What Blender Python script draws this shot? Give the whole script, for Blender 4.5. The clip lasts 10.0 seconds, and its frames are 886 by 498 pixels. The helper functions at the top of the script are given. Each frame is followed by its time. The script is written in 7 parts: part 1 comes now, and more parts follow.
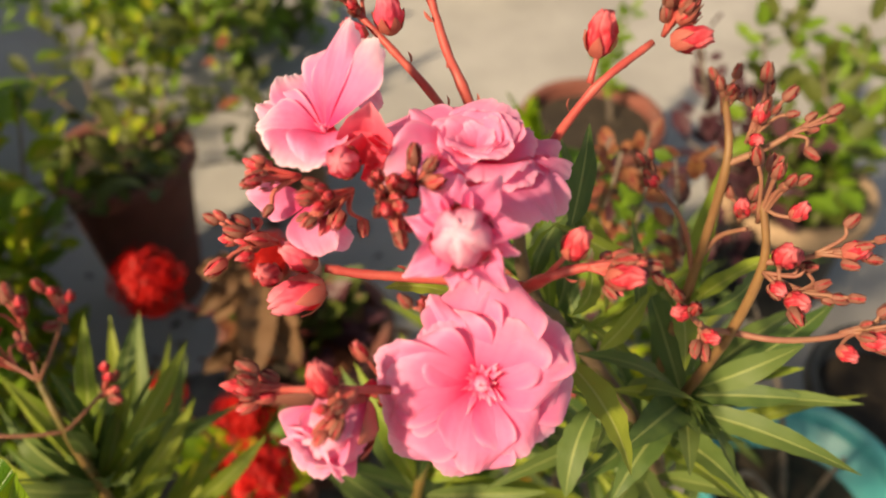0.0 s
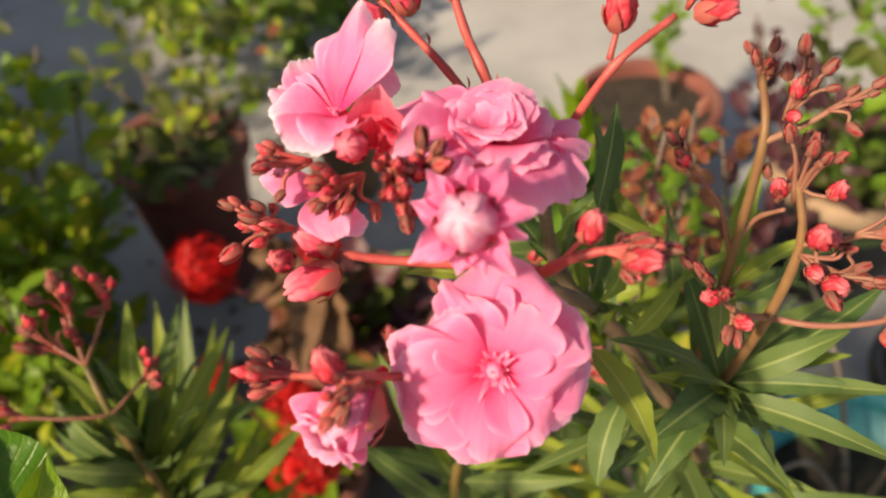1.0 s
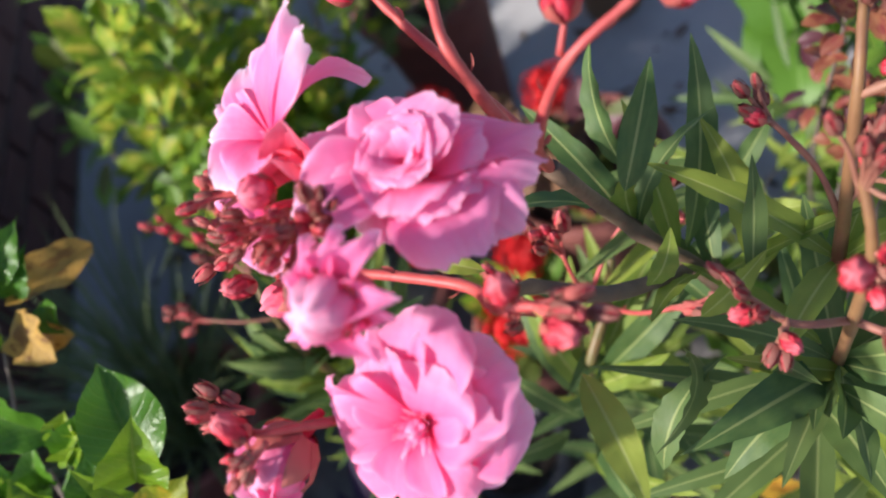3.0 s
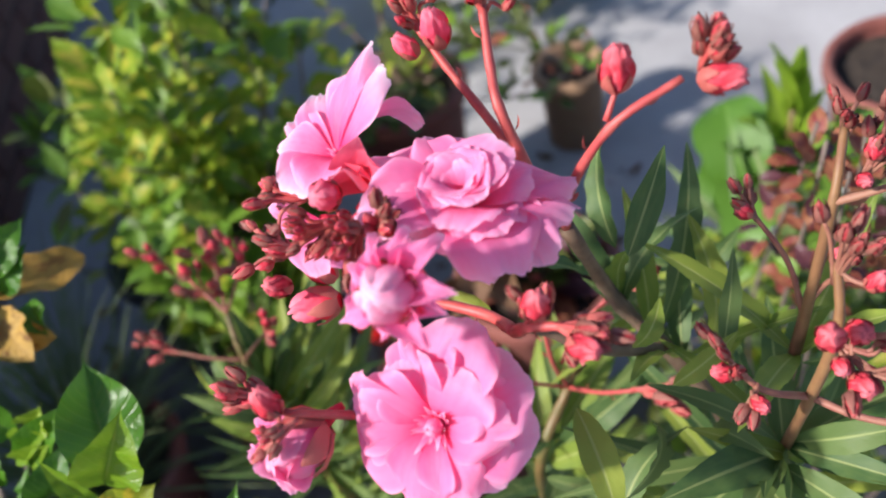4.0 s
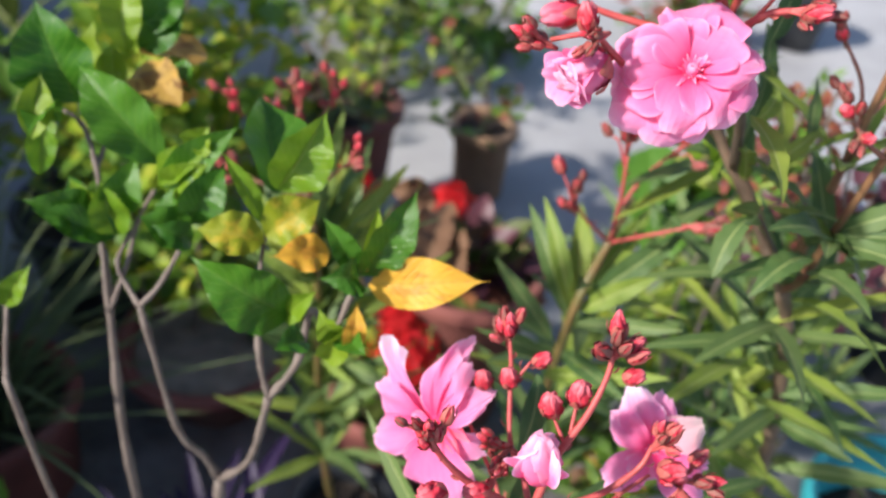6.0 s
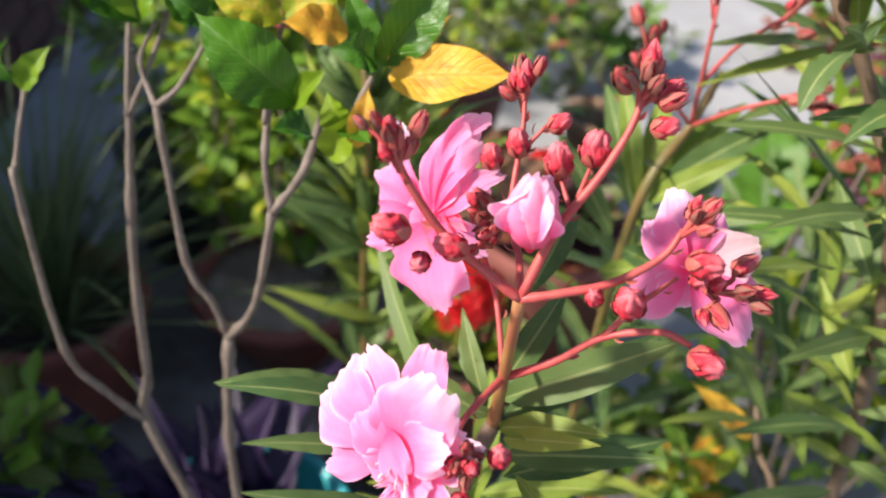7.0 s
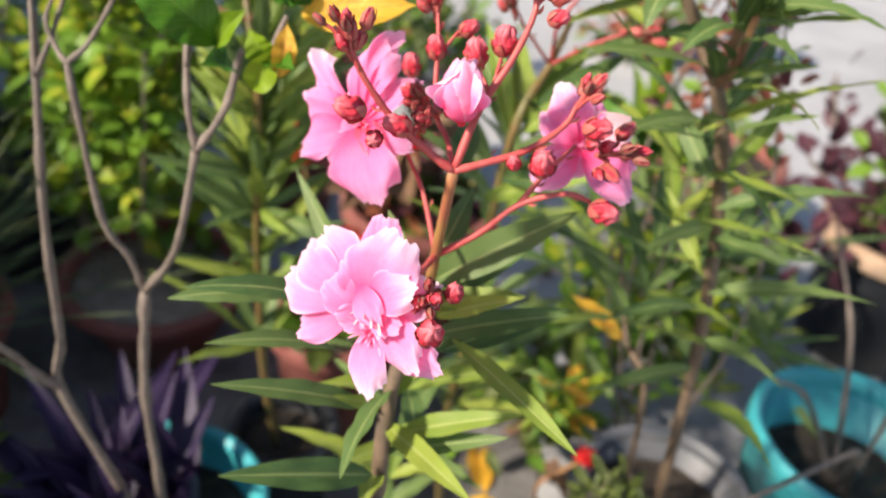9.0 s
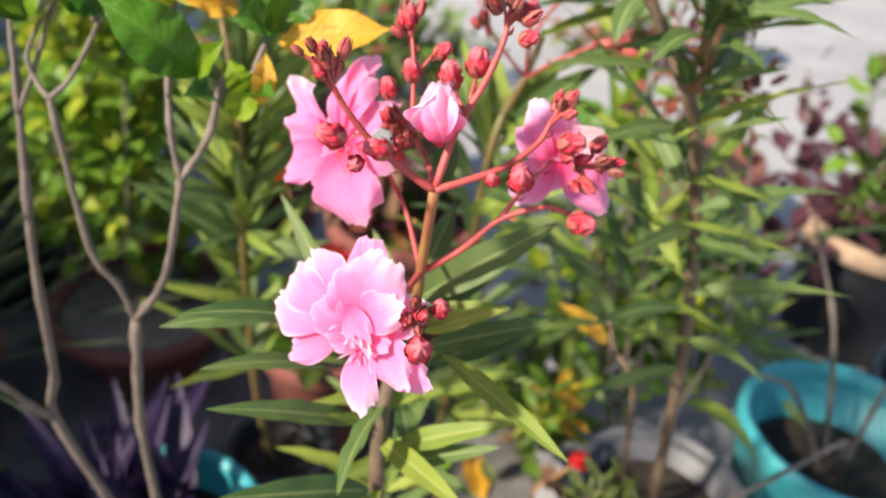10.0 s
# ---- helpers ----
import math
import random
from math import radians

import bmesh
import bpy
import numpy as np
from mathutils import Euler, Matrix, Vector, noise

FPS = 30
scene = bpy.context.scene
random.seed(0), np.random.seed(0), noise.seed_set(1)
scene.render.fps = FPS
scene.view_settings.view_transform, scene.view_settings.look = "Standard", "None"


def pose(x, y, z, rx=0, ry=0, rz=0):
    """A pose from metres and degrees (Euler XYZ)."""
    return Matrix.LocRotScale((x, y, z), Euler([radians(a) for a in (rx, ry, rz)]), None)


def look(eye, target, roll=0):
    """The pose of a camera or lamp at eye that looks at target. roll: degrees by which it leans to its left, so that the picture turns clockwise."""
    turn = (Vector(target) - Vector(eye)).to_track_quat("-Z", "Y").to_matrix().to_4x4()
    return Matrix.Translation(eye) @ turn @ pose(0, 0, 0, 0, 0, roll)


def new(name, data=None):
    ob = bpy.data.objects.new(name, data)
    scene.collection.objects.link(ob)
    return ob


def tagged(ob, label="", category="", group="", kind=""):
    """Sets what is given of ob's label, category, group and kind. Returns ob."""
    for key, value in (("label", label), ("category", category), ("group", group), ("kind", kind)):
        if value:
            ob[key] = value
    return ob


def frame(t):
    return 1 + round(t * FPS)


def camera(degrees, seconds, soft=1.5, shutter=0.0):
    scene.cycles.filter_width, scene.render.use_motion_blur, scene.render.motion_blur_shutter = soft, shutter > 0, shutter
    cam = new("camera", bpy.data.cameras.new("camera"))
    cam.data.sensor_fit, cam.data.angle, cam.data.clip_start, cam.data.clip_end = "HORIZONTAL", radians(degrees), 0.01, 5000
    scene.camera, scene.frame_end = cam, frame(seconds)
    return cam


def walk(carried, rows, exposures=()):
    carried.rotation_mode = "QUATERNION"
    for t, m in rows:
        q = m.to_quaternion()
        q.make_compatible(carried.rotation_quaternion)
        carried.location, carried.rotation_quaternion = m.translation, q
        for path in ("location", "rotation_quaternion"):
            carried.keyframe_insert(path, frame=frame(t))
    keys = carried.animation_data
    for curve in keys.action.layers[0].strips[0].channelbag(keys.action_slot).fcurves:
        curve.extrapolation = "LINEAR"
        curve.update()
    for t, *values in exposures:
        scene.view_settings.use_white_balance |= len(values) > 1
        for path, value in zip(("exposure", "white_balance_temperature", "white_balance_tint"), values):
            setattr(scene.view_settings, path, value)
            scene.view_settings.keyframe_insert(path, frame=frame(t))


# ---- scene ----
cam = camera(55.9, 10.0, soft=2.0, shutter=0.08)
cam.data.dof.use_dof = True
cam.data.dof.focus_distance, cam.data.dof.aperture_fstop = 0.34, 6.8
PATH = [
    (0, (-0.0120, -0.1749, 1.2037), (-0.0120, 0.1847, 0.8564), -0.00),
    (0.5, (-0.0084, -0.1835, 1.2060), (-0.0114, 0.1764, 0.8589), 0.08),
    (1, (0.0049, -0.1705, 1.1989), (-0.0317, 0.1821, 0.8463), -4.60),
    (1.5, (0.0435, -0.1322, 1.2065), (-0.0510, 0.2015, 0.8463), -14.03),
    (2, (0.0834, -0.1106, 1.2138), (-0.0958, 0.1532, 0.8287), -28.67),
    (2.5, (0.1123, -0.0799, 1.2052), (-0.1009, 0.1541, 0.8182), -33.92),
    (2.7, (0.1201, -0.0680, 1.2001), (-0.0967, 0.1587, 0.8108), -35.49),
    (3.8, (0.1209, -0.0997, 1.2112), (-0.0825, 0.1631, 0.8375), -23.72),
    (4, (0.1026, -0.1223, 1.2199), (-0.0804, 0.1697, 0.8577), -17.31),
    (4.5, (0.0405, -0.2007, 1.2318), (-0.0841, 0.1399, 0.8876), -8.91),
    (5, (0.0014, -0.2696, 1.2274), (-0.0837, 0.0907, 0.8914), -1.61),
    (5.5, (-0.0248, -0.3391, 1.1924), (-0.1068, 0.0306, 0.8659), 1.54),
    (6.1, (-0.0217, -0.3811, 1.1340), (-0.1120, -0.0025, 0.8201), 5.98),
    (6.2, (-0.0184, -0.3813, 1.1211), (-0.1167, -0.0029, 0.8094), 6.05),
    (7.3, (0.0601, -0.3819, 0.9887), (-0.1071, -0.0143, 0.6938), 5.90),
    (7.5, (0.0604, -0.3879, 0.9889), (-0.0975, -0.0126, 0.6987), 5.83),
    (8, (0.0410, -0.4246, 0.9821), (-0.0641, -0.0300, 0.6935), 7.47),
    (8.5, (0.0333, -0.4552, 0.9835), (-0.0434, -0.0506, 0.6999), 8.63),
    (9, (0.0387, -0.4775, 0.9884), (-0.0351, -0.0723, 0.7049), 8.23),
    (9.5, (0.0461, -0.4852, 0.9924), (-0.0211, -0.0748, 0.7149), 7.19),
    (10, (0.0407, -0.4842, 0.9978), (-0.0267, -0.0741, 0.7198), 6.10),
]
EXPOSURES = [(0, 0.31, 10300, 13), (1.0, 0.35, 8700, 14), (1.8, 0.54, 6400, 18), (4.5, 0.6, 6050, 16), (5.5, 0.55, 5950, 15), (7.5, 0.74, 6600, 14), (10, 0.73, 6700, 14)]
walk(cam, [(t, look(e, g, r)) for t, e, g, r in PATH], EXPOSURES)
SKY, SUN_POWER = 0.11, 5.0

# ---- world and light ----
SUN = Vector((-0.64, -0.62, 0.68)).normalized()
world = bpy.data.worlds.new("world")
scene.world = world
world.use_nodes = True
wn = world.node_tree.nodes
sky = wn.new("ShaderNodeTexSky")
sky.sky_type, sky.sun_disc = "NISHITA", False
sky.sun_elevation = math.asin(SUN.z)
sky.sun_rotation = math.atan2(SUN.x, SUN.y)
wn["Background"].inputs["Strength"].default_value = SKY
world.node_tree.links.new(sky.outputs["Color"], wn["Background"].inputs["Color"])
lamp = bpy.data.lights.new("sun", "SUN")
lamp.energy, lamp.angle, lamp.color = SUN_POWER, radians(3.5), (1.0, 0.92, 0.8)
sun = new("sun", lamp)
sun.matrix_world = look(SUN * 5, (0, 0, 0))


# ---- materials ----
def base_mat(name):
    m = bpy.data.materials.new(name)
    m.use_nodes = True
    nt = m.node_tree
    return m, nt, nt.nodes, nt.links, nt.nodes["Principled BSDF"]


def mixc(nt, a, b, fac, mode="MIX"):
    n = nt.nodes.new("ShaderNodeMix")
    n.data_type, n.blend_type = "RGBA", mode
    for sock, v in ((n.inputs[0], fac), (n.inputs[6], a), (n.inputs[7], b)):
        if hasattr(v, "is_linked"):
            nt.links.new(v, sock)
        elif isinstance(v, (int, float)):
            sock.default_value = v
        else:
            sock.default_value = (*v, 1)
    return n.outputs[2]


def math_node(nt, op, a, b=0.0, c=0.0):
    n = nt.nodes.new("ShaderNodeMath")
    n.operation = op
    for sock, v in zip(n.inputs, (a, b, c)):
        if hasattr(v, "is_linked"):
            nt.links.new(v, sock)
        else:
            sock.default_value = v
    return n.outputs[0]


def step(nt, value, lo, hi, a=0.0, b=1.0):
    n = nt.nodes.new("ShaderNodeMapRange")
    n.interpolation_type = "SMOOTHSTEP"
    nt.links.new(value, n.inputs[0])
    for i, v in enumerate((lo, hi, a, b)):
        n.inputs[i + 1].default_value = v
    return n.outputs[0]


def noise_of(nt, scale, detail=3.0, coords="Object", rough=0.55):
    n = nt.nodes.new("ShaderNodeTexNoise")
    n.inputs["Scale"].default_value, n.inputs["Detail"].default_value, n.inputs["Roughness"].default_value = scale, detail, rough
    c = nt.nodes.new("ShaderNodeTexCoord")
    nt.links.new(c.outputs[coords], n.inputs["Vector"])
    return n.outputs[0]


def bump(nt, bsdf, height, strength, distance=0.001):
    n = nt.nodes.new("ShaderNodeBump")
    n.inputs["Strength"].default_value, n.inputs["Distance"].default_value = strength, distance
    nt.links.new(height, n.inputs["Height"])
    nt.links.new(n.outputs[0], bsdf.inputs["Normal"])


def thin(nt, bsdf, colour, amount):
    """Lets light through a leaf or petal."""
    t = nt.nodes.new("ShaderNodeBsdfTranslucent")
    nt.links.new(colour, t.inputs[0])
    mix = nt.nodes.new("ShaderNodeMixShader")
    mix.inputs[0].default_value = amount
    nt.links.new(bsdf.outputs[0], mix.inputs[1])
    nt.links.new(t.outputs[0], mix.inputs[2])
    nt.links.new(mix.outputs[0], nt.nodes["Material Output"].inputs[0])


def leaf_mat(name, dark, light, rib, rough=0.4, through_light=0.3, veins=0.0, rib_width=0.04, spots=None):
    m, nt, nodes, links, b = base_mat(name)
    uv = nodes.new("ShaderNodeUVMap")
    sep = nodes.new("ShaderNodeSeparateXYZ")
    links.new(uv.outputs[0], sep.inputs[0])
    across = math_node(nt, "ABSOLUTE", math_node(nt, "SUBTRACT", sep.outputs[0], 0.5))
    info = nodes.new("ShaderNodeObjectInfo")
    vary = mixc(nt, dark, light, info.outputs["Random"])
    blot = step(nt, noise_of(nt, 5.0, 4.0), 0.35, 0.7)
    col = mixc(nt, vary, light, math_node(nt, "MULTIPLY", blot, 0.4))
    if spots:
        col = mixc(nt, col, spots, step(nt, noise_of(nt, 3.0, 5.0), 0.52, 0.62))
    line = step(nt, across, rib_width, rib_width * 0.3)
    col = mixc(nt, col, rib, math_node(nt, "MULTIPLY", line, 0.6))
    wave = math_node(nt, "SINE", math_node(nt, "MULTIPLY", math_node(nt, "SUBTRACT", sep.outputs[1], math_node(nt, "MULTIPLY", across, 0.45)), 75.0))
    ridge = step(nt, wave, 0.55, 0.98)
    if veins:
        col = mixc(nt, col, rib, math_node(nt, "MULTIPLY", ridge, veins))
    height = math_node(nt, "ADD", math_node(nt, "MULTIPLY", ridge, -0.5 if veins else -0.15), math_node(nt, "ADD", math_node(nt, "MULTIPLY", line, -1.0), noise_of(nt, 25.0, 3.0)))
    bump(nt, b, height, 0.45 if veins else 0.2, 0.0012 if veins else 0.0008)
    links.new(col, b.inputs["Base Color"])
    b.inputs["Roughness"].default_value = rough
    b.inputs["Specular IOR Level"].default_value = 0.35
    thin(nt, b, col, through_light)
    return m


def petal_mat(name, deep, mid, pale, through_light=0.3, folds=0.0, rim=0.0):
    m, nt, nodes, links, b = base_mat(name)
    uv = nodes.new("ShaderNodeUVMap")
    sep = nodes.new("ShaderNodeSeparateXYZ")
    links.new(uv.outputs[0], sep.inputs[0])
    info = nodes.new("ShaderNodeObjectInfo")
    along = math_node(nt, "ADD", sep.outputs[1], math_node(nt, "MULTIPLY", math_node(nt, "SUBTRACT", noise_of(nt, 2.5, 3.0), 0.5), 0.5))
    col = mixc(nt, deep, mid, step(nt, along, 0.0, 0.6))
    col = mixc(nt, col, pale, math_node(nt, "MULTIPLY", step(nt, along, 0.55, 1.02), 0.8))
    col = mixc(nt, col, mid, math_node(nt, "MULTIPLY", info.outputs["Random"], 0.35))
    if rim:
        side = math_node(nt, "MULTIPLY", math_node(nt, "ABSOLUTE", math_node(nt, "SUBTRACT", sep.outputs[0], 0.5)), 2.0)
        edge = math_node(nt, "MAXIMUM", step(nt, sep.outputs[1], 0.9, 1.0), math_node(nt, "MULTIPLY", step(nt, side, 0.88, 1.0), step(nt, sep.outputs[1], 0.3, 0.6)))
        col = mixc(nt, col, (1.0, 0.88, 0.95), math_node(nt, "MULTIPLY", edge, rim))
    streak = math_node(nt, "SINE", math_node(nt, "ADD", math_node(nt, "MULTIPLY", sep.outputs[0], 55.0), math_node(nt, "MULTIPLY", noise_of(nt, 4.0, 2.0), 6.0)))
    col = mixc(nt, col, deep, math_node(nt, "MULTIPLY", step(nt, streak, 0.2, 1.0), 0.05))
    if folds:
        # Crease shade painted in: deep colour inside each fold, pale on raised edges.
        turn = math_node(nt, "ADD", math_node(nt, "MULTIPLY", sep.outputs[0], 5.0), math_node(nt, "ADD", math_node(nt, "MULTIPLY", sep.outputs[1], 1.1), math_node(nt, "MULTIPLY", noise_of(nt, 3.0, 3.0), 0.5)))
        lap = math_node(nt, "FRACT", turn)
        col = mixc(nt, col, deep, math_node(nt, "MULTIPLY", step(nt, lap, 0.55, 1.0), folds))
        col = mixc(nt, col, pale, math_node(nt, "MULTIPLY", step(nt, lap, 0.3, 0.0), folds * 0.6))
    bump(nt, b, math_node(nt, "ADD", math_node(nt, "MULTIPLY", streak, 0.03), noise_of(nt, 4.0, 3.0)), 0.2, 0.003)
    links.new(col, b.inputs["Base Color"])
    b.inputs["Roughness"].default_value = 0.55
    b.inputs["Specular IOR Level"].default_value = 0.3
    thin(nt, b, col, through_light)
    return m


def rough_mat(name, a, c, scale=20.0, rough=0.7, strength=0.4, distance=0.002, stain=None, vary=0.0, fine=6.0):
    m, nt, nodes, links, b = base_mat(name)
    n1, n2 = noise_of(nt, scale, 5.0), noise_of(nt, scale * fine, 4.0)
    col = mixc(nt, a, c, step(nt, n1, 0.3, 0.7))
    col = mixc(nt, col, a, math_node(nt, "MULTIPLY", step(nt, n2, 0.45, 0.75), 0.5))
    if stain:
        col = mixc(nt, col, stain, math_node(nt, "MULTIPLY", step(nt, noise_of(nt, scale * 0.35, 6.0, rough=0.65), 0.48, 0.66), 0.7))
    if vary:
        info = nodes.new("ShaderNodeObjectInfo")
        col = mixc(nt, col, c, math_node(nt, "MULTIPLY", info.outputs["Random"], vary))
    bump(nt, b, math_node(nt, "ADD", n1, math_node(nt, "MULTIPLY", n2, 0.5)), strength, distance)
    links.new(col, b.inputs["Base Color"])
    b.inputs["Roughness"].default_value = rough
    return m


M_PETAL = petal_mat("pink_petal", (0.93, 0.045, 0.2), (0.98, 0.245, 0.49), (0.99, 0.52, 0.76), 0.44, rim=0.22)
# Sunlight put into the colour of sunlit blooms; also serves naturally pale petals.
M_PETAL_LIGHT = petal_mat("pale_sunlit_petal", (0.95, 0.06, 0.24), (0.98, 0.29, 0.55), (1.0, 0.82, 0.93), 0.46, rim=0.48)
M_PETAL_CREAM = petal_mat("faded_cream_petal", (0.95, 0.28, 0.42), (0.97, 0.55, 0.6), (0.98, 0.82, 0.74), 0.45)
M_PETAL_PALE = petal_mat("pale_wrapped_petal", (0.9, 0.1, 0.26), (0.95, 0.29, 0.48), (0.97, 0.6, 0.75), 0.3, 0.45)
M_PETAL_RED = petal_mat("rosy_inner_petal", (0.8, 0.04, 0.08), (0.9, 0.13, 0.22), (0.94, 0.38, 0.47), 0.4)
M_BUD = petal_mat("red_bud", (0.36, 0.014, 0.028), (0.64, 0.04, 0.065), (0.82, 0.24, 0.27), 0.15, 0.5)
M_BUD_DULL = petal_mat("dusty_bud", (0.18, 0.02, 0.02), (0.38, 0.04, 0.045), (0.48, 0.12, 0.11), 0.1, 0.6)
M_CALYX = rough_mat("calyx", (0.33, 0.05, 0.045), (0.46, 0.13, 0.1), 300.0, 0.6, 0.3, 0.0004, vary=0.5)
M_CALYX_DULL = rough_mat("dusty_calyx", (0.17, 0.05, 0.038), (0.28, 0.11, 0.08), 300.0, 0.65, 0.3, 0.0004, vary=0.5)
M_STEM_RED = rough_mat("red_flower_stem", (0.4, 0.05, 0.05), (0.47, 0.095, 0.08), 160.0, 0.5, 0.3, 0.0004, vary=0.3)
M_STEM_MIX = rough_mat("reddish_green_stem", (0.32, 0.11, 0.055), (0.33, 0.2, 0.06), 40.0, 0.5, 0.3, 0.0004)
M_STEM_DUSTY = rough_mat("dusty_red_stem", (0.26, 0.085, 0.065), (0.3, 0.15, 0.09), 90.0, 0.6, 0.3, 0.0004, vary=0.4)
M_STEM_BROWN = rough_mat("olive_brown_stem", (0.2, 0.1, 0.045), (0.25, 0.14, 0.055), 60.0, 0.55, 0.3, 0.0004, stain=(0.18, 0.06, 0.05))
M_STEM_GREEN = rough_mat("young_green_stem", (0.13, 0.115, 0.032), (0.19, 0.11, 0.04), 60.0, 0.5, 0.3, 0.0004)
M_WOOD = rough_mat("oleander_wood", (0.11, 0.072, 0.042), (0.19, 0.13, 0.08), 50.0, 0.7, 0.6, 0.001, stain=(0.09, 0.07, 0.05))
M_TWIG = rough_mat("shrub_twig", (0.135, 0.105, 0.082), (0.22, 0.175, 0.14), 80.0, 0.75, 0.7, 0.001, stain=(0.13, 0.1, 0.08))
M_OLE = leaf_mat("oleander_leaf", (0.06, 0.125, 0.034), (0.135, 0.2, 0.055), (0.36, 0.42, 0.15), 0.54, 0.28, rib_width=0.06)
M_OLE_NEW = leaf_mat("young_oleander_leaf", (0.16, 0.25, 0.035), (0.28, 0.34, 0.05), (0.42, 0.46, 0.16), 0.54, 0.32, rib_width=0.06)
M_GLOSS = leaf_mat("glossy_leaf", (0.028, 0.115, 0.009), (0.075, 0.2, 0.014), (0.13, 0.25, 0.03), 0.24, 0.3, veins=0.3, rib_width=0.025)
M_GLOSS_NEW = leaf_mat("fresh_glossy_leaf", (0.11, 0.25, 0.012), (0.24, 0.36, 0.02), (0.32, 0.4, 0.06), 0.26, 0.4, veins=0.12, rib_width=0.03)
M_YELLOW = leaf_mat("yellow_leaf", (0.72, 0.38, 0.03), (0.8, 0.48, 0.05), (0.6, 0.32, 0.05), 0.42, 0.35, veins=0.3, rib_width=0.02, spots=(0.66, 0.3, 0.03))
M_YELLOW_GREEN = leaf_mat("yellowing_leaf", (0.22, 0.29, 0.012), (0.36, 0.38, 0.02), (0.42, 0.42, 0.06), 0.36, 0.4, veins=0.25, rib_width=0.025, spots=(0.5, 0.4, 0.03))
M_TAN_LEAF = leaf_mat("tan_leaf", (0.42, 0.24, 0.045), (0.52, 0.32, 0.06), (0.36, 0.2, 0.05), 0.55, 0.3, veins=0.3, rib_width=0.02, spots=(0.25, 0.12, 0.025))
M_BROWN_LEAF = leaf_mat("withered_leaf", (0.08, 0.04, 0.022), (0.19, 0.1, 0.052), (0.18, 0.13, 0.07), 0.7, 0.2, veins=0.2)
M_GOLD = leaf_mat("golden_leaf", (0.11, 0.225, 0.01), (0.28, 0.39, 0.018), (0.36, 0.42, 0.06), 0.5, 0.4, spots=(0.5, 0.45, 0.05))
M_MID = leaf_mat("mid_green_leaf", (0.075, 0.17, 0.017), (0.17, 0.3, 0.027), (0.23, 0.34, 0.06), 0.45, 0.3)
M_DULL = leaf_mat("dull_green_leaf", (0.045, 0.07, 0.013), (0.1, 0.125, 0.022), (0.18, 0.22, 0.07), 0.55, 0.25)
M_LIME = leaf_mat("lime_leaf", (0.075, 0.19, 0.02), (0.12, 0.26, 0.03), (0.22, 0.38, 0.09), 0.45, 0.4)
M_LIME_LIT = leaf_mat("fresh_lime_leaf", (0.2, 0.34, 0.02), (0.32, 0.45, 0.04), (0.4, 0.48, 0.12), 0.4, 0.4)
M_MAROON = leaf_mat("maroon_leaf", (0.035, 0.014, 0.022), (0.09, 0.028, 0.036), (0.14, 0.05, 0.05), 0.45, 0.1)
M_COPPER = leaf_mat("copper_leaf", (0.2, 0.05, 0.035), (0.31, 0.13, 0.055), (0.32, 0.17, 0.09), 0.5, 0.25, spots=(0.2, 0.03, 0.03))
M_PURPLE = leaf_mat("purple_leaf", (0.014, 0.008, 0.03), (0.03, 0.014, 0.055), (0.045, 0.022, 0.075), 0.5, 0.12)
M_BLADE = leaf_mat("grass_blade", (0.08, 0.125, 0.045), (0.19, 0.24, 0.1), (0.15, 0.19, 0.08), 0.5, 0.3)
M_RED = petal_mat("scarlet_petal", (0.42, 0.008, 0.01), (0.68, 0.018, 0.02), (0.8, 0.06, 0.05), 0.25)
M_CLAY = rough_mat("terracotta", (0.17, 0.052, 0.042), (0.24, 0.08, 0.06), 9.0, 0.8, 0.5, 0.003, stain=(0.16, 0.1, 0.08))
M_TAN = rough_mat("sandy_clay", (0.32, 0.21, 0.135), (0.41, 0.29, 0.195), 9.0, 0.85, 0.5, 0.003, stain=(0.38, 0.26, 0.18))
M_BROWN = rough_mat("brown_clay", (0.28, 0.17, 0.095), (0.36, 0.23, 0.135), 9.0, 0.85, 0.5, 0.003, stain=(0.2, 0.13, 0.09))
M_TEAL = rough_mat("teal_plastic", (0.03, 0.3, 0.33), (0.045, 0.38, 0.4), 10.0, 0.42, 0.12, 0.001, stain=(0.07, 0.26, 0.27))
M_GREY = rough_mat("grey_plastic", (0.06, 0.065, 0.072), (0.1, 0.106, 0.114), 10.0, 0.5, 0.15, 0.001, stain=(0.16, 0.15, 0.14))
M_BLACK = rough_mat("black_plastic", (0.012, 0.014, 0.017), (0.025, 0.028, 0.032), 10.0, 0.5, 0.15, 0.001, stain=(0.04, 0.04, 0.04))
M_SOIL = rough_mat("potting_soil", (0.025, 0.018, 0.013), (0.06, 0.044, 0.03), 45.0, 0.95, 1.0, 0.012)
M_GROUND = rough_mat("concrete_floor", (0.31, 0.31, 0.307), (0.4, 0.4, 0.397), 3.5, 0.85, 0.4, 0.004, stain=(0.24, 0.238, 0.234), fine=18.0)
M_DIRT = rough_mat("trodden_soil", (0.1, 0.095, 0.088), (0.19, 0.18, 0.17), 14.0, 0.95, 0.9, 0.008, stain=(0.22, 0.21, 0.2))
M_DRY = rough_mat("dry_soil", (0.19, 0.16, 0.125), (0.3, 0.255, 0.2), 30.0, 0.95, 1.0, 0.008, stain=(0.14, 0.12, 0.1))
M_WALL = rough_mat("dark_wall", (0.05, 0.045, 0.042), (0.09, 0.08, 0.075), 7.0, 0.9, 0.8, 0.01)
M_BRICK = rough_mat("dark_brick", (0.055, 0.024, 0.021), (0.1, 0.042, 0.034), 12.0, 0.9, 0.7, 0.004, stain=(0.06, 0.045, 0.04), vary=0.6)
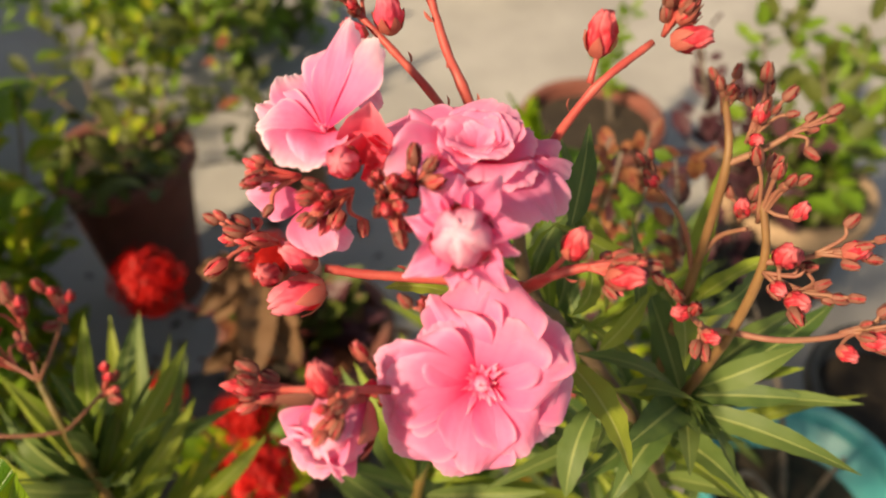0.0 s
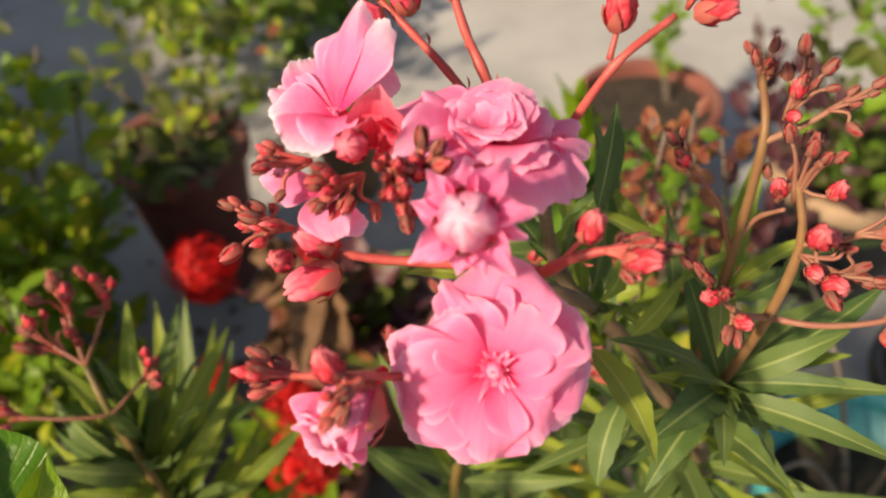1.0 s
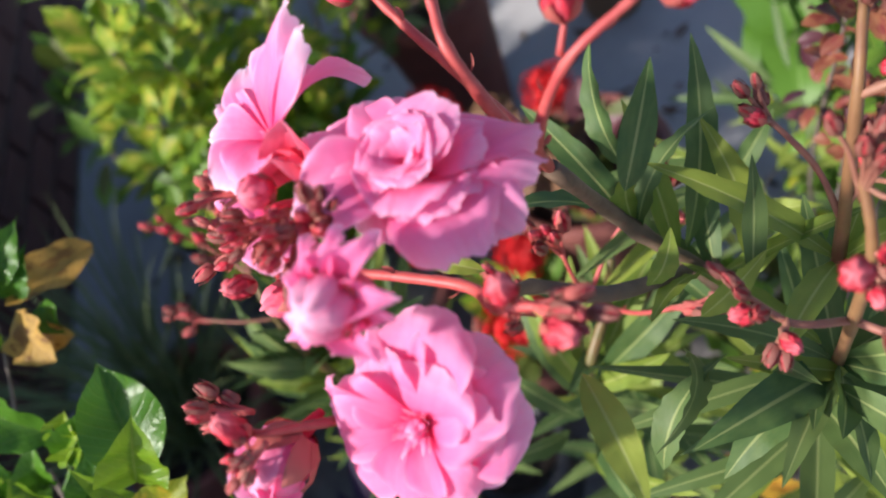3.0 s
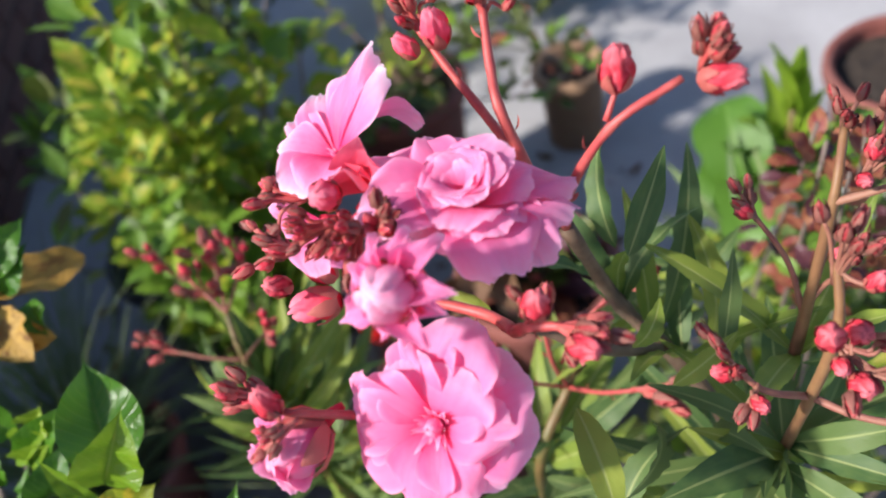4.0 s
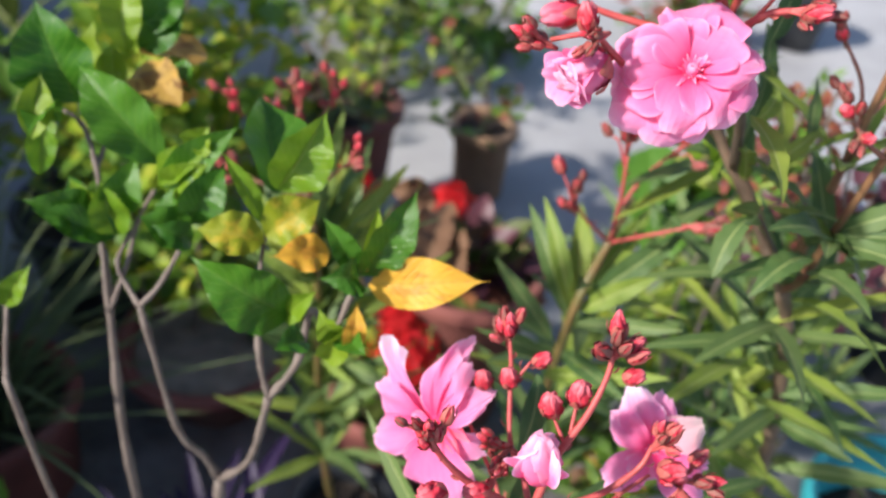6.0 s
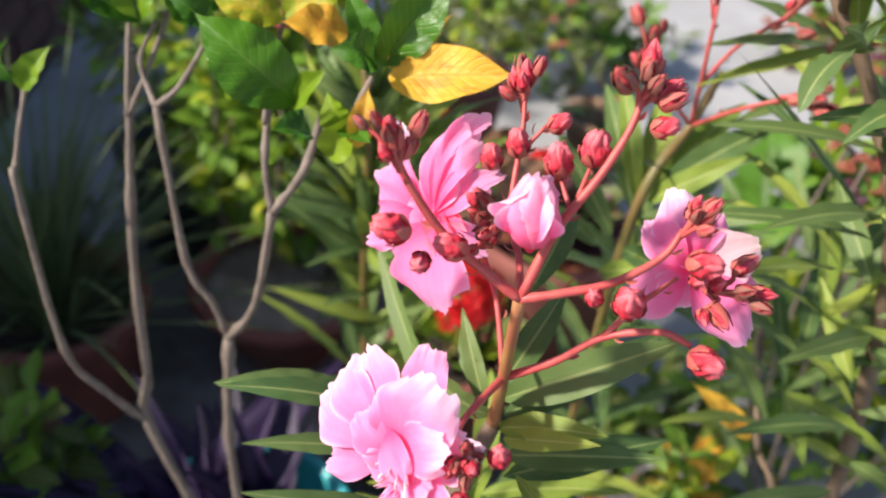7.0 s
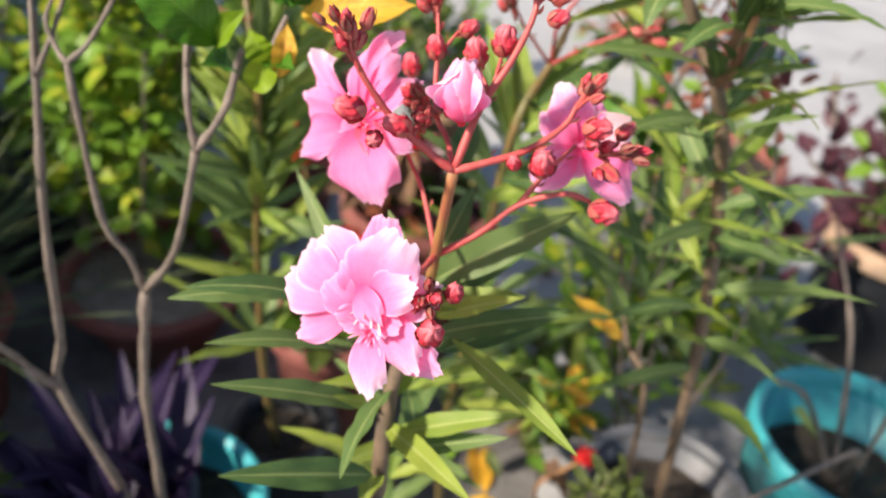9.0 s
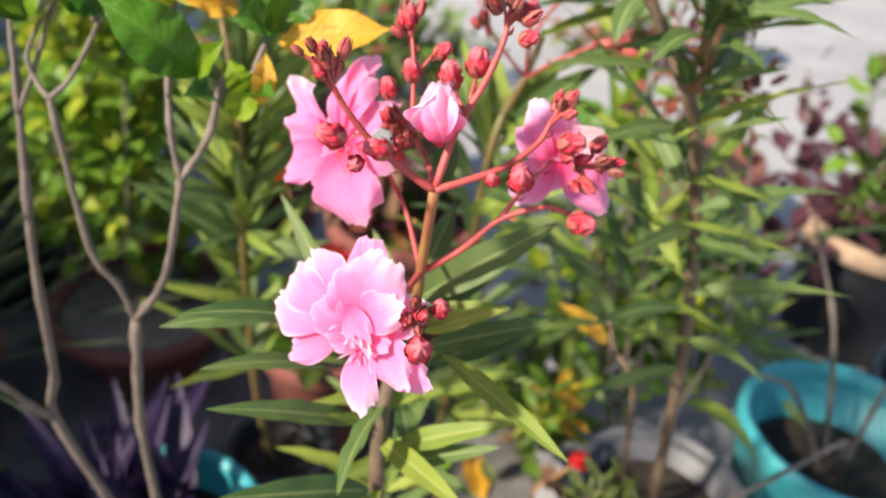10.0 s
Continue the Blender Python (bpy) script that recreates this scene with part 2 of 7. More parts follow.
M_STONE = rough_mat("beige_stone", (0.33, 0.27, 0.19), (0.46, 0.39, 0.28), 22.0, 0.85, 0.7, 0.006, stain=(0.22, 0.17, 0.12))


# ---- mesh helpers ----
def mesh_of(name, verts, faces, material, uvs=None, smooth=True):
    me = bpy.data.meshes.new(name)
    me.from_pydata([tuple(v) for v in verts], [], faces)
    if uvs is not None:
        layer = me.uv_layers.new(name="UVMap")
        index = np.empty(len(me.loops), dtype=np.int32)
        me.loops.foreach_get("vertex_index", index)
        layer.data.foreach_set("uv", np.asarray(uvs, dtype=np.float32)[index].ravel())
    me.materials.append(material)
    if smooth:
        me.polygons.foreach_set("use_smooth", [True] * len(me.polygons))
    me.update()
    return me


def thing(name, place, label, category, group="", kind=""):
    ob = new(name)
    ob.location = place
    ob.empty_display_size = 0.02
    return tagged(ob, label, category, group, kind)


def part(name, me, parent, m=None, label=""):
    """Links a mesh under a thing or a part, at the world pose m."""
    ob = new(name, me)
    ob.parent = parent
    root = parent
    inv = Matrix.Translation(root.location).inverted() if root.parent is None else (Matrix.Translation(root.parent.location) @ root.matrix_basis).inverted()
    ob.matrix_basis = inv @ (m if m is not None else Matrix.Identity(4))
    if label:
        ob["label"] = label
    return ob


def spline(points, steps=6):
    """A smooth line through the points."""
    p = [Vector(q) for q in points]
    if len(p) == 2:
        return [p[0].lerp(p[1], k / steps) for k in range(steps + 1)]
    p = [p[0] * 2 - p[1]] + p + [p[-1] * 2 - p[-2]]
    out = []
    for i in range(1, len(p) - 2):
        a, b, c, d = p[i - 1 : i + 3]
        for k in range(steps):
            t = k / steps
            out.append(0.5 * (2 * b + (c - a) * t + (2 * a - 5 * b + 4 * c - d) * t * t + (3 * b - a - 3 * c + d) * t**3))
    return out + [p[-2]]


def tube_data(points, r0, r1, n=8, steps=6, knots=0.0, seed=0):
    line = spline(points, steps)
    rng = random.Random(seed)
    verts, faces = [], []
    side = None
    for i, q in enumerate(line):
        ahead = (line[min(i + 1, len(line) - 1)] - line[max(i - 1, 0)]).normalized()
        if side is None:
            side = ahead.orthogonal().normalized()
        side = (side - ahead * side.dot(ahead)).normalized()
        up = ahead.cross(side)
        r = r0 + (r1 - r0) * i / (len(line) - 1)
        r *= 1 + knots * (rng.random() - 0.5) + (knots * 0.8 if knots and i % 5 == 2 else 0)
        for k in range(n):
            a = 2 * math.pi * k / n
            verts.append(q + (side * math.cos(a) + up * math.sin(a)) * r)
    for i in range(len(line) - 1):
        for k in range(n):
            a, b = i * n + k, i * n + (k + 1) % n
            faces.append((a, b, b + n, a + n))
    faces.append(tuple(range(n))[::-1])
    faces.append(tuple(range(len(verts) - n, len(verts))))
    return verts, faces


def tube(name, points, r0, r1, material, parent, n=8, steps=6, knots=0.0, label=""):
    v, f = tube_data(points, r0, r1, n, steps, knots, seed=int(abs(points[0][0]) * 9999))
    ob = part(name, mesh_of(name, v, f, material), parent, label=label)
    if name == "branch" and material.name == "red_flower_stem":
        line = spline(points, steps)
        for k, turn in ((0.3, 0.0), (0.55, 2.4), (0.8, 4.6)):
            i = min(int(k * len(line)), len(line) - 2)
            along = (line[i + 1] - line[i]).normalized()
            out = Matrix.Rotation(turn, 3, along) @ along.orthogonal().normalized()
            foot = line[i] + out * r0 * 0.7
            part("bract", BRACT, parent, frame_of(foot, foot + (along * 0.8 + out * 0.6) * (0.004 + r0), out - along * 0.5, 0.0022))
    return ob


def frame_of(base, tip, up, width, depth=None):
    """The pose of a leaf: y from base to tip, z near up, scaled to its length and width."""
    base, tip = Vector(base), Vector(tip)
    y = tip - base
    length = y.length
    y = y / length
    up = Vector(up)
    x = y.cross(up)
    if x.length < 1e-3:
        x = y.orthogonal()
    x.normalize()
    z = x.cross(y)
    m = Matrix((x * width, y * length, z * (depth or width))).transposed().to_4x4()
    m.translation = base
    return m


def blade_mesh(name, material, shape, nu=4, nv=10, fold=0.25, droop=0.15, wave=0.0, waves=3.0, twist=0.0, seed=0, aspect=2.0):
    """A leaf one long and one wide. shape(v) gives the half width, aspect its length over its width."""
    rng = random.Random(seed)
    ph = rng.random() * 6
    verts, uvs, faces = [], [], []
    for j in range(nv + 1):
        v = j / nv
        h = max(shape(v), 0.004)
        for i in range(-nu, nu + 1):
            u = i / nu
            z = fold * abs(u) * h + aspect * droop * v * (1 - v) * 2 + wave * abs(u) * h * 2 * math.sin(v * waves * 6.28 + ph + (1.5 if u > 0 else 0))
            x = u * h
            a = twist * (v - 0.5)
            verts.append((x * math.cos(a) - z * math.sin(a) * 0, v, z + x * math.sin(a)))
            uvs.append((0.5 + u / 2, v))
    w = 2 * nu + 1
    for j in range(nv):
        for i in range(w - 1):
            a = j * w + i
            faces.append((a, a + 1, a + w + 1, a + w))
    return mesh_of(name, verts, faces, material, uvs)


lance = lambda v: 0.5 * (math.sin(math.pi * min(v, 1) ** 0.85) ** 0.8) * (1 - 0.25 * v) + 0.01
drawn = lambda v: 0.5 * math.sin(math.pi * min(v / 0.9, 1) ** 0.85) ** 0.8 * (1 if v < 0.72 else 1 - 0.25 * (v - 0.72) / 0.28) + 0.025 * (1 - v)
oval = lambda v: 0.5 * math.sin(math.pi * v**0.9) ** 0.75
toothed = lambda v: drawn(v) * (1.08 - 0.26 * ((v * 6) % 1.0))
spoon = lambda v: 0.5 * math.sin(math.pi * v**1.6) ** 0.7 + 0.03 * (1 - v)
strap = lambda v: 0.5 * min(1, 0.5 + v * 2) * (1 - v**3)
heart = lambda v: 0.5 * (1 - v) ** 0.55 * (0.75 + 0.6 * math.sin(v * 2.2)) if v > 0 else 0.28


def blades(name, material, shape, count=3, **kw):
    return [blade_mesh(name, material, shape, seed=s, droop=kw.get("droop", 0.15) * (0.4 + 0.5 * s), fold=kw.get("fold", 0.25), wave=kw.get("wave", 0.03),
                       waves=2 + s, twist=kw.get("twist", 0.3) * (s - 1), aspect=kw.get("aspect", 2.0), nu=kw.get("nu", 3), nv=kw.get("nv", 9)) for s in range(count)]


BRACT = blade_mesh("bract", M_CALYX, oval, nu=2, nv=5, fold=0.5, droop=0.2, aspect=2.5)
B_OLE, B_OLE_NEW = blades("leaf", M_OLE, lance, 5, aspect=6.0, droop=0.1, wave=0.08, twist=0.5, nv=14), blades("leaf", M_OLE_NEW, lance, 5, aspect=6.0, droop=0.1, wave=0.08, twist=0.5, nv=14)
B_GLOSS = blades("leaf", M_GLOSS, drawn, 5, wave=0.09, fold=0.55, droop=0.22, twist=0.5, nu=5, nv=16)
B_GLOSS_NEW = blades("leaf", M_GLOSS_NEW, drawn, 4, wave=0.1, fold=0.6, droop=0.2, twist=0.5, nu=5, nv=16)
B_YELLOWING = blades("leaf", M_YELLOW_GREEN, drawn, 3, wave=0.1, fold=0.4, droop=0.2, nu=5, nv=16)
B_YELLOW = blades("leaf", M_YELLOW, drawn, 3, wave=0.1, fold=0.3, nu=5, nv=16)
B_TAN = blades("leaf", M_TAN_LEAF, oval, 3, wave=0.12, fold=0.3, nu=4, nv=12)
B_BROWN = blades("leaf", M_BROWN_LEAF, oval, 3, wave=0.2, fold=0.6, droop=0.35, nu=4, nv=12, twist=0.8)
B_GOLD, B_MID = blades("leaf", M_GOLD, toothed, 3, nu=2, nv=14), blades("leaf", M_MID, toothed, 3, nu=2, nv=14)
B_DULL = blades("leaf", M_DULL, oval, 3, nu=2, nv=5)
B_LIME = blades("leaf", M_LIME, heart, 3, nu=3, nv=8, droop=0.25)
B_LIME_LONG = blades("leaf", M_LIME_LIT, lance, 3, aspect=4.0, droop=0.1, wave=0.06, twist=0.4, nv=12)
B_MAROON, B_COPPER = blades("leaf", M_MAROON, oval, 3, nu=2, nv=5, wave=0.1), blades("leaf", M_COPPER, oval, 3, nu=2, nv=5, wave=0.1)
B_PURPLE = blades("leaf", M_PURPLE, strap, 3, fold=0.6, droop=0.2, aspect=4.5)
B_BLADE = blades("blade", M_BLADE, strap, 3, nu=1, nv=8, droop=0.2, aspect=55.0)


def scatter(name, places, material, seed, size, label):
    """Many small curled bits lying on a floor, as one mesh."""
    rng = random.Random(seed)
    verts, faces, uvs = [], [], []
    for x, y in places:
        a, s = rng.random() * 6.28, size * rng.uniform(0.4, 1.3)
        d, e = Vector((math.cos(a), math.sin(a), 0)), Vector((-math.sin(a), math.cos(a), 0))
        k = len(verts)
        for j, (w, z) in enumerate(((0.05, 0.1), (0.22, 0.02), (0.2, 0.06), (0.04, 0.22))):
            for u in (-1, 0, 1):
                verts.append(Vector((x, y, 0.004)) + d * s * j / 3 + e * s * w * u + Vector((0, 0, s * (z + 0.12 * abs(u) * rng.random()))))
                uvs.append((0.5 + u / 2, j / 3))
        for j in range(3):
            for c in range(2):
                b = k + j * 3 + c
                faces.append((b, b + 1, b + 4, b + 3))
    ob = new(name, mesh_of(name, verts, faces, material, uvs))
    return tagged(ob, label, "litter", kind="stuff")


def leaf(plant, kinds, base, tip, width, up=(0, -0.3, 1), k=0, name="leaf", label=""):
    slim = 0.86 if kinds is B_OLE or kinds is B_OLE_NEW else 1.0
    return part(name, kinds[k % len(kinds)], plant, frame_of(base, tip, up, width * slim), label)


# ---- flowers ----
def petal_mesh(material, bow=0.1, cup=0.2, ruffle=0.05, seed=0, taper=0.0, roll=0.5, frill=1.0):
    """A petal one long and one wide: a narrow foot, a broad fan of a blade, a nicked and crinkled rim."""
    rng = random.Random(seed)
    a, b, c, d, e = (rng.random() * 6.28 for _ in range(5))
    skew = rng.uniform(-0.12, 0.12)
    nu, nv = 14, 14
    verts, uvs, faces = [], [], []
    for j in range(nv + 1):
        v = j / nv
        s = 0.1 + 1.02 * math.sin(math.pi / 2 * min(1, v / 0.7)) ** 0.95
        s *= 1 - 0.2 * (max(0, v - 0.7) / 0.3) ** 2 - taper * max(0, v - 0.4) / 0.6
        rim = max(0, v - 0.3) / 0.7
        for i in range(-nu, nu + 1):
            u = i / nu
            end = 1 - (0.27 - 0.2 * taper) * abs(u) ** 2.3 + 0.045 * math.sin(2.3 * u + a)
            nick = frill * (0.02 * math.sin(7 * u + b) + 0.012 * math.sin(17 * u + c) + 0.01 * math.sin(33 * u + d))
            y = v * (1 + (end - 1) * v**0.7 + nick * v**6)
            x = u * 0.5 * s * (1 + 0.04 * math.sin(6 * v + d)) + skew * v * v
            z = bow * 2.4 * v * (1 - v) - roll * max(0, v - 0.72) ** 2 * 1.6 + cup * u * u * s * 0.4
            z += ruffle * rim**1.4 * (0.8 * math.sin(3.4 * u + a) + 0.5 * math.sin(6.5 * u + 2.5 * v + b) + 0.3 * rim * abs(u) * math.sin(14 * u + c) + 0.16 * rim**3 * math.sin(27 * u + d))
            z += 0.022 * rim * math.sin(5 * v + e + 2 * u) - 0.012 * math.exp(-((u * 4) ** 2)) * rim
            verts.append((x, y, z))
            uvs.append((0.5 + u / 2, v))
    w = 2 * nu + 1
    for j in range(nv):
        for i in range(w - 1):
            k = j * w + i
            faces.append((k, k + 1, k + w + 1, k + w))
    return mesh_of("petal", verts, faces, material, uvs)


P_WIDE = [petal_mesh(M_PETAL, 0.2, 0.3, 0.06, s, roll=0.9, frill=0.5) for s in range(9)]
P_BROAD = [petal_mesh(M_PETAL, 0.18, 0.2, 0.08, s + 80) for s in range(7)]
P_LIGHT = [petal_mesh(M_PETAL_LIGHT, 0.1, 0.15, 0.07, s + 50) for s in range(8)]
P_RUFFLE = [petal_mesh(M_PETAL_LIGHT, 0.18, 0.1, 0.1, s + 90, roll=0.8, frill=1.6) for s in range(6)]
P_CRIMP = [petal_mesh(M_PETAL, 0.18, 0.2, 0.11, s + 10, roll=0.8, frill=1.4) for s in range(6)]
P_LIGHT_CUP = [petal_mesh(M_PETAL_LIGHT, 0.3, 0.9, 0.05, s + 60) for s in range(4)]
P_CUP = [petal_mesh(M_PETAL, 0.28, 0.8, 0.05, s + 20, 0.0, 0.8) for s in range(6)]
P_CREAM = [petal_mesh(M_PETAL_CREAM, 0.12, 0.2, 0.06, s + 70) for s in range(2)]
P_POINT = [petal_mesh(M_PETAL, 0.25, 0.7, 0.09, s + 40, 0.5, 0.2) for s in range(5)]
P_ROSE = [blade_mesh("petal", M_PETAL_RED, oval, nu=3, nv=8, fold=0.9, droop=-0.2, wave=0.15, seed=s + 4, aspect=1.6) for s in range(3)]


def axis_frame(centre, normal, spin=0.0):
    z = Vector(normal).normalized()
    y = Vector((0, 0, 1)) - z * z.z
    y = y.normalized() if y.length > 0.05 else Vector((0, 1, 0)) - z * z.y
    y.normalize()
    m = Matrix((y.cross(z), y, z)).transposed().to_4x4()
    m.translation = Vector(centre)
    return m @ Matrix.Rotation(radians(spin), 4, "Z")


def tuft_mesh(seed, size, material, n=34):
    """The fringed crown in a bloom's throat."""
    rng = random.Random(seed)
    verts, faces, uvs = [], [], []
    for i in range(n):
        a, tilt, ln = rng.random() * 6.28, rng.random() * 1.1, size * (0.6 + 0.6 * rng.random())
        tip = Vector((math.cos(a) * math.sin(tilt), math.sin(a) * math.sin(tilt), math.cos(tilt))) * ln
        side = Vector((-math.sin(a), math.cos(a), 0)) * size * 0.07
        foot = Vector((math.cos(a), math.sin(a), 0)) * size * 0.12
        k = len(verts)
        verts += [foot - side, foot + side, tip * 0.6 + side * 1.2, tip * 0.6 - side * 1.2, tip]
        uvs += [(0, 0), (1, 0), (1, 0.6), (0, 0.6), (0.5, 1)]
        faces += [(k, k + 1, k + 2, k + 3), (k + 3, k + 2, k + 4)]
    k = len(verts)
    for j in range(4):
        for i in range(8):
            a = i * math.pi / 4
            r = size * (0.2, 0.26, 0.2, 0.05)[j]
            verts.append(Vector((math.cos(a) * r, math.sin(a) * r, size * (0.1, 0.4, 0.65, 0.75)[j])))
            uvs.append((i / 8, 0.3 + j / 5))
    for j in range(3):
        for i in range(8):
            a, b = k + j * 8 + i, k + j * 8 + (i + 1) % 8
            faces.append((a, b, b + 8, a + 8))
    faces.append(tuple(range(k + 24, k + 32)))
    return mesh_of("throat", verts, faces, material, uvs)


def bloom(plant, centre, normal, radius, rings, spin=0, seed=0, throat=0.3, kinds=None, label="", back=0.5):
    """A double flower. rings: rows of (petals, length, tilt from the face in degrees, height). back: length of its tube."""
    rng = random.Random(seed)
    m = axis_frame(centre, normal, spin)
    v, f = tube_data([(0, 0, -radius * back), (0, 0, -radius * back * 0.5), (0, 0, 0.0)], radius * 0.06, radius * 0.16, 8, 4)
    head = part("bloom", mesh_of("bloom", v, f, M_PETAL_RED), plant, m, label)
    for r, (n, ln, tilt, z) in enumerate(rings):
        for i in range(n):
            turn = 360 / n * (i + 0.5 * (r % 2)) + rng.uniform(-9, 9)
            q = m @ Matrix.Rotation(radians(turn), 4, "Z") @ Matrix.Translation((0, radius * 0.05, radius * z)) @ Matrix.Rotation(radians(tilt + rng.uniform(-7, 7)), 4, "X") @ Matrix.Rotation(radians(9 if tilt < 40 else 0), 4, "Y")
            s = radius * ln * rng.uniform(0.92, 1.08)
            pool = kinds or (P_WIDE if tilt < 40 else P_CUP)
            part("petal", pool[rng.randrange(len(pool))], head, q @ Matrix.Diagonal((s * rng.uniform(0.85, 1.05), s, s, 1)))
    if throat:
        crown = part("throat", tuft_mesh(seed, radius * throat, M_PETAL), head, m @ Matrix.Translation((0, 0, radius * 0.06)))
        crown["kind"] = "stuff"
    return head


def petals_to(plant, centre, normal, tips, size, label="", throat=0.25):
    """A flower whose petals reach given places. tips: rows of (tip, width, petals to choose from)."""
    m = axis_frame(centre, normal)
    v, f = tube_data([(0, 0, -size * 0.5), (0, 0, -size * 0.25), (0, 0, 0.0)], size * 0.06, size * 0.14, 8, 4)
    head = part("bloom", mesh_of("bloom", v, f, M_PETAL_RED), plant, m, label)
    z = Vector(normal).normalized()
    for i, (tip, width, pool) in enumerate(tips):
        far = Vector(tip) - Vector(centre)
        side = z.cross(far).normalized()
        up = z + side * (0.1 + 0.1 * math.sin(i * 2.1)) - far.normalized() * 0.05
        part("petal", pool[(i * 5 + 1) % len(pool)], head, frame_of(Vector(centre) + far * 0.05, tip, up, width, far.length))
    if throat:
        crown = part("throat", tuft_mesh(len(tips), size * throat, M_PETAL_LIGHT), head, m)
        crown["kind"] = "stuff"
    return head


def cup_of_petals(head, centre, normal, size, rings, seed):
    """The furled heart of a double bloom. rings: rows of (petals, length, tilt in degrees)."""
    rng = random.Random(seed)
    m = axis_frame(centre, normal)
    for k, (n, ln, tilt) in enumerate(rings):
        for i in range(n):
            q = m @ Matrix.Rotation(2 * math.pi * (i + 0.4 * k) / n + rng.uniform(-0.2, 0.2), 4, "Z") @ Matrix.Translation((0, size * 0.1, 0)) @ Matrix.Rotation(radians(tilt + rng.uniform(-6, 6)), 4, "X")
            s = size * ln
            part("petal", P_CUP[rng.randrange(len(P_CUP))], head, q @ Matrix.Diagonal((s * 1.15, s, s, 1)))


def bud_mesh(seed, material, blunt=True, crumple=1.0):
    """A furled bud one long with spiral folds."""
    rng = random.Random(seed)
    n, rows = 35, 13
    verts, faces, uvs = [], [], []
    for j in range(rows + 1):
        v = j / rows
        r = 0.36 * math.sin(math.pi * min(1, 0.1 + v * 0.82)) ** 0.6 * (1.08 - 0.2 * v)
        if not blunt:
            r = 0.3 * math.sin(math.pi * min(1, 0.12 + v * 0.86)) ** 0.8 * (1.15 - 0.45 * v)
        for i in range(n):
            a = 2 * math.pi * i / n
            fold = 0.4 * ((5 * i / n + v * 1.1 + 0.16 * math.sin(v * 9 + seed)) % 1.0) * (0.25 + 0.75 * v) + crumple * 0.2 * noise.noise((math.cos(a) * 1.7 + seed, math.sin(a) * 1.7, v * 4.5)) * min(1, v * 3) + crumple * 0.1 * noise.noise((math.cos(a) * 4 + seed, math.sin(a) * 4, v * 8))
            verts.append((math.cos(a) * r * (1 - fold) + 0.05 * v * v * math.sin(seed), math.sin(a) * r * (1 - fold), v - 0.22 * fold * v))
            uvs.append((i / n, v))
    for j in range(rows):
        for i in range(n):
            a, b = j * n + i, j * n + (i + 1) % n
            faces.append((a, b, b + n, a + n))
    faces.append(tuple(range(n))[::-1])
    faces.append(tuple(range(rows * n, rows * n + n)))
    return mesh_of("bud", verts, faces, material, uvs)


def calyx_mesh(seed, long, material=M_CALYX):
    rng = random.Random(seed)
    verts, faces = [], []
    for i in range(5):
        a = 2 * math.pi * (i + rng.random() * 0.3) / 5
        o, s = Vector((math.cos(a), math.sin(a), 0)), Vector((-math.sin(a), math.cos(a), 0))
        k = len(verts)
        for z, r, w in ((-0.06, 0.1, 0.1), (0.1, 0.24, 0.15), (0.3 * long, 0.32 if long < 1.5 else 0.27, 0.11), (0.5 * long, 0.33 if long < 1.5 else 0.12 + 0.1 * rng.random(), 0.01)):
            for side in (-1, 0, 1):
                verts.append(o * (r + (0.03 if side == 0 else 0)) + s * w * side + Vector((0, 0, z)))
        for j in range(3):
            for c in range(2):
                b = k + j * 3 + c
                faces.append((b, b + 1, b + 4, b + 3))
    return mesh_of("calyx", verts, faces, material)


BUDS = [bud_mesh(s, M_BUD) for s in range(3)]
BUDS_PALE = [bud_mesh(s + 15, M_PETAL_PALE, crumple=0.3) for s in range(2)]
BUDS_DULL = [bud_mesh(s + 5, M_BUD_DULL) for s in range(2)]
BUDS_PINK = [bud_mesh(s + 9, M_PETAL_RED) for s in range(2)]
BUDS_SMALL = [bud_mesh(s + 25, m, blunt=False) for s, m in enumerate((M_BUD, M_BUD_DULL, M_BUD, M_BUD_DULL))]
CALYX = [calyx_mesh(s, 1.0) for s in range(3)]
CALYX_LONG = [calyx_mesh(s + 5, 1.9) for s in range(3)]
CALYX_DULL = [calyx_mesh(s + 9, 1.9, M_CALYX_DULL) for s in range(3)]


def bud(plant, foot, ahead, size, k=0, pink=False, closed=False, fat=1.0, dull=False, cup=True, small=False):
    """A bud with its calyx; size is its length in metres."""
    z = Vector(ahead).normalized()
    m = Vector((0, 0, 1)).rotation_difference(z).to_matrix().to_4x4()
    m.translation = Vector(foot)
    m = m @ Matrix.Rotation(k * 1.7, 4, "Z") @ Matrix.Diagonal((size * fat, size * fat, size, 1))
    body = part("bud", BUDS_SMALL[k % 2 * 2 + dull] if small else (BUDS_PALE if pink == 2 else BUDS_PINK if pink else BUDS_DULL if dull else BUDS)[k % 2], plant, m)
    if cup:
        part("calyx", (CALYX_DULL if dull else CALYX_LONG if closed else CALYX)[k % 3], body, m @ Matrix.Diagonal((1.08, 1.08, 1, 1)))
    return body


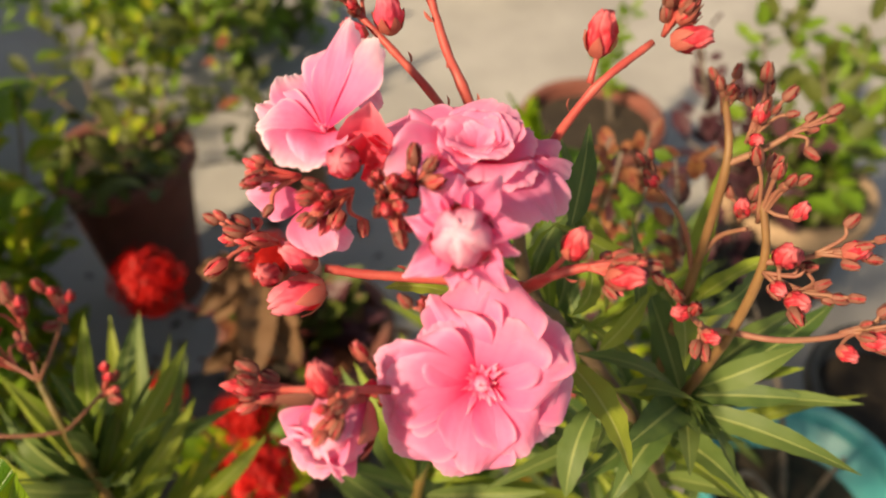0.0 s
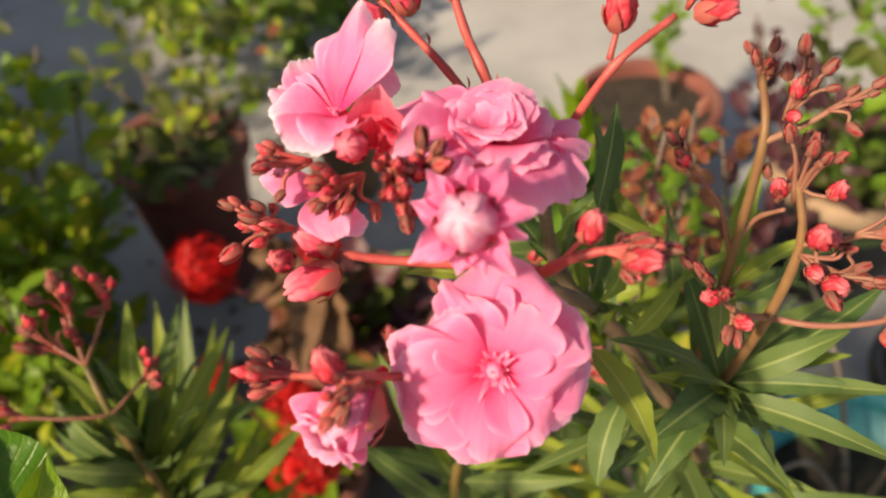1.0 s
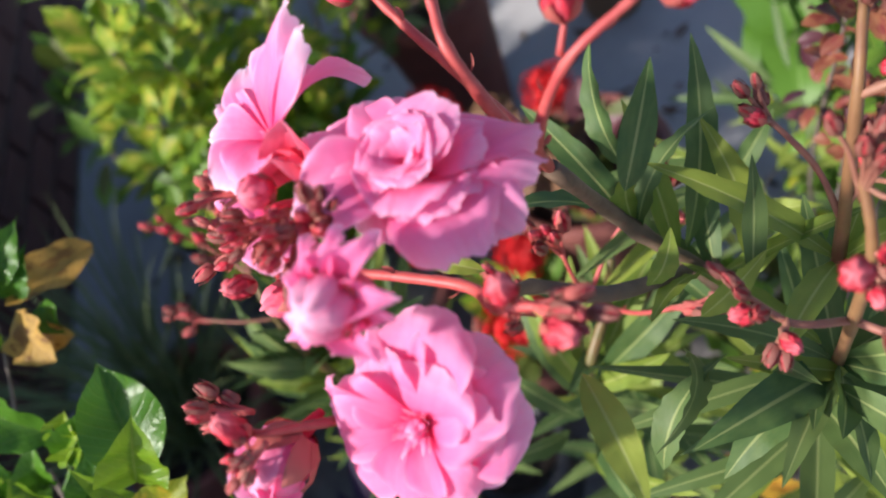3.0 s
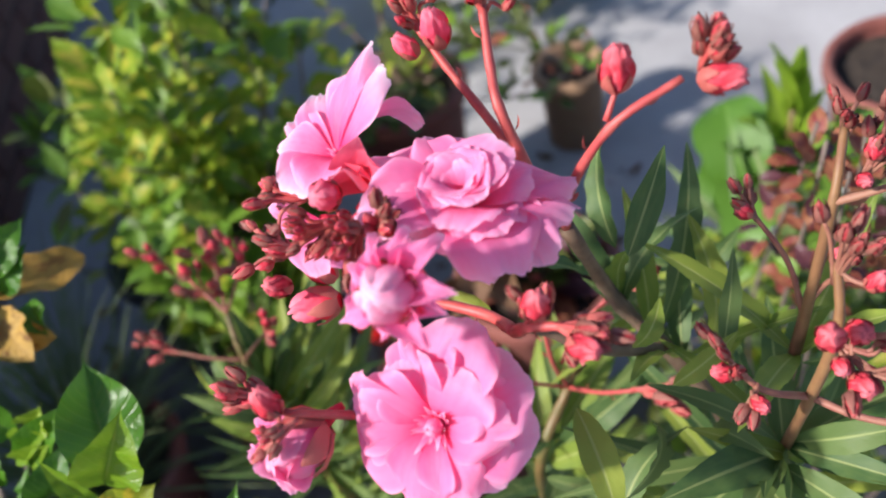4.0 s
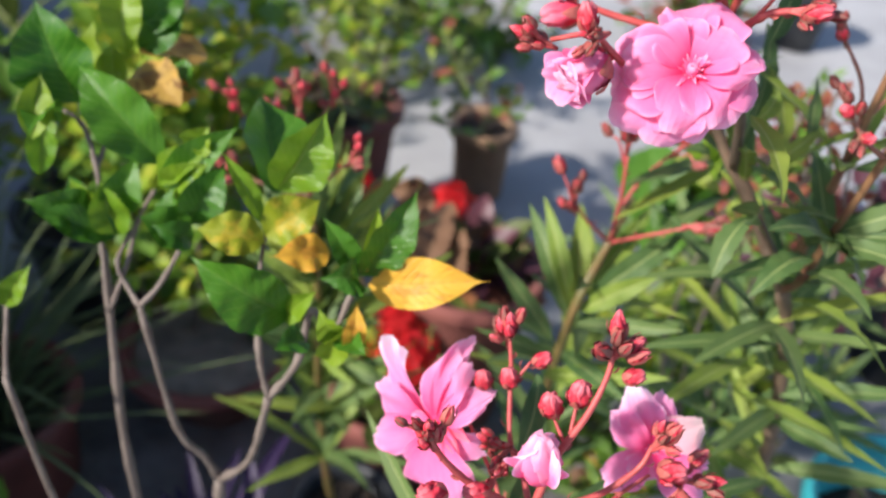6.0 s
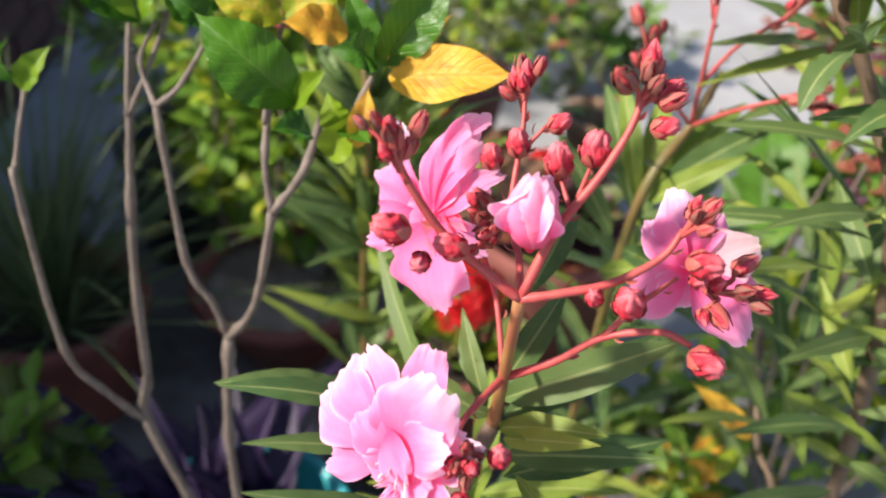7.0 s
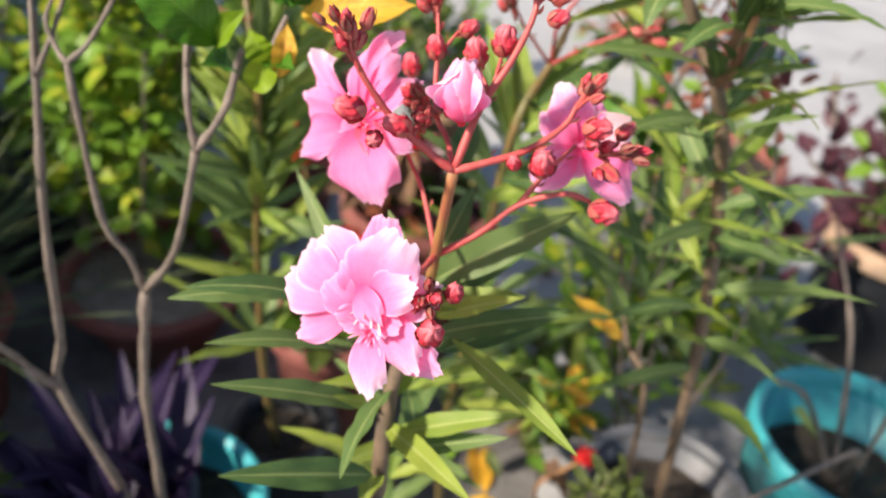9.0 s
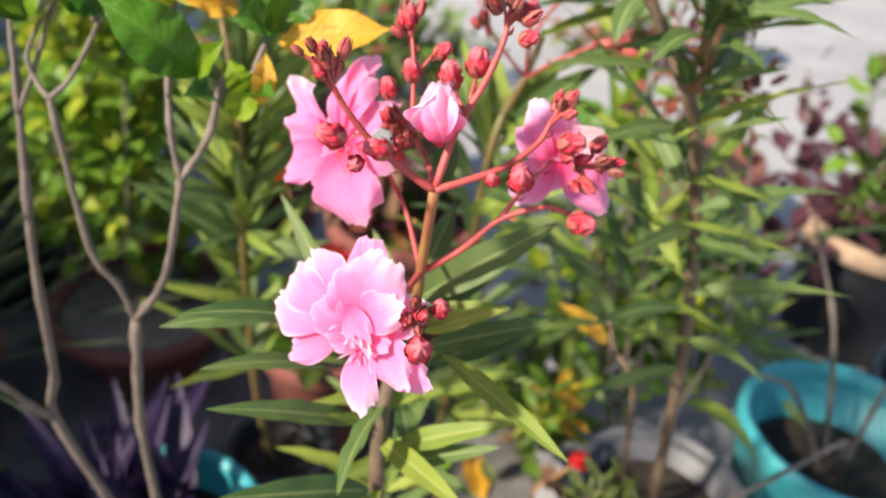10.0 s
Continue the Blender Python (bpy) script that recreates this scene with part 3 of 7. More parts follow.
def bud_cluster(plant, foot, ahead, n, size, spread=0.012, seed=0, closed=0.66, stalk=0.001, dull=False):
    """Buds on short stalks at a stem's end."""
    rng = random.Random(seed)
    z = Vector(ahead).normalized()
    foot = Vector(foot)
    for i in range(n):
        d = (z + Vector([rng.uniform(-1, 1) for _ in range(3)]) * 0.8).normalized()
        at = foot + z * spread * rng.uniform(-0.6, 0.5) + d * spread * rng.uniform(0.4, 1.1)
        tube("flower_stalk", [foot - z * spread * 0.6, foot.lerp(at, 0.5) + z * spread * 0.08, at], stalk, stalk * 0.8, M_STEM_DUSTY if dull else M_CALYX if rng.random() < 0.5 else M_STEM_RED, plant, 6, 3)
        bud(plant, at, d + z * 0.4, size * rng.uniform(0.55, 1.0), i + seed, closed=rng.random() < closed, fat=1.06, dull=dull or rng.random() < 0.45, small=True)


# ---- ground and wall ----
def ground():
    n, size = 60, 40.0
    verts, faces = [], []
    for j in range(n + 1):
        for i in range(n + 1):
            x, y = ((i / n) * 2 - 1), ((j / n) * 2 - 1)
            x, y = x * abs(x) * size, y * abs(y) * size + 0.5
            verts.append((x, y, 0.004 * noise.noise((x * 1.5, y * 1.5, 0)) - 0.004))
    for j in range(n):
        for i in range(n):
            a = j * (n + 1) + i
            faces.append((a, a + 1, a + n + 2, a + n + 1))
    tagged(new("ground", mesh_of("ground", verts, faces, M_GROUND)), "grey worn concrete terrace floor with stains", "ground", kind="structure")


def dirt():
    """Trodden soil spilled round the pots, thin at its ragged edge."""
    n, rows, verts, faces = 60, 12, [], []
    for j in range(rows + 1):
        for i in range(n):
            a, k = 2 * math.pi * i / n, (0.03 + 0.97 * j / rows)
            r = k * (1 + 0.22 * noise.noise((math.cos(a) * 1.5, math.sin(a) * 1.5, 3.1)) + 0.08 * noise.noise((math.cos(a) * 5, math.sin(a) * 5, 1.7)))
            x, y = -0.5 + 0.62 * r * math.cos(a), 0.2 + 0.55 * r * math.sin(a)
            verts.append((x, y, 0.001 + (0.012 + 0.006 * noise.noise((x * 30, y * 30, 0))) * (1 - k**4)))
    for j in range(rows):
        for i in range(n):
            a, b = j * n + i, j * n + (i + 1) % n
            faces.append((a, b, b + n, a + n))
    faces.append(tuple(range(n))[::-1])
    tagged(new("dirt", mesh_of("dirt", verts, faces, M_DIRT)), "dark trodden soil spilled round the pots", "soil", kind="stuff")


ground()
dirt()


def brick_wall():
    """A wall along the terrace, seen dimly from its shaded side."""
    start, ahead, long, top, thick = Vector((-0.3, -1.46, 0)), Vector((-0.5, 0.866, 0)), 6.6, 0.82, 0.2
    turn = Matrix.Rotation(math.atan2(ahead.y, ahead.x), 4, "Z")
    place = Matrix.Translation(start) @ turn
    bm = bmesh.new()
    bmesh.ops.create_cube(bm, size=1)
    bmesh.ops.scale(bm, vec=(long, thick, top), verts=bm.verts)
    bmesh.ops.translate(bm, vec=(long / 2, thick / 2, top / 2), verts=bm.verts)
    me = bpy.data.meshes.new("wall_west")
    bm.to_mesh(me)
    bm.free()
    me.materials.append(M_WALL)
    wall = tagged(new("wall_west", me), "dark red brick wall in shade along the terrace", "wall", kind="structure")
    wall.matrix_world = place
    w, h, d, c = 0.216, 0.064, 0.012, 0.006
    verts = [(x * (w / 2 - e), y, z * (h / 2 - e)) for y, e in ((0.0, 0.0), (-d + c, 0.0), (-d, c)) for x, z in ((-1, -1), (1, -1), (1, 1), (-1, 1))]
    faces = [(k + i, k + (i + 1) % 4, k + 4 + (i + 1) % 4, k + 4 + i) for k in (0, 4) for i in range(4)] + [(8, 9, 10, 11)]
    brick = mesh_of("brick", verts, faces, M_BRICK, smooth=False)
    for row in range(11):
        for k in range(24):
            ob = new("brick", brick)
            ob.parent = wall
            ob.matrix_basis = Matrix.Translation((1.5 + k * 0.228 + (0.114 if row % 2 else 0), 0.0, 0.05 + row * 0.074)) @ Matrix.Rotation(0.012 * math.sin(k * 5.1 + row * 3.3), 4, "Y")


brick_wall()


# ---- pots ----
def lathe(profile, n=40, wobble=0.0, seed=0):
    verts, faces = [], []
    for j, (r, z) in enumerate(profile):
        for i in range(n):
            a = 2 * math.pi * i / n
            k = 1 + wobble * noise.noise((math.cos(a) * 2, math.sin(a) * 2, z * 9 + seed))
            verts.append((math.cos(a) * r * k, math.sin(a) * r * k, z))
    for j in range(len(profile) - 1):
        for i in range(n):
            a, b = j * n + i, j * n + (i + 1) % n
            faces.append((a, b, b + n, a + n))
    faces.append(tuple(range(n))[::-1])
    return verts, faces


def pot(centre, radius, height, material, label, lip=0.012, lip_height=0.03, name="flower_pot", soil=0.03, foot=0.72, base=0.0, rim_of=None, dry=False):
    """A pot whose rim is centred at the given place. centre: (x, y). Its soil and its rim are parts."""
    x, y = centre[:2]
    p = thing(name, (x, y, base), label, "flower pot", "pots on the terrace")
    t = 0.008
    body = [(radius * foot, 0), (radius * foot + 0.003, 0.004), (radius - lip - 0.002, height - lip_height), (radius - lip, height - lip_height + 0.004),
            (radius - lip - t, height - lip_height + 0.002), (radius * foot - t + 0.004, 0.014), (0.001, 0.014)]
    v, f = lathe(body, 40, 0.01, x)
    at = Matrix.Translation((x, y, base))
    part("pot_body", mesh_of("pot_body", v, f, material), p, at)
    h = height - lip_height
    rim = [(radius - lip - t, h - 0.002), (radius - lip, h - 0.003), (radius - 0.003, h), (radius, h + 0.005), (radius, height - 0.006), (radius - 0.004, height), (radius - lip, height), (radius - lip - t, height - 0.006), (radius - lip - t, h - 0.002)]
    v, f = lathe(rim, 48, 0.012, x)
    part("rim", mesh_of("rim", v, f[:-1], rim_of or material), p, at)
    n, verts, faces = 26, [], []
    for j in range(9):
        for i in range(n):
            a, r = 2 * math.pi * i / n, (radius - lip - t * 0.7) * (0.04 + 0.96 * j / 8)
            q = Vector((math.cos(a) * r, math.sin(a) * r, 0))
            q.z = height - soil + (0.008 * noise.noise(q * 60 + Vector((x, y, 0)) * 9) if j < 8 else -0.004)
            verts.append(q)
    for j in range(8):
        for i in range(n):
            a, b = j * n + i, j * n + (i + 1) % n
            faces.append((a, b, b + n, a + n))
    faces.append(tuple(range(n))[::-1])
    part("soil", mesh_of("soil", verts, faces, M_DRY if dry else M_SOIL), p, at, "dry grey-brown soil" if dry else "dark crumbly potting soil")
    return p


GREY = Vector((0.2056, 0.2064, 0.2700))
TEAL_R = Vector((0.4390, 0.3752, 0.2700))
TEAL_L = Vector((-0.3125, 0.0102, 0.2500))
POT_D = Vector((-0.5841, 0.4567, 0.1600))
POT_E = Vector((-0.2006, 0.5816, 0.3300))
POT_C = Vector((-0.565, 0.965, 0.33))
POT_A = Vector((0.2940, 1.2444, 0.2100))
POT_TAN = Vector((0.61, 0.972, 0.26))
POT_BLK = Vector((0.6408, 0.5363, 0.2400))
POT_FAR = Vector((0.4460, 2.4464, 0.2000))
POT_BL2 = Vector((-0.8967, 0.6062, 0.2400))
POT_SH = Vector((-0.9703, 0.8049, 0.2000))
pot(GREY, 0.099, 0.27, M_GREY, "grey plastic pot holding a tall oleander", soil=0.045, lip=0.006, lip_height=0.02)
pot(TEAL_R, 0.132, 0.27, M_TEAL, "teal plastic pot with bare twigs in dark soil", soil=0.09, lip=0.008)
pot(TEAL_L, 0.116, 0.25, M_TEAL, "teal plastic pot holding a purple-leaved plant", soil=0.05, lip=0.008)
pot(POT_D, 0.152, 0.16, M_CLAY, "wide terracotta bowl with dry soil", soil=0.02, dry=True, foot=0.45, lip=0.016, lip_height=0.022)
pot(POT_E, 0.12, 0.33, M_CLAY, "terracotta pot with a red-flowered succulent", soil=0.03, foot=0.55)
pot(POT_C, 0.125, 0.33, M_CLAY, "tall dark terracotta pot with a straggling shrub", soil=0.03, foot=0.6)
pot(POT_A, 0.15, 0.21, M_CLAY, "round terracotta pot with a thin climber", soil=0.03)
POT_TW = Vector((-0.325, 1.23, 0.19))
pot(POT_TW, 0.08, 0.19, M_BROWN, "small brown clay pot with a twiggy plant", soil=0.02, foot=0.7)
pot(POT_TAN, 0.145, 0.26, M_BLACK, "dark pot with a sandy clay rim and maroon-leaved bushes", soil=0.03, lip=0.02, lip_height=0.035, rim_of=M_TAN)
pot(POT_BLK, 0.13, 0.24, M_BLACK, "black plastic pot filled with dark soil", soil=0.05, lip=0.008)
pot(POT_FAR, 0.09, 0.2, M_BLACK, "small black plastic pot on bare concrete", soil=0.03, lip=0.006)
pot(POT_BL2, 0.13, 0.24, M_BLACK, "black plastic pot in the shade of shrubs", soil=0.04, lip=0.008)
POT_SIDE = Vector((-0.266, 0.225, 0.17))
# Clay pot given black material to stand for the shade between leaves.
pot(POT_SIDE, 0.075, 0.17, M_BLACK, "small clay pot coloured black for its shade, holding a slim oleander", soil=0.03)
POT_GR = Vector((-0.8, 0.2, 0.2))
pot(POT_GR, 0.13, 0.2, M_CLAY, "terracotta pot holding tufts of thin grass", soil=0.03)
pot(POT_SH, 0.16, 0.2, M_BLACK, "wide black plastic pot holding golden shrubs", soil=0.03, lip=0.008)



def whorl(plant, at, axis, n, length, width, rise=40, spin=0, seed=0, kinds=None, jitter=0.25):
    """Leaves round a node."""
    rng = random.Random(seed)
    m = axis_frame(at, axis, spin)
    for i in range(n):
        a, e = 2 * math.pi * i / n + rng.uniform(-jitter, jitter), radians(rise + rng.uniform(-14, 14))
        d = m.to_3x3() @ Vector((math.cos(a) * math.cos(e), math.sin(a) * math.cos(e), math.sin(e)))
        ln = length * rng.uniform(0.75, 1.15)
        tip = Vector(at) + d * ln
        tip.z -= ln * 0.12
        pool = kinds or (B_OLE_NEW if rng.random() < 0.35 else B_OLE)
        leaf(plant, pool, at, tip, width * rng.uniform(0.85, 1.15), Vector(axis) + Vector((0, 0, 0.3)), rng.randrange(4))


# ---- the tall oleander in the grey pot ----
J = Vector((0.109, 0.113, 0.771))
big = thing("oleander", (GREY[0], GREY[1], 0.2), "tall oleander with double pink blooms and red buds", "shrub", "oleanders")
tube("stem", [(GREY[0], GREY[1], 0.2), Vector((0.1784, 0.1700, 0.4660)), Vector((0.1526, 0.1400, 0.6182)), Vector((0.1274, 0.1250, 0.7247)), J], 0.0066, 0.0048, M_WOOD, big, 10, 6, 0.25)
S1, S2, S3 = Vector((0.0347, 0.1325, 0.8764)), Vector((0.0204, 0.1073, 0.9604)), Vector((0.0312, 0.0868, 1.0122))
tube("branch", [J, J.lerp(S1, 0.5) + Vector((0, 0.008, 0)), S1, S2], 0.0048, 0.0034, M_WOOD, big, 10, 6, 0.2)
tube("branch", [S2, S2.lerp(S3, 0.6), Vector((0.0453, 0.0959, 1.0264)), Vector((0.0679, 0.1086, 1.0395))], 0.0024, 0.0014, M_STEM_RED, big, 8, 6, 0.15)
tube("branch", [S2 + Vector((-0.004, 0, 0)), Vector((-0.0024, 0.1172, 1.0096)), Vector((-0.0105, 0.1329, 1.0215)), Vector((-0.0177, 0.1530, 1.0366))], 0.0027, 0.0017, M_STEM_RED, big, 8, 6, 0.15)
tube("branch", [S2 + Vector((-0.006, 0.01, 0)), Vector((-0.0154, 0.1291, 1.0003)), Vector((-0.0322, 0.1382, 1.0170)), Vector((-0.0538, 0.1541, 1.0334))], 0.0022, 0.0015, M_STEM_RED, big, 8, 6, 0.15)
tube("branch", [Vector((0.0192, 0.0414, 0.9743)), Vector((0.0028, 0.0533, 0.9650)), Vector((-0.0219, 0.0559, 0.9649)), Vector((-0.0441, 0.0556, 0.9674)), Vector((-0.0584, 0.0558, 0.9705))], 0.0025, 0.0017, M_STEM_RED, big, 8, 6, 0.12)
tube("branch", [S1.lerp(J, 0.25), Vector((0.0379, 0.0782, 0.9174)), Vector((0.0159, 0.0676, 0.9406)), Vector((0.0192, 0.0414, 0.9743))], 0.0035, 0.0024, M_WOOD, big, 8, 6, 0.2)
tube("branch", [Vector((0.0192, 0.0414, 0.9743)), Vector((0.0289, 0.0347, 0.9889)), Vector((0.0412, 0.0332, 0.9946))], 0.0024, 0.0016, M_STEM_RED, big, 8, 5, 0.15)
tube("flower_stalk", [Vector((0.0245, 0.0374, 0.9831)), Vector((0.0317, 0.0339, 0.9996))], 0.0012, 0.001, M_STEM_RED, big, 6, 4)
tube("flower_stalk", [Vector((0.0438, 0.0977, 1.0282)), Vector((0.0467, 0.1038, 1.0375))], 0.0013, 0.001, M_STEM_RED, big, 6, 4)

tube("stem", [(GREY[0] - 0.04, GREY[1] + 0.01, 0.22), Vector((0.1307, 0.1024, 0.4881)), Vector((0.1053, 0.1301, 0.5167)), Vector((0.0812, 0.2003, 0.5704))], 0.0034, 0.002, M_WOOD, big, 8, 6, 0.25)
leaf(big, B_YELLOW, Vector((0.1014, 0.1290, 0.5162)), Vector((0.0435, 0.1144, 0.5633)), 0.018, (0, -0.5, 0.8), 1, "leaf", "yellowed leaf")
F1, F2, F4 = Vector((0.0015, 0.0030, 0.9680)), Vector((0.0000, 0.0660, 1.0125)), Vector((-0.0545, 0.0660, 1.0260))
petals_to(big, F1, (-0.03, -0.74, 0.66), ((Vector((0.0041, 0.0302, 0.9926)), 0.0395, P_WIDE), (Vector((0.0264, 0.0242, 0.9824)), 0.0362, P_WIDE), (Vector((0.0336, 0.0132, 0.9689)), 0.0364, P_WIDE), (Vector((0.0239, -0.0102, 0.9527)), 0.0322, P_WIDE), (Vector((0.0084, -0.0133, 0.9411)), 0.0220, P_WIDE), (Vector((-0.0118, -0.0165, 0.9396)), 0.0338, P_WIDE), (Vector((-0.0291, -0.0094, 0.9422)), 0.0318, P_WIDE), (Vector((-0.0375, 0.0056, 0.9706)), 0.0286, P_WIDE), (Vector((-0.0344, -0.0046, 0.9548)), 0.0384, P_WIDE), (Vector((-0.0171, 0.0228, 0.9878)), 0.0143, P_WIDE), (Vector((-0.0088, 0.0276, 0.9861)), 0.0290, P_WIDE), (Vector((0.0046, 0.0120, 0.9902)), 0.0386, P_WIDE), (Vector((0.0291, 0.0007, 0.9771)), 0.0223, P_WIDE), (Vector((-0.0286, 0.0031, 0.9772)), 0.0354, P_WIDE), (Vector((-0.0040, -0.0218, 0.9504)), 0.0236, P_WIDE), (Vector((0.0156, -0.0182, 0.9554)), 0.0224, P_WIDE), (Vector((0.0214, 0.0087, 0.9842)), 0.0211, P_WIDE), (Vector((-0.0168, 0.0127, 0.9870)), 0.0259, P_WIDE)), 0.032, "wide open double pink bloom facing out", 0.4)
bud(big, Vector((-0.0396, -0.0078, 0.9694)), (-0.6, -0.7, -0.1), 0.026, 2, 2, fat=1.35)
rose = petals_to(big, F2, (0.05, 0.05, 0.98), ((Vector((-0.0356, 0.0812, 1.0242)), 0.0300, P_BROAD), (Vector((-0.0311, 0.0455, 1.0289)), 0.0300, P_BROAD), (Vector((-0.0167, 0.0464, 1.0140)), 0.0360, P_BROAD), (Vector((0.0267, 0.0434, 1.0108)), 0.0360, P_BROAD), (Vector((0.0359, 0.0764, 1.0057)), 0.0220, P_BROAD), (Vector((0.0315, 0.0900, 1.0060)), 0.0220, P_BROAD), (Vector((0.0088, 0.0832, 1.0301)), 0.0280, P_BROAD), (Vector((-0.0183, 0.0907, 1.0244)), 0.0260, P_BROAD), (Vector((0.0150, 0.0420, 1.0030)), 0.0220, P_BROAD), (Vector((0.0009, 0.0453, 1.0270)), 0.0300, P_BROAD), (Vector((0.0230, 0.0600, 1.0170)), 0.0260, P_BROAD), (Vector((0.0200, 0.0800, 1.0190)), 0.0240, P_BROAD), (Vector((-0.0200, 0.0560, 1.0260)), 0.0260, P_BROAD), (Vector((0.0140, 0.0470, 1.0200)), 0.0260, P_BROAD), (Vector((0.0320, 0.0524, 1.0036)), 0.0260, P_BROAD)), 0.034, "layered pink bloom tilted to the sky", 0.0)
cup_of_petals(rose, F2 + Vector((0, 0, 0.003)), (-0.1, -0.05, 0.98), 0.0185, ((5, 1.0, 40), (4, 0.9, 58), (3, 0.75, 74)), 5)
petals_to(big, Vector((-0.0555, 0.0770, 1.0205)), (-0.22, -0.3, 0.93), ((Vector((-0.0480, 0.1100, 1.0478)), 0.0140, P_LIGHT), (Vector((-0.0420, 0.1208, 1.0083)), 0.0180, P_WIDE), (Vector((-0.0732, 0.1037, 1.0310)), 0.0190, P_LIGHT), (Vector((-0.0822, 0.0894, 1.0240)), 0.0170, P_LIGHT), (Vector((-0.0790, 0.0730, 1.0225)), 0.0220, P_LIGHT), (Vector((-0.0676, 0.0559, 1.0235)), 0.0280, P_LIGHT), (Vector((-0.0405, 0.1005, 1.0465)), 0.0330, P_LIGHT), (Vector((-0.0575, 0.0560, 1.0245)), 0.0200, P_WIDE)), 0.03, "pink bloom turned sideways with petals coloured sunlit pale", 0.15)
petals_to(big, Vector((-0.0602, 0.0600, 1.0020)), (-0.3, -0.75, 0.55), ((Vector((-0.0838, 0.0598, 1.0038)), 0.0140, P_WIDE), (Vector((-0.0536, 0.0376, 0.9981)), 0.0190, P_WIDE), (Vector((-0.0471, 0.0522, 0.9841)), 0.0140, P_WIDE)), 0.02, "drooping half-fallen pink bloom", 0.1)
bloom(big, Vector((-0.0431, -0.0082, 0.9676)), (-0.55, -0.72, -0.15), 0.0245, ((4, 1.0, 72, 0.0), (2, 0.9, 60, 0.02)), 0, 12, 0, label="half-open pale pink bloom")
GLOBE = Vector((-0.0059, 0.0155, 1.0238))
petals_to(big, GLOBE, (-0.1, -0.62, 0.75), ((Vector((-0.0235, 0.0227, 1.0261)), 0.0112, P_POINT), (Vector((-0.0239, 0.0086, 1.0144)), 0.0118, P_POINT), (Vector((-0.0091, 0.0059, 1.0115)), 0.0125, P_POINT), (Vector((0.0079, 0.0040, 1.0135)), 0.0110, P_POINT), (Vector((0.0143, 0.0174, 1.0268)), 0.0117, P_POINT), (Vector((0.0062, 0.0325, 1.0343)), 0.0127, P_POINT), (Vector((-0.0064, 0.0340, 1.0338)), 0.0109, P_POINT), (Vector((-0.0182, 0.0329, 1.0300)), 0.0101, P_POINT), (Vector((-0.0011, 0.0056, 1.0110)), 0.0090, P_POINT), (Vector((0.0115, 0.0144, 1.0187)), 0.0090, P_POINT)), 0.0195, "bursting bud with frilled pointed petals", 0.62)
bud(big, Vector(GLOBE) - Vector((-0.06, -0.6, 0.75)) * 0.002, (-0.06, -0.6, 0.75), 0.019, 1, 2, fat=1.5)
for tip in (Vector((-0.0373, 0.0693, 1.0392)), Vector((-0.0398, 0.0577, 1.0344)), Vector((-0.0304, 0.0584, 1.0279)), Vector((0.0036, 0.0230, 1.0229))):
    leaf(big, P_ROSE, F4 + Vector((0.014, 0.0, -0.012)) if tip[0] < 0 else GLOBE, tip, 0.02, (0, -0.6, 0.7), 1, "petal", "deep rose folded petal")
bud(big, Vector((-0.0456, 0.0546, 1.0239)), (-0.1, -0.75, 0.6), 0.0125, 2, 1, fat=1.35)

def big_cluster_b(foot, ahead, n, size, spread, seed):
    bud_cluster(big, foot, ahead, n + 6, size * 0.86, spread * 0.9, seed)


big_cluster_b(Vector((-0.0697, 0.0591, 1.0142)), (-1, -0.1, 0.1), 7, 0.0095, 0.012, 1)
big_cluster_b(Vector((-0.0484, 0.0473, 1.0136)), (-0.4, -0.6, 0.1), 9, 0.0095, 0.014, 2)
big_cluster_b(Vector((-0.0309, 0.0400, 1.0203)), (0.2, -0.8, 0.4), 11, 0.0095, 0.014, 3)
big_cluster_b(Vector((-0.0213, 0.0411, 1.0244)), (0.3, -0.2, 0.9), 4, 0.01, 0.009, 4)
big_cluster_b(Vector((-0.0817, 0.0562, 0.9853)), (-1, -0.1, 0.3), 8, 0.011, 0.013, 5)
big_cluster_b(Vector((-0.0687, -0.0033, 0.9712)), (-1, -0.2, 0.3), 5, 0.011, 0.012, 6)
big_cluster_b(Vector((-0.0420, -0.0199, 0.9871)), (-0.5, -0.6, -0.2), 5, 0.0085, 0.009, 7)
big_cluster_b(Vector((0.0440, 0.0328, 0.9956)), (1, -0.1, 0.3), 9, 0.0105, 0.012, 8)
big_cluster_b(Vector((0.0744, 0.1138, 1.0450)), (0.3, 0.1, 1), 6, 0.011, 0.011, 9)
big_cluster_b(Vector((-0.0189, 0.1546, 1.0383)), (-0.2, 0.2, 1), 7, 0.013, 0.013, 10)
big_cluster_b(Vector((-0.0502, 0.1524, 1.0317)), (-0.6, 0.2, 0.8), 6, 0.013, 0.014, 11)

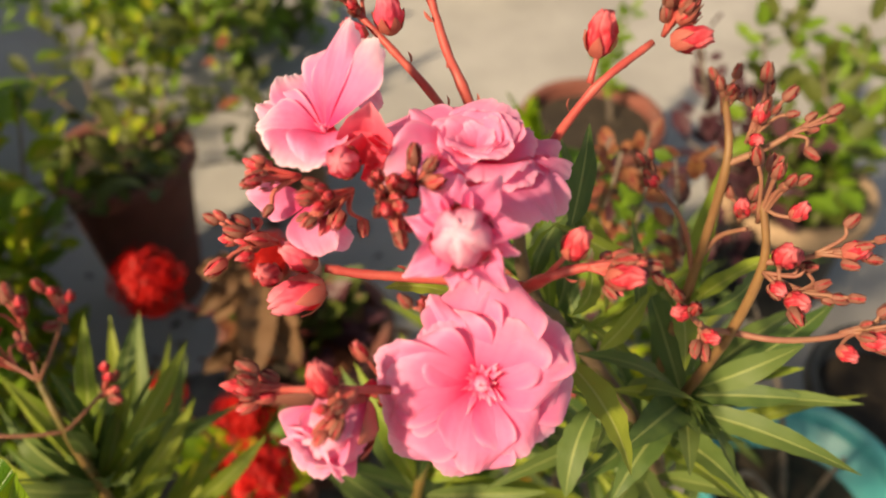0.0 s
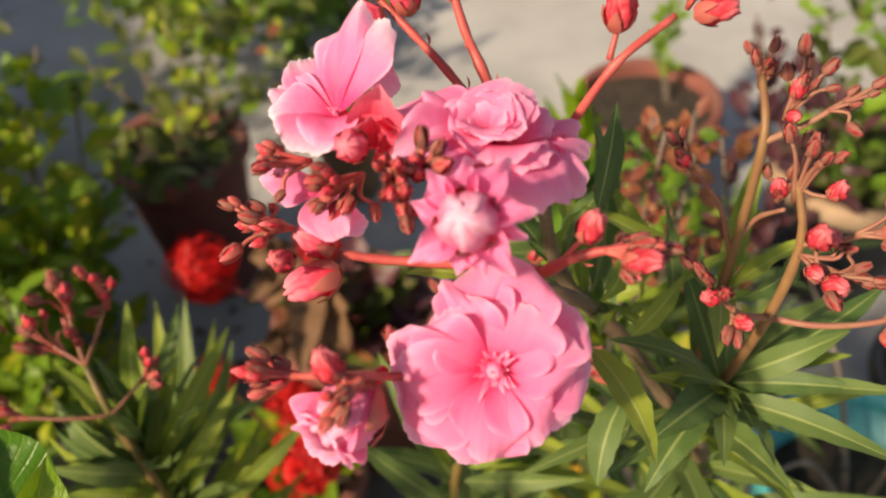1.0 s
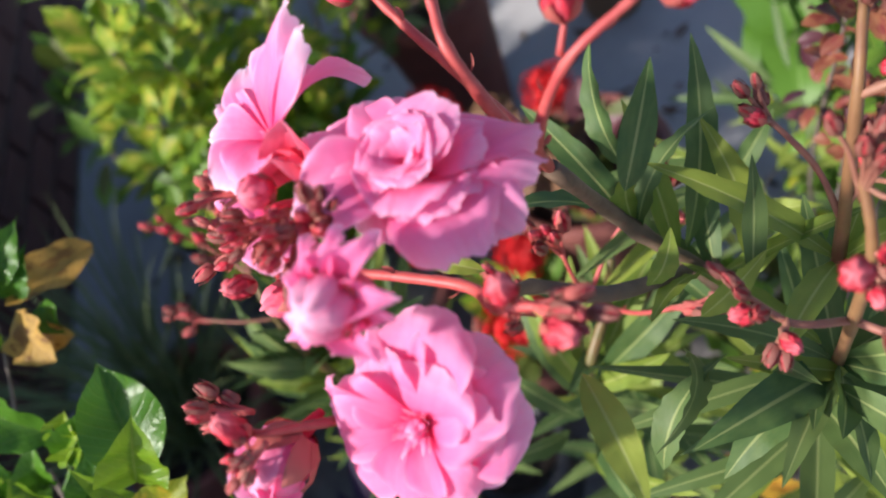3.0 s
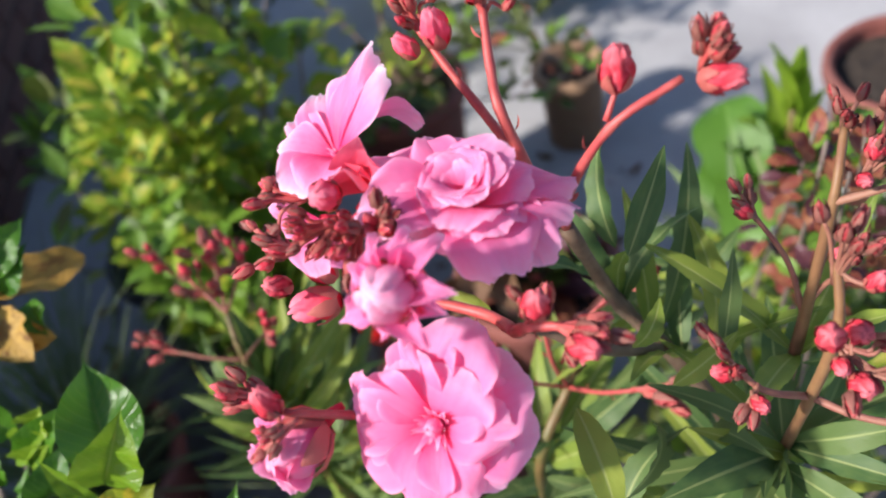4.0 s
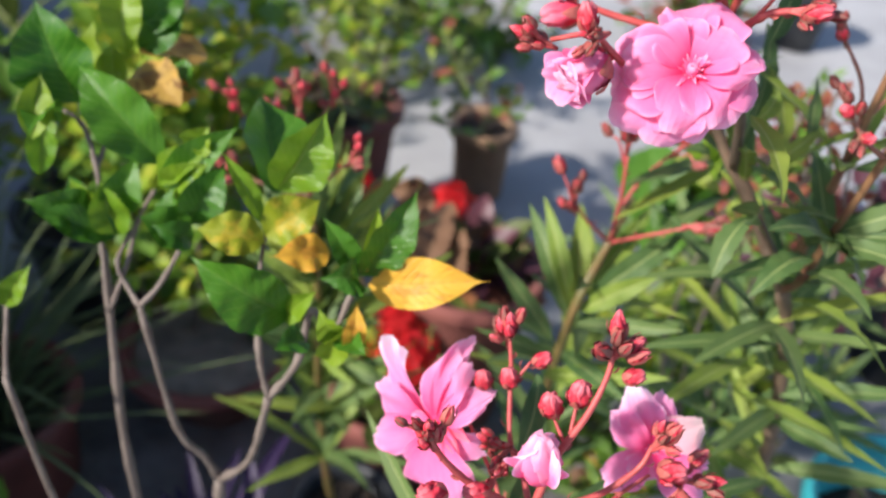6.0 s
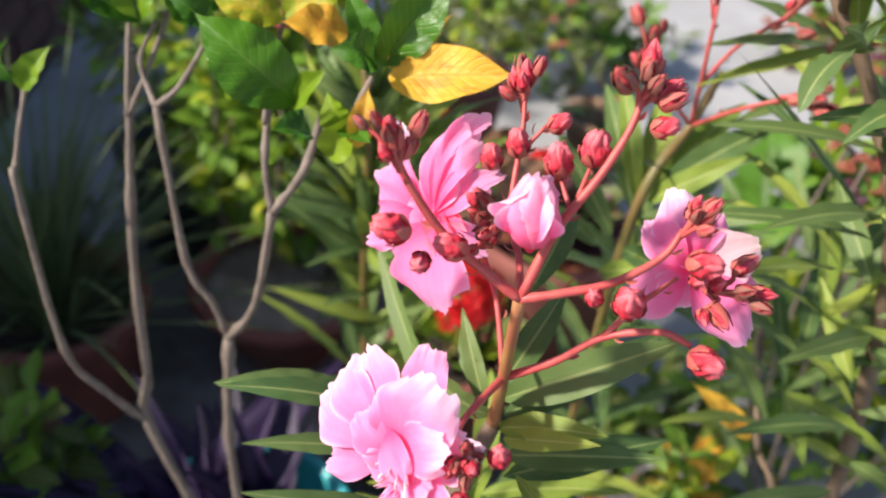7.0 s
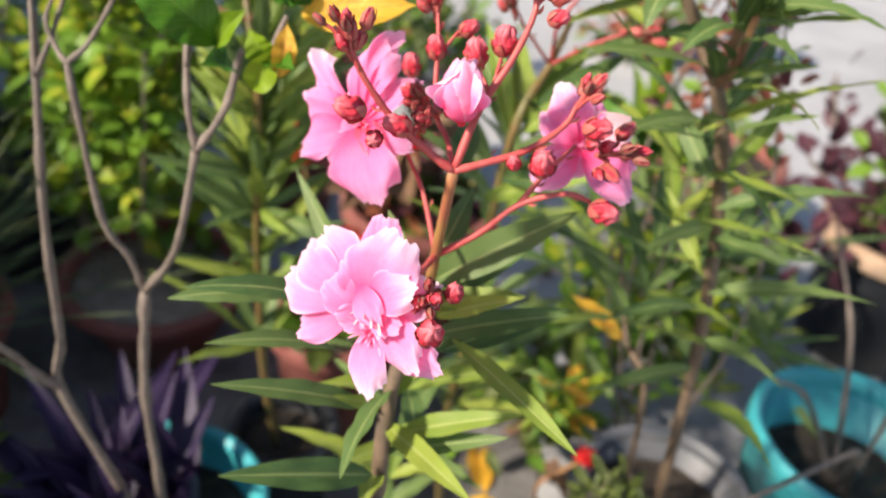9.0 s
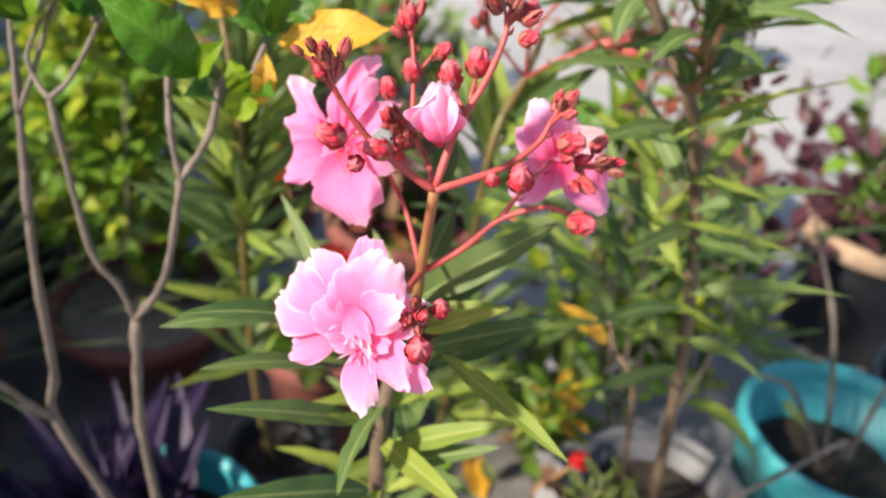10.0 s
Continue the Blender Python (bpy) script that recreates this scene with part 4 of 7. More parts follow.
for foot, ahead, size, pink in (
    (Vector((-0.0741, 0.0409, 0.9810)), (-0.3, -0.5, 0.7), 0.013, False), (Vector((-0.0586, 0.0462, 0.9692)), (-1, -0.3, -0.15), 0.022, True), (Vector((-0.0624, 0.0544, 0.9734)), (-0.6, 0, 0.6), 0.016, True),
    (Vector((-0.0486, -0.0160, 0.9869)), (-0.2, 0.1, 1), 0.014, False), (Vector((0.0320, 0.0322, 1.0007)), (0.3, -0.1, 1), 0.014, False), (Vector((0.0460, 0.1038, 1.0375)), (0.15, 0.1, 1), 0.0175, False),
    (Vector((0.0744, 0.1055, 1.0421)), (1, -0.2, 0.2), 0.015, False), (Vector((-0.0338, 0.1404, 1.0264)), (-0.1, 0, 1), 0.018, True), (Vector((-0.0451, 0.1389, 1.0220)), (-0.5, 0, 0.6), 0.013, True), (Vector((0.0458, 0.0256, 0.9968)), (0.6, -0.3, 0.3), 0.013, False),
):
    bud(big, foot, ahead, size, int(size * 9999), pink)
tube("flower_stalk", [Vector((-0.0304, -0.0003, 0.9671)), Vector((-0.0390, -0.0081, 0.9777)), Vector((-0.0472, -0.0135, 0.9851)), Vector((-0.0658, -0.0063, 0.9753))], 0.0018, 0.0012, M_STEM_RED, big, 6, 4)

# its spray of buds
tube("branch", [J, Vector((0.1161, 0.1052, 0.7884)), (0.1184, 0.0959, 0.8307), (0.1234, 0.0806, 0.9025), (0.1278, 0.0829, 0.9466), Vector((0.1241, 0.0948, 0.9720))], 0.0038, 0.0016, M_STEM_BROWN, big, 8, 6, 0.12)
tube("branch", [J + Vector((0.004, 0.01, 0.02)), (0.116, 0.128, 0.84), (0.1189, 0.1301, 0.889), (0.1223, 0.1373, 0.9579), Vector((0.1232, 0.1638, 0.9787))], 0.0038, 0.0016, M_STEM_BROWN, big, 8, 6, 0.12)
tube("branch", [(0.1234, 0.0806, 0.9025), Vector((0.1408, 0.0729, 0.9061)), Vector((0.1604, 0.0713, 0.9088)), Vector((0.1790, 0.0714, 0.9146))], 0.0017, 0.0012, M_STEM_DUSTY, big, 7, 5, 0.1)
tube("branch", [(0.1234, 0.0806, 0.9025), Vector((0.1051, 0.0703, 0.9178)), Vector((0.0909, 0.0715, 0.9335))], 0.0017, 0.0012, M_STEM_DUSTY, big, 7, 5, 0.1)
tube("branch", [(0.1278, 0.0829, 0.9466), Vector((0.1386, 0.0773, 0.9538)), Vector((0.1553, 0.0734, 0.9642))], 0.0016, 0.001, M_STEM_DUSTY, big, 7, 5, 0.1)
tube("branch", [(0.1223, 0.1373, 0.9579), Vector((0.1402, 0.1388, 0.9672)), Vector((0.1539, 0.1411, 0.9768))], 0.0018, 0.0012, M_STEM_DUSTY, big, 7, 5, 0.1)
tube("branch", [(0.1189, 0.1301, 0.889), Vector((0.1092, 0.1353, 0.9204)), Vector((0.0925, 0.1424, 0.9421))], 0.0015, 0.0011, M_STEM_DUSTY, big, 7, 5, 0.1)
tube("branch", [(0.1189, 0.1301, 0.9), Vector((0.1263, 0.1313, 0.9163)), Vector((0.1333, 0.1196, 0.9329))], 0.0015, 0.0011, M_STEM_DUSTY, big, 7, 5, 0.1)

def big_cluster(foot, ahead, n, size, spread, seed):
    bud_cluster(big, foot, ahead, n + 2, size * 0.78, spread, seed, dull=True)


big_cluster(Vector((0.1232, 0.1623, 0.9771)), (0, 0.2, 1), 5, 0.011, 0.011, 21)
big_cluster(Vector((0.1349, 0.1452, 0.9739)), (0.4, 0.1, 1), 6, 0.0125, 0.016, 22)
big_cluster(Vector((0.1539, 0.1406, 0.9762)), (1, 0.1, 0.5), 5, 0.011, 0.012, 23)
big_cluster(Vector((0.1241, 0.0931, 0.9703)), (0, 0, 1), 6, 0.012, 0.016, 24)
big_cluster(Vector((0.1516, 0.0740, 0.9620)), (1, -0.1, 0.3), 5, 0.012, 0.014, 25)
big_cluster(Vector((0.1334, 0.0740, 0.9433)), (0.5, -0.5, 0), 5, 0.0125, 0.014, 26)
big_cluster(Vector((0.1458, 0.0672, 0.9435)), (1, -0.1, 0), 5, 0.01, 0.012, 27)
big_cluster(Vector((0.1778, 0.0714, 0.9146)), (1, -0.1, 0.3), 7, 0.0125, 0.016, 28)
big_cluster(Vector((0.0921, 0.0706, 0.9326)), (-0.5, 0, 0.6), 4, 0.0125, 0.012, 29)
big_cluster(Vector((0.0925, 0.1424, 0.9421)), (-0.3, 0, 0.7), 3, 0.012, 0.008, 30)
big_cluster(Vector((0.1301, 0.1205, 0.9411)), (0, -0.3, 1), 4, 0.0125, 0.012, 31)
big_cluster(Vector((0.1023, 0.0667, 0.9213)), (-0.1, -0.5, -0.1), 2, 0.0115, 0.006, 32)

bud(big, Vector((0.1240, 0.0627, 0.9676)), (-0.1, -0.4, 0.8), 0.0145, 3)

# rounder red buds among them
for k, (foot, root, ahead, size) in enumerate((
    (Vector((0.1335, 0.1438, 0.9780)), Vector((0.1349, 0.1452, 0.9739)), (0.1, 0, 1), 0.01),
    (Vector((0.1282, 0.1172, 0.9433)), Vector((0.1301, 0.1205, 0.9411)), (-0.2, 0, 1), 0.01),
    (Vector((0.1328, 0.0788, 0.9540)), Vector((0.1334, 0.0740, 0.9433)), (0.2, -0.6, 0.6), 0.012),
    (Vector((0.1352, 0.0663, 0.9410)), Vector((0.1334, 0.0740, 0.9433)), (0.3, -0.6, 0.4), 0.0115),
    (Vector((0.0931, 0.0652, 0.9327)), Vector((0.0921, 0.0706, 0.9326)), (-0.5, -0.2, 0.4), 0.0095),
    (Vector((0.1019, 0.0627, 0.9229)), Vector((0.1023, 0.0667, 0.9213)), (0.5, -0.5, 0.1), 0.0085),
    (Vector((0.0913, 0.1387, 0.9440)), Vector((0.0925, 0.1424, 0.9421)), (-0.5, 0, 0.6), 0.009),
    (Vector((0.1756, 0.0655, 0.9142)), Vector((0.1778, 0.0714, 0.9146)), (0.8, -0.3, 0.3), 0.011),
    (Vector((0.1652, 0.0630, 0.9117)), Vector((0.1778, 0.0714, 0.9146)), (0.5, -0.6, 0.1), 0.0095),
    (Vector((0.1524, 0.0707, 0.9642)), Vector((0.1516, 0.0740, 0.9620)), (1, -0.1, 0.3), 0.011),
    (Vector((0.1350, 0.0867, 0.9693)), Vector((0.1241, 0.0931, 0.9703)), (0.4, -0.1, 0.8), 0.0095),
    (Vector((0.1292, 0.0705, 0.9453)), Vector((0.1334, 0.0740, 0.9433)), (0.1, -0.8, 0.3), 0.0085),
    (Vector((0.1306, 0.1378, 0.9718)), Vector((0.1349, 0.1452, 0.9739)), (0.2, -0.6, 0.4), 0.008),
)):
    tube("flower_stalk", [root, root.lerp(foot, 0.5) - Vector(ahead) * 0.002, foot], 0.001, 0.0009, M_STEM_DUSTY, big, 6, 3)
    bud(big, foot, ahead, size, k, fat=1.15)


# its leaves
def big_leaf_b(base, tip, width, new_leaf, up):
    leaf(big, B_OLE_NEW if new_leaf else B_OLE, base, tip, width, up, int(abs(tip[0]) * 997))


big_leaf_b(Vector((0.0389, 0.0378, 0.9346)), Vector((0.0629, 0.0013, 0.9082)), 0.018, 1, (0.5, -0.5, 0.7))
big_leaf_b(Vector((0.1165, 0.0828, 0.8372)), Vector((0.1888, 0.0373, 0.8477)), 0.018, 0, (0, -0.4, 1))
big_leaf_b(Vector((0.1194, 0.0939, 0.8344)), Vector((0.1781, 0.0740, 0.8569)), 0.016, 0, (0, -0.5, 1))
big_leaf_b(Vector((0.1225, 0.0914, 0.8317)), Vector((0.0742, 0.0840, 0.8529)), 0.014, 1, (0, -0.5, 1))
big_leaf_b(Vector((0.1185, 0.0908, 0.8311)), Vector((0.1319, 0.0421, 0.8382)), 0.018, 0, (0.6, -0.5, 0.7))
big_leaf_b(Vector((0.1114, 0.0848, 0.8105)), Vector((0.1434, 0.0385, 0.8201)), 0.022, 0, (0.3, -0.5, 0.8))
big_leaf_b(Vector((0.1130, 0.0913, 0.8172)), Vector((0.0742, 0.0435, 0.8110)), 0.024, 0, (-0.4, -0.5, 0.7))
big_leaf_b(Vector((0.0462, 0.1057, 0.9474)), Vector((0.0556, 0.1424, 0.9781)), 0.017, 0, (0.3, -0.9, 0.3))
big_leaf_b(Vector((0.0865, 0.1037, 0.8876)), Vector((0.0853, 0.1451, 0.9161)), 0.014, 0, (0.5, -0.8, 0.3))
big_leaf_b(Vector((0.1225, 0.0961, 0.8365)), Vector((0.2049, 0.1367, 0.8642)), 0.019, 0, (0, -0.7, 0.7))
big_leaf_b(Vector((0.1209, 0.0961, 0.8365)), Vector((0.1747, 0.1002, 0.8696)), 0.019, 0, (0, -0.6, 0.8))
big_leaf_b(Vector((0.1195, 0.1169, 0.8726)), Vector((0.1597, 0.1508, 0.8788)), 0.018, 0, (0.3, -0.8, 0.4))
big_leaf_b(Vector((0.0666, 0.0918, 0.8754)), Vector((0.0922, 0.1126, 0.8968)), 0.014, 1, (0.2, -0.8, 0.5))
big_leaf_b(Vector((0.0493, 0.0904, 0.9027)), Vector((0.0587, 0.1073, 0.9202)), 0.014, 1, (0.4, -0.8, 0.4))
big_leaf_b(Vector((0.0495, 0.0404, 0.8221)), Vector((0.0748, 0.0900, 0.8447)), 0.02, 0, (-0.6, -0.7, 0.4))
big_leaf_b(Vector((-0.0080, 0.0775, 0.9325)), Vector((-0.0380, 0.0792, 0.9343)), 0.011, 1, (0, -0.2, 1))
big_leaf_b(Vector((0.0275, 0.1580, 0.8903)), Vector((0.0129, 0.2008, 0.9322)), 0.02, 0, (-0.5, -0.8, 0.4))
big_leaf_b(Vector((0.0478, 0.1348, 0.8476)), Vector((0.0283, 0.1757, 0.9180)), 0.017, 1, (0.6, -0.8, 0.3))
big_leaf_b(Vector((0.0515, 0.1385, 0.8486)), Vector((0.0547, 0.2109, 0.9192)), 0.021, 0, (0.5, -0.8, 0.3))
big_leaf_b(Vector((0.0773, 0.1405, 0.8372)), Vector((0.0600, 0.1767, 0.9028)), 0.022, 1, (0.7, -0.7, 0.3))
big_leaf_b(Vector((0.0739, 0.1346, 0.8342)), Vector((0.0964, 0.1525, 0.8510)), 0.013, 1, (0.2, -0.7, 0.6))
big_leaf_b(Vector((0.0548, 0.0935, 0.8383)), Vector((0.0546, 0.0315, 0.8712)), 0.018, 0, (0.6, -0.6, 0.6))
big_leaf_b(Vector((0.0848, 0.0941, 0.8375)), Vector((0.1135, 0.0722, 0.8605)), 0.014, 0, (0, -0.3, 1))
big_leaf_b(Vector((0.1180, 0.0944, 0.8279)), Vector((0.0681, 0.0362, 0.8682)), 0.026, 0, (0, -0.4, 1))
big_leaf_b(Vector((0.1192, 0.0949, 0.8276)), Vector((0.1213, 0.0530, 0.8549)), 0.02, 0, (0.4, -0.5, 0.7))
big_leaf_b(Vector((0.1291, 0.1005, 0.8271)), Vector((0.1619, 0.1189, 0.8323)), 0.016, 1, (0, -0.4, 1))
big_leaf_b(Vector((0.1143, 0.1042, 0.7711)), Vector((0.1654, 0.0224, 0.7882)), 0.018, 1, (0.5, -0.5, 0.7))
big_leaf_b(Vector((0.1149, 0.1076, 0.7902)), Vector((0.0548, 0.0498, 0.8164)), 0.02, 0, (0, -0.5, 1))
big_leaf_b(Vector((0.1139, 0.1073, 0.7441)), Vector((0.0528, 0.0267, 0.7601)), 0.02, 0, (-0.2, -0.5, 0.8))
big_leaf_b(Vector((0.1309, 0.1082, 0.7102)), Vector((0.1672, 0.0340, 0.7089)), 0.018, 0, (0.5, -0.5, 0.7))
big_leaf_b(Vector((0.1217, 0.1031, 0.7383)), Vector((0.1710, 0.0586, 0.7853)), 0.016, 0, (0, -0.3, 1))
big_leaf_b(Vector((0.1097, 0.1165, 0.7783)), Vector((0.0083, 0.0596, 0.7938)), 0.015, 0, (0, -0.3, 1))
big_leaf_b(Vector((0.1218, 0.0983, 0.7314)), Vector((0.0148, 0.0405, 0.7473)), 0.016, 0, (0, -0.3, 1))
big_leaf_b(Vector((0.1352, 0.1018, 0.6800)), Vector((0.2403, 0.0896, 0.7234)), 0.018, 0, (0, -0.3, 1))
big_leaf_b(Vector((0.1386, 0.1038, 0.6644)), Vector((0.0871, 0.0287, 0.6763)), 0.018, 0, (0, -0.4, 1))
big_leaf_b(Vector((0.1391, 0.0988, 0.6571)), Vector((0.1911, 0.0664, 0.6678)), 0.02, 0, (0.2, -0.5, 0.8))
big_leaf_b(Vector((0.1496, 0.0923, 0.6099)), Vector((0.2603, 0.0682, 0.6523)), 0.018, 0, (0, -0.4, 1))
big_leaf_b(Vector((0.1545, 0.0938, 0.5931)), Vector((0.0743, 0.0202, 0.6147)), 0.018, 0, (0, -0.3, 1))
big_leaf_b(Vector((0.1574, 0.0890, 0.5679)), Vector((0.2145, 0.0348, 0.5813)), 0.018, 0, (0.3, -0.4, 0.8))
big_leaf_b(Vector((0.1581, 0.0833, 0.5418)), Vector((0.0761, 0.0052, 0.5574)), 0.018, 0, (-0.1, -0.4, 1))
big_leaf_b(Vector((0.1712, 0.0776, 0.5127)), Vector((0.2306, 0.0132, 0.5109)), 0.022, 1, (0.5, -0.4, 0.7))
big_leaf_b(Vector((0.0515, 0.2214, 0.7959)), Vector((-0.0167, 0.1430, 0.8047)), 0.016, 0, (0, -0.4, 1))
big_leaf_b(Vector((0.0538, 0.2201, 0.7930)), Vector((-0.0154, 0.1365, 0.7789)), 0.015, 1, (0, -0.4, 1))
big_leaf_b(Vector((0.0480, 0.2246, 0.8019)), Vector((-0.0104, 0.2002, 0.8215)), 0.015, 0, (0, -0.5, 0.9))
big_leaf_b(Vector((0.0666, 0.2275, 0.7610)), Vector((0.0127, 0.1448, 0.7564)), 0.016, 0, (0, -0.4, 1))
big_leaf_b(Vector((0.0653, 0.2294, 0.7641)), Vector((0.0205, 0.2484, 0.7793)), 0.016, 1, (0.1, -0.7, 0.6))
big_leaf_b(Vector((0.0583, 0.2255, 0.7803)), Vector((0.0812, 0.2584, 0.8082)), 0.016, 0, (0.2, -0.6, 0.7))
big_leaf_b(Vector((0.0723, 0.2226, 0.7517)), Vector((0.1085, 0.2159, 0.7736)), 0.016, 1, (0, -0.4, 1))
big_leaf_b(Vector((0.1168, 0.1282, 0.7754)), Vector((0.1334, 0.1769, 0.8055)), 0.018, 0, (0.3, -0.8, 0.4))
big_leaf_b(Vector((0.1231, 0.1225, 0.7481)), Vector((0.1483, 0.1835, 0.7934)), 0.018, 0, (0.3, -0.8, 0.4))
big_leaf_b(Vector((0.1346, 0.1102, 0.7099)), Vector((0.1678, 0.1706, 0.7522)), 0.02, 1, (0.3, -0.8, 0.4))
big_leaf_b(Vector((0.1246, 0.1026, 0.7016)), Vector((0.0853, 0.1580, 0.7381)), 0.02, 0, (-0.3, -0.8, 0.4))
big_leaf_b(Vector((0.1410, 0.1006, 0.6240)), Vector((0.1009, 0.1474, 0.6660)), 0.018, 1, (-0.3, -0.8, 0.4))
big_leaf_b(Vector((0.1517, 0.1088, 0.6328)), Vector((0.1726, 0.1694, 0.6787)), 0.018, 0, (0.3, -0.8, 0.4))


def big_leaf(at, axis, n, length, width, rise, seed):
    whorl(big, at, axis, n, length, width, rise, seed * 37, seed)


big_leaf(J, (0.1, 0.1, 1), 5, 0.1, 0.018, 35, 1)
big_leaf(S1, (-0.3, 0.2, 1), 4, 0.09, 0.017, 45, 2)
big_leaf((0.118, 0.096, 0.83), (0, 0, 1), 5, 0.09, 0.018, 30, 3)
big_leaf(J + Vector((0, 0.01, -0.08)), (0, 0, 1), 4, 0.14, 0.0185, 30, 4)
big_leaf(J + Vector((0, 0.015, -0.16)), (0, 0, 1), 4, 0.14, 0.0185, 25, 5)
big_leaf(J + Vector((0.0, 0.02, -0.24)), (0, 0, 1), 4, 0.14, 0.0185, 20, 6)
big_leaf((0.118, 0.13, 0.86), (0, 0, 1), 4, 0.09, 0.017, 45, 7)
big_leaf(S1 + Vector((0.03, 0.0, -0.04)), (-0.3, 0.2, 1), 4, 0.09, 0.017, 40, 8)
big_leaf(J + Vector((0, 0.006, -0.04)), (0.1, 0, 1), 5, 0.14, 0.0185, 30, 9)
big_leaf(J + Vector((0, 0.012, -0.12)), (0.1, 0, 1), 5, 0.14, 0.0185, 25, 10)
big_leaf(J + Vector((0, 0.018, -0.2)), (0, 0, 1), 5, 0.14, 0.0185, 25, 11)
big_leaf(J + Vector((0.003, 0.0, 0.04)), (0.1, 0, 1), 4, 0.09, 0.016, 40, 12)


# ---- the oleander behind, with a spray of buds ----
mid_base = Vector((-0.03, 0.2, 0.0))
middle = thing("oleander", mid_base, "slender oleander with red buds behind the open blooms", "shrub", "oleanders")
N0 = Vector((-0.013, 0.16, 0.741))
tube("stem", [mid_base, (-0.05, 0.19, 0.25), (-0.04, 0.16, 0.48), Vector((-0.0287, 0.1212, 0.6885)), N0, Vector((-0.0040, 0.1730, 0.7792))], 0.0055, 0.0026, M_STEM_GREEN, middle, 8, 6, 0.15)
tube("branch", [N0, Vector((0.0154, 0.1438, 0.7694)), Vector((0.0449, 0.1407, 0.7884))], 0.0016, 0.0012, M_STEM_RED, middle, 7, 5)
tube("branch", [N0, Vector((-0.0377, 0.1371, 0.7780)), Vector((-0.0503, 0.1377, 0.7987))], 0.0014, 0.001, M_STEM_RED, middle, 7, 5)
tube("branch", [N0, Vector((-0.0131, 0.1434, 0.7938)), Vector((-0.0158, 0.1457, 0.8297))], 0.0016, 0.0012, M_STEM_RED, middle, 7, 5)
tube("branch", [Vector((-0.0128, 0.1554, 0.7762)), Vector((0.0006, 0.1764, 0.7976)), Vector((0.0244, 0.1995, 0.8181))], 0.0016, 0.0012, M_STEM_RED, middle, 7, 5)
for foot, ahead, n, size, spread, seed in (
    (Vector((0.0430, 0.1401, 0.7882)), (1, 0, 0.3), 6, 0.015, 0.015, 41), (Vector((-0.0458, 0.1325, 0.7910)), (-0.3, 0, 1), 5, 0.014, 0.02, 42), (Vector((-0.0168, 0.1480, 0.8327)), (0, 0, 1), 6, 0.015, 0.02, 43), (Vector((0.0230, 0.1977, 0.8163)), (0.6, 0, 1), 6, 0.015, 0.02, 44),
):
    bud_cluster(middle, foot, ahead, n, size, spread, seed)

def middle_leaf(base, tip, width, new_leaf):
    leaf(middle, B_OLE_NEW if new_leaf else B_OLE, base, tip, width, (0.1, -0.7, 0.7), int(abs(tip[1]) * 997))


middle_leaf(Vector((-0.0305, 0.1192, 0.6867)), Vector((-0.0831, 0.1846, 0.7434)), 0.022, 0)
middle_leaf(Vector((-0.0295, 0.1240, 0.6919)), Vector((-0.0712, 0.1750, 0.7601)), 0.02, 1)
middle_leaf(Vector((-0.0255, 0.1265, 0.6937)), Vector((-0.0422, 0.1945, 0.7442)), 0.022, 1)
middle_leaf(Vector((-0.0232, 0.1271, 0.6937)), Vector((0.0301, 0.1307, 0.7457)), 0.022, 1)
middle_leaf(Vector((-0.0229, 0.1348, 0.7024)), Vector((0.0143, 0.2190, 0.7425)), 0.024, 1)
middle_leaf(Vector((-0.0391, 0.1132, 0.6667)), Vector((-0.0966, 0.1265, 0.7269)), 0.02, 0)
middle_leaf(Vector((-0.0465, 0.1052, 0.6595)), Vector((-0.0950, 0.0595, 0.7119)), 0.018, 0)
middle_leaf(Vector((-0.0235, 0.1194, 0.6851)), Vector((0.0546, 0.1012, 0.7214)), 0.018, 0)
middle_leaf(Vector((-0.0390, 0.0947, 0.6457)), Vector((0.0503, 0.0620, 0.7087)), 0.022, 1)
middle_leaf(Vector((-0.0286, 0.1095, 0.6599)), Vector((0.0261, 0.0425, 0.6928)), 0.02, 0)
middle_leaf(Vector((-0.0181, 0.1307, 0.7054)), Vector((0.0437, 0.1830, 0.7525)), 0.026, 0)

for i, z in enumerate((0.34, 0.41, 0.48, 0.54, 0.59, 0.63, 0.67)):
    whorl(middle, (-0.04 + 0.004 * i, 0.17, z), (0.0, 0, 1), 5, 0.11, 0.02, 22 + 4 * i, 41 * i, i + 50)

# ---- the oleander in front ----
front_base = Vector(Vector((-0.1038, 0.1068, 0.0000)))
front = thing("oleander", front_base, "young oleander with loose pink blooms and red buds", "shrub", "oleanders")
K1, K2, KB = Vector((-0.0231, -0.14, 0.797)), Vector((-0.0297, -0.1218, 0.7341)), Vector((-0.0325, -0.116, 0.6959))
tube("stem", [front_base, Vector((-0.0452, -0.1404, 0.5044)), Vector((-0.0416, -0.1443, 0.5684)), Vector((-0.0421, -0.1353, 0.6431)), KB], 0.006, 0.0042, M_WOOD, front, 10, 6, 0.2)
tube("stem", [KB, K2, K1], 0.0032, 0.0026, M_STEM_MIX, front, 8, 6, 0.1)

def front_branch(pts, r):
    tube("branch", pts, r, r * 0.6, M_STEM_RED, front, 8, 5, 0.12)


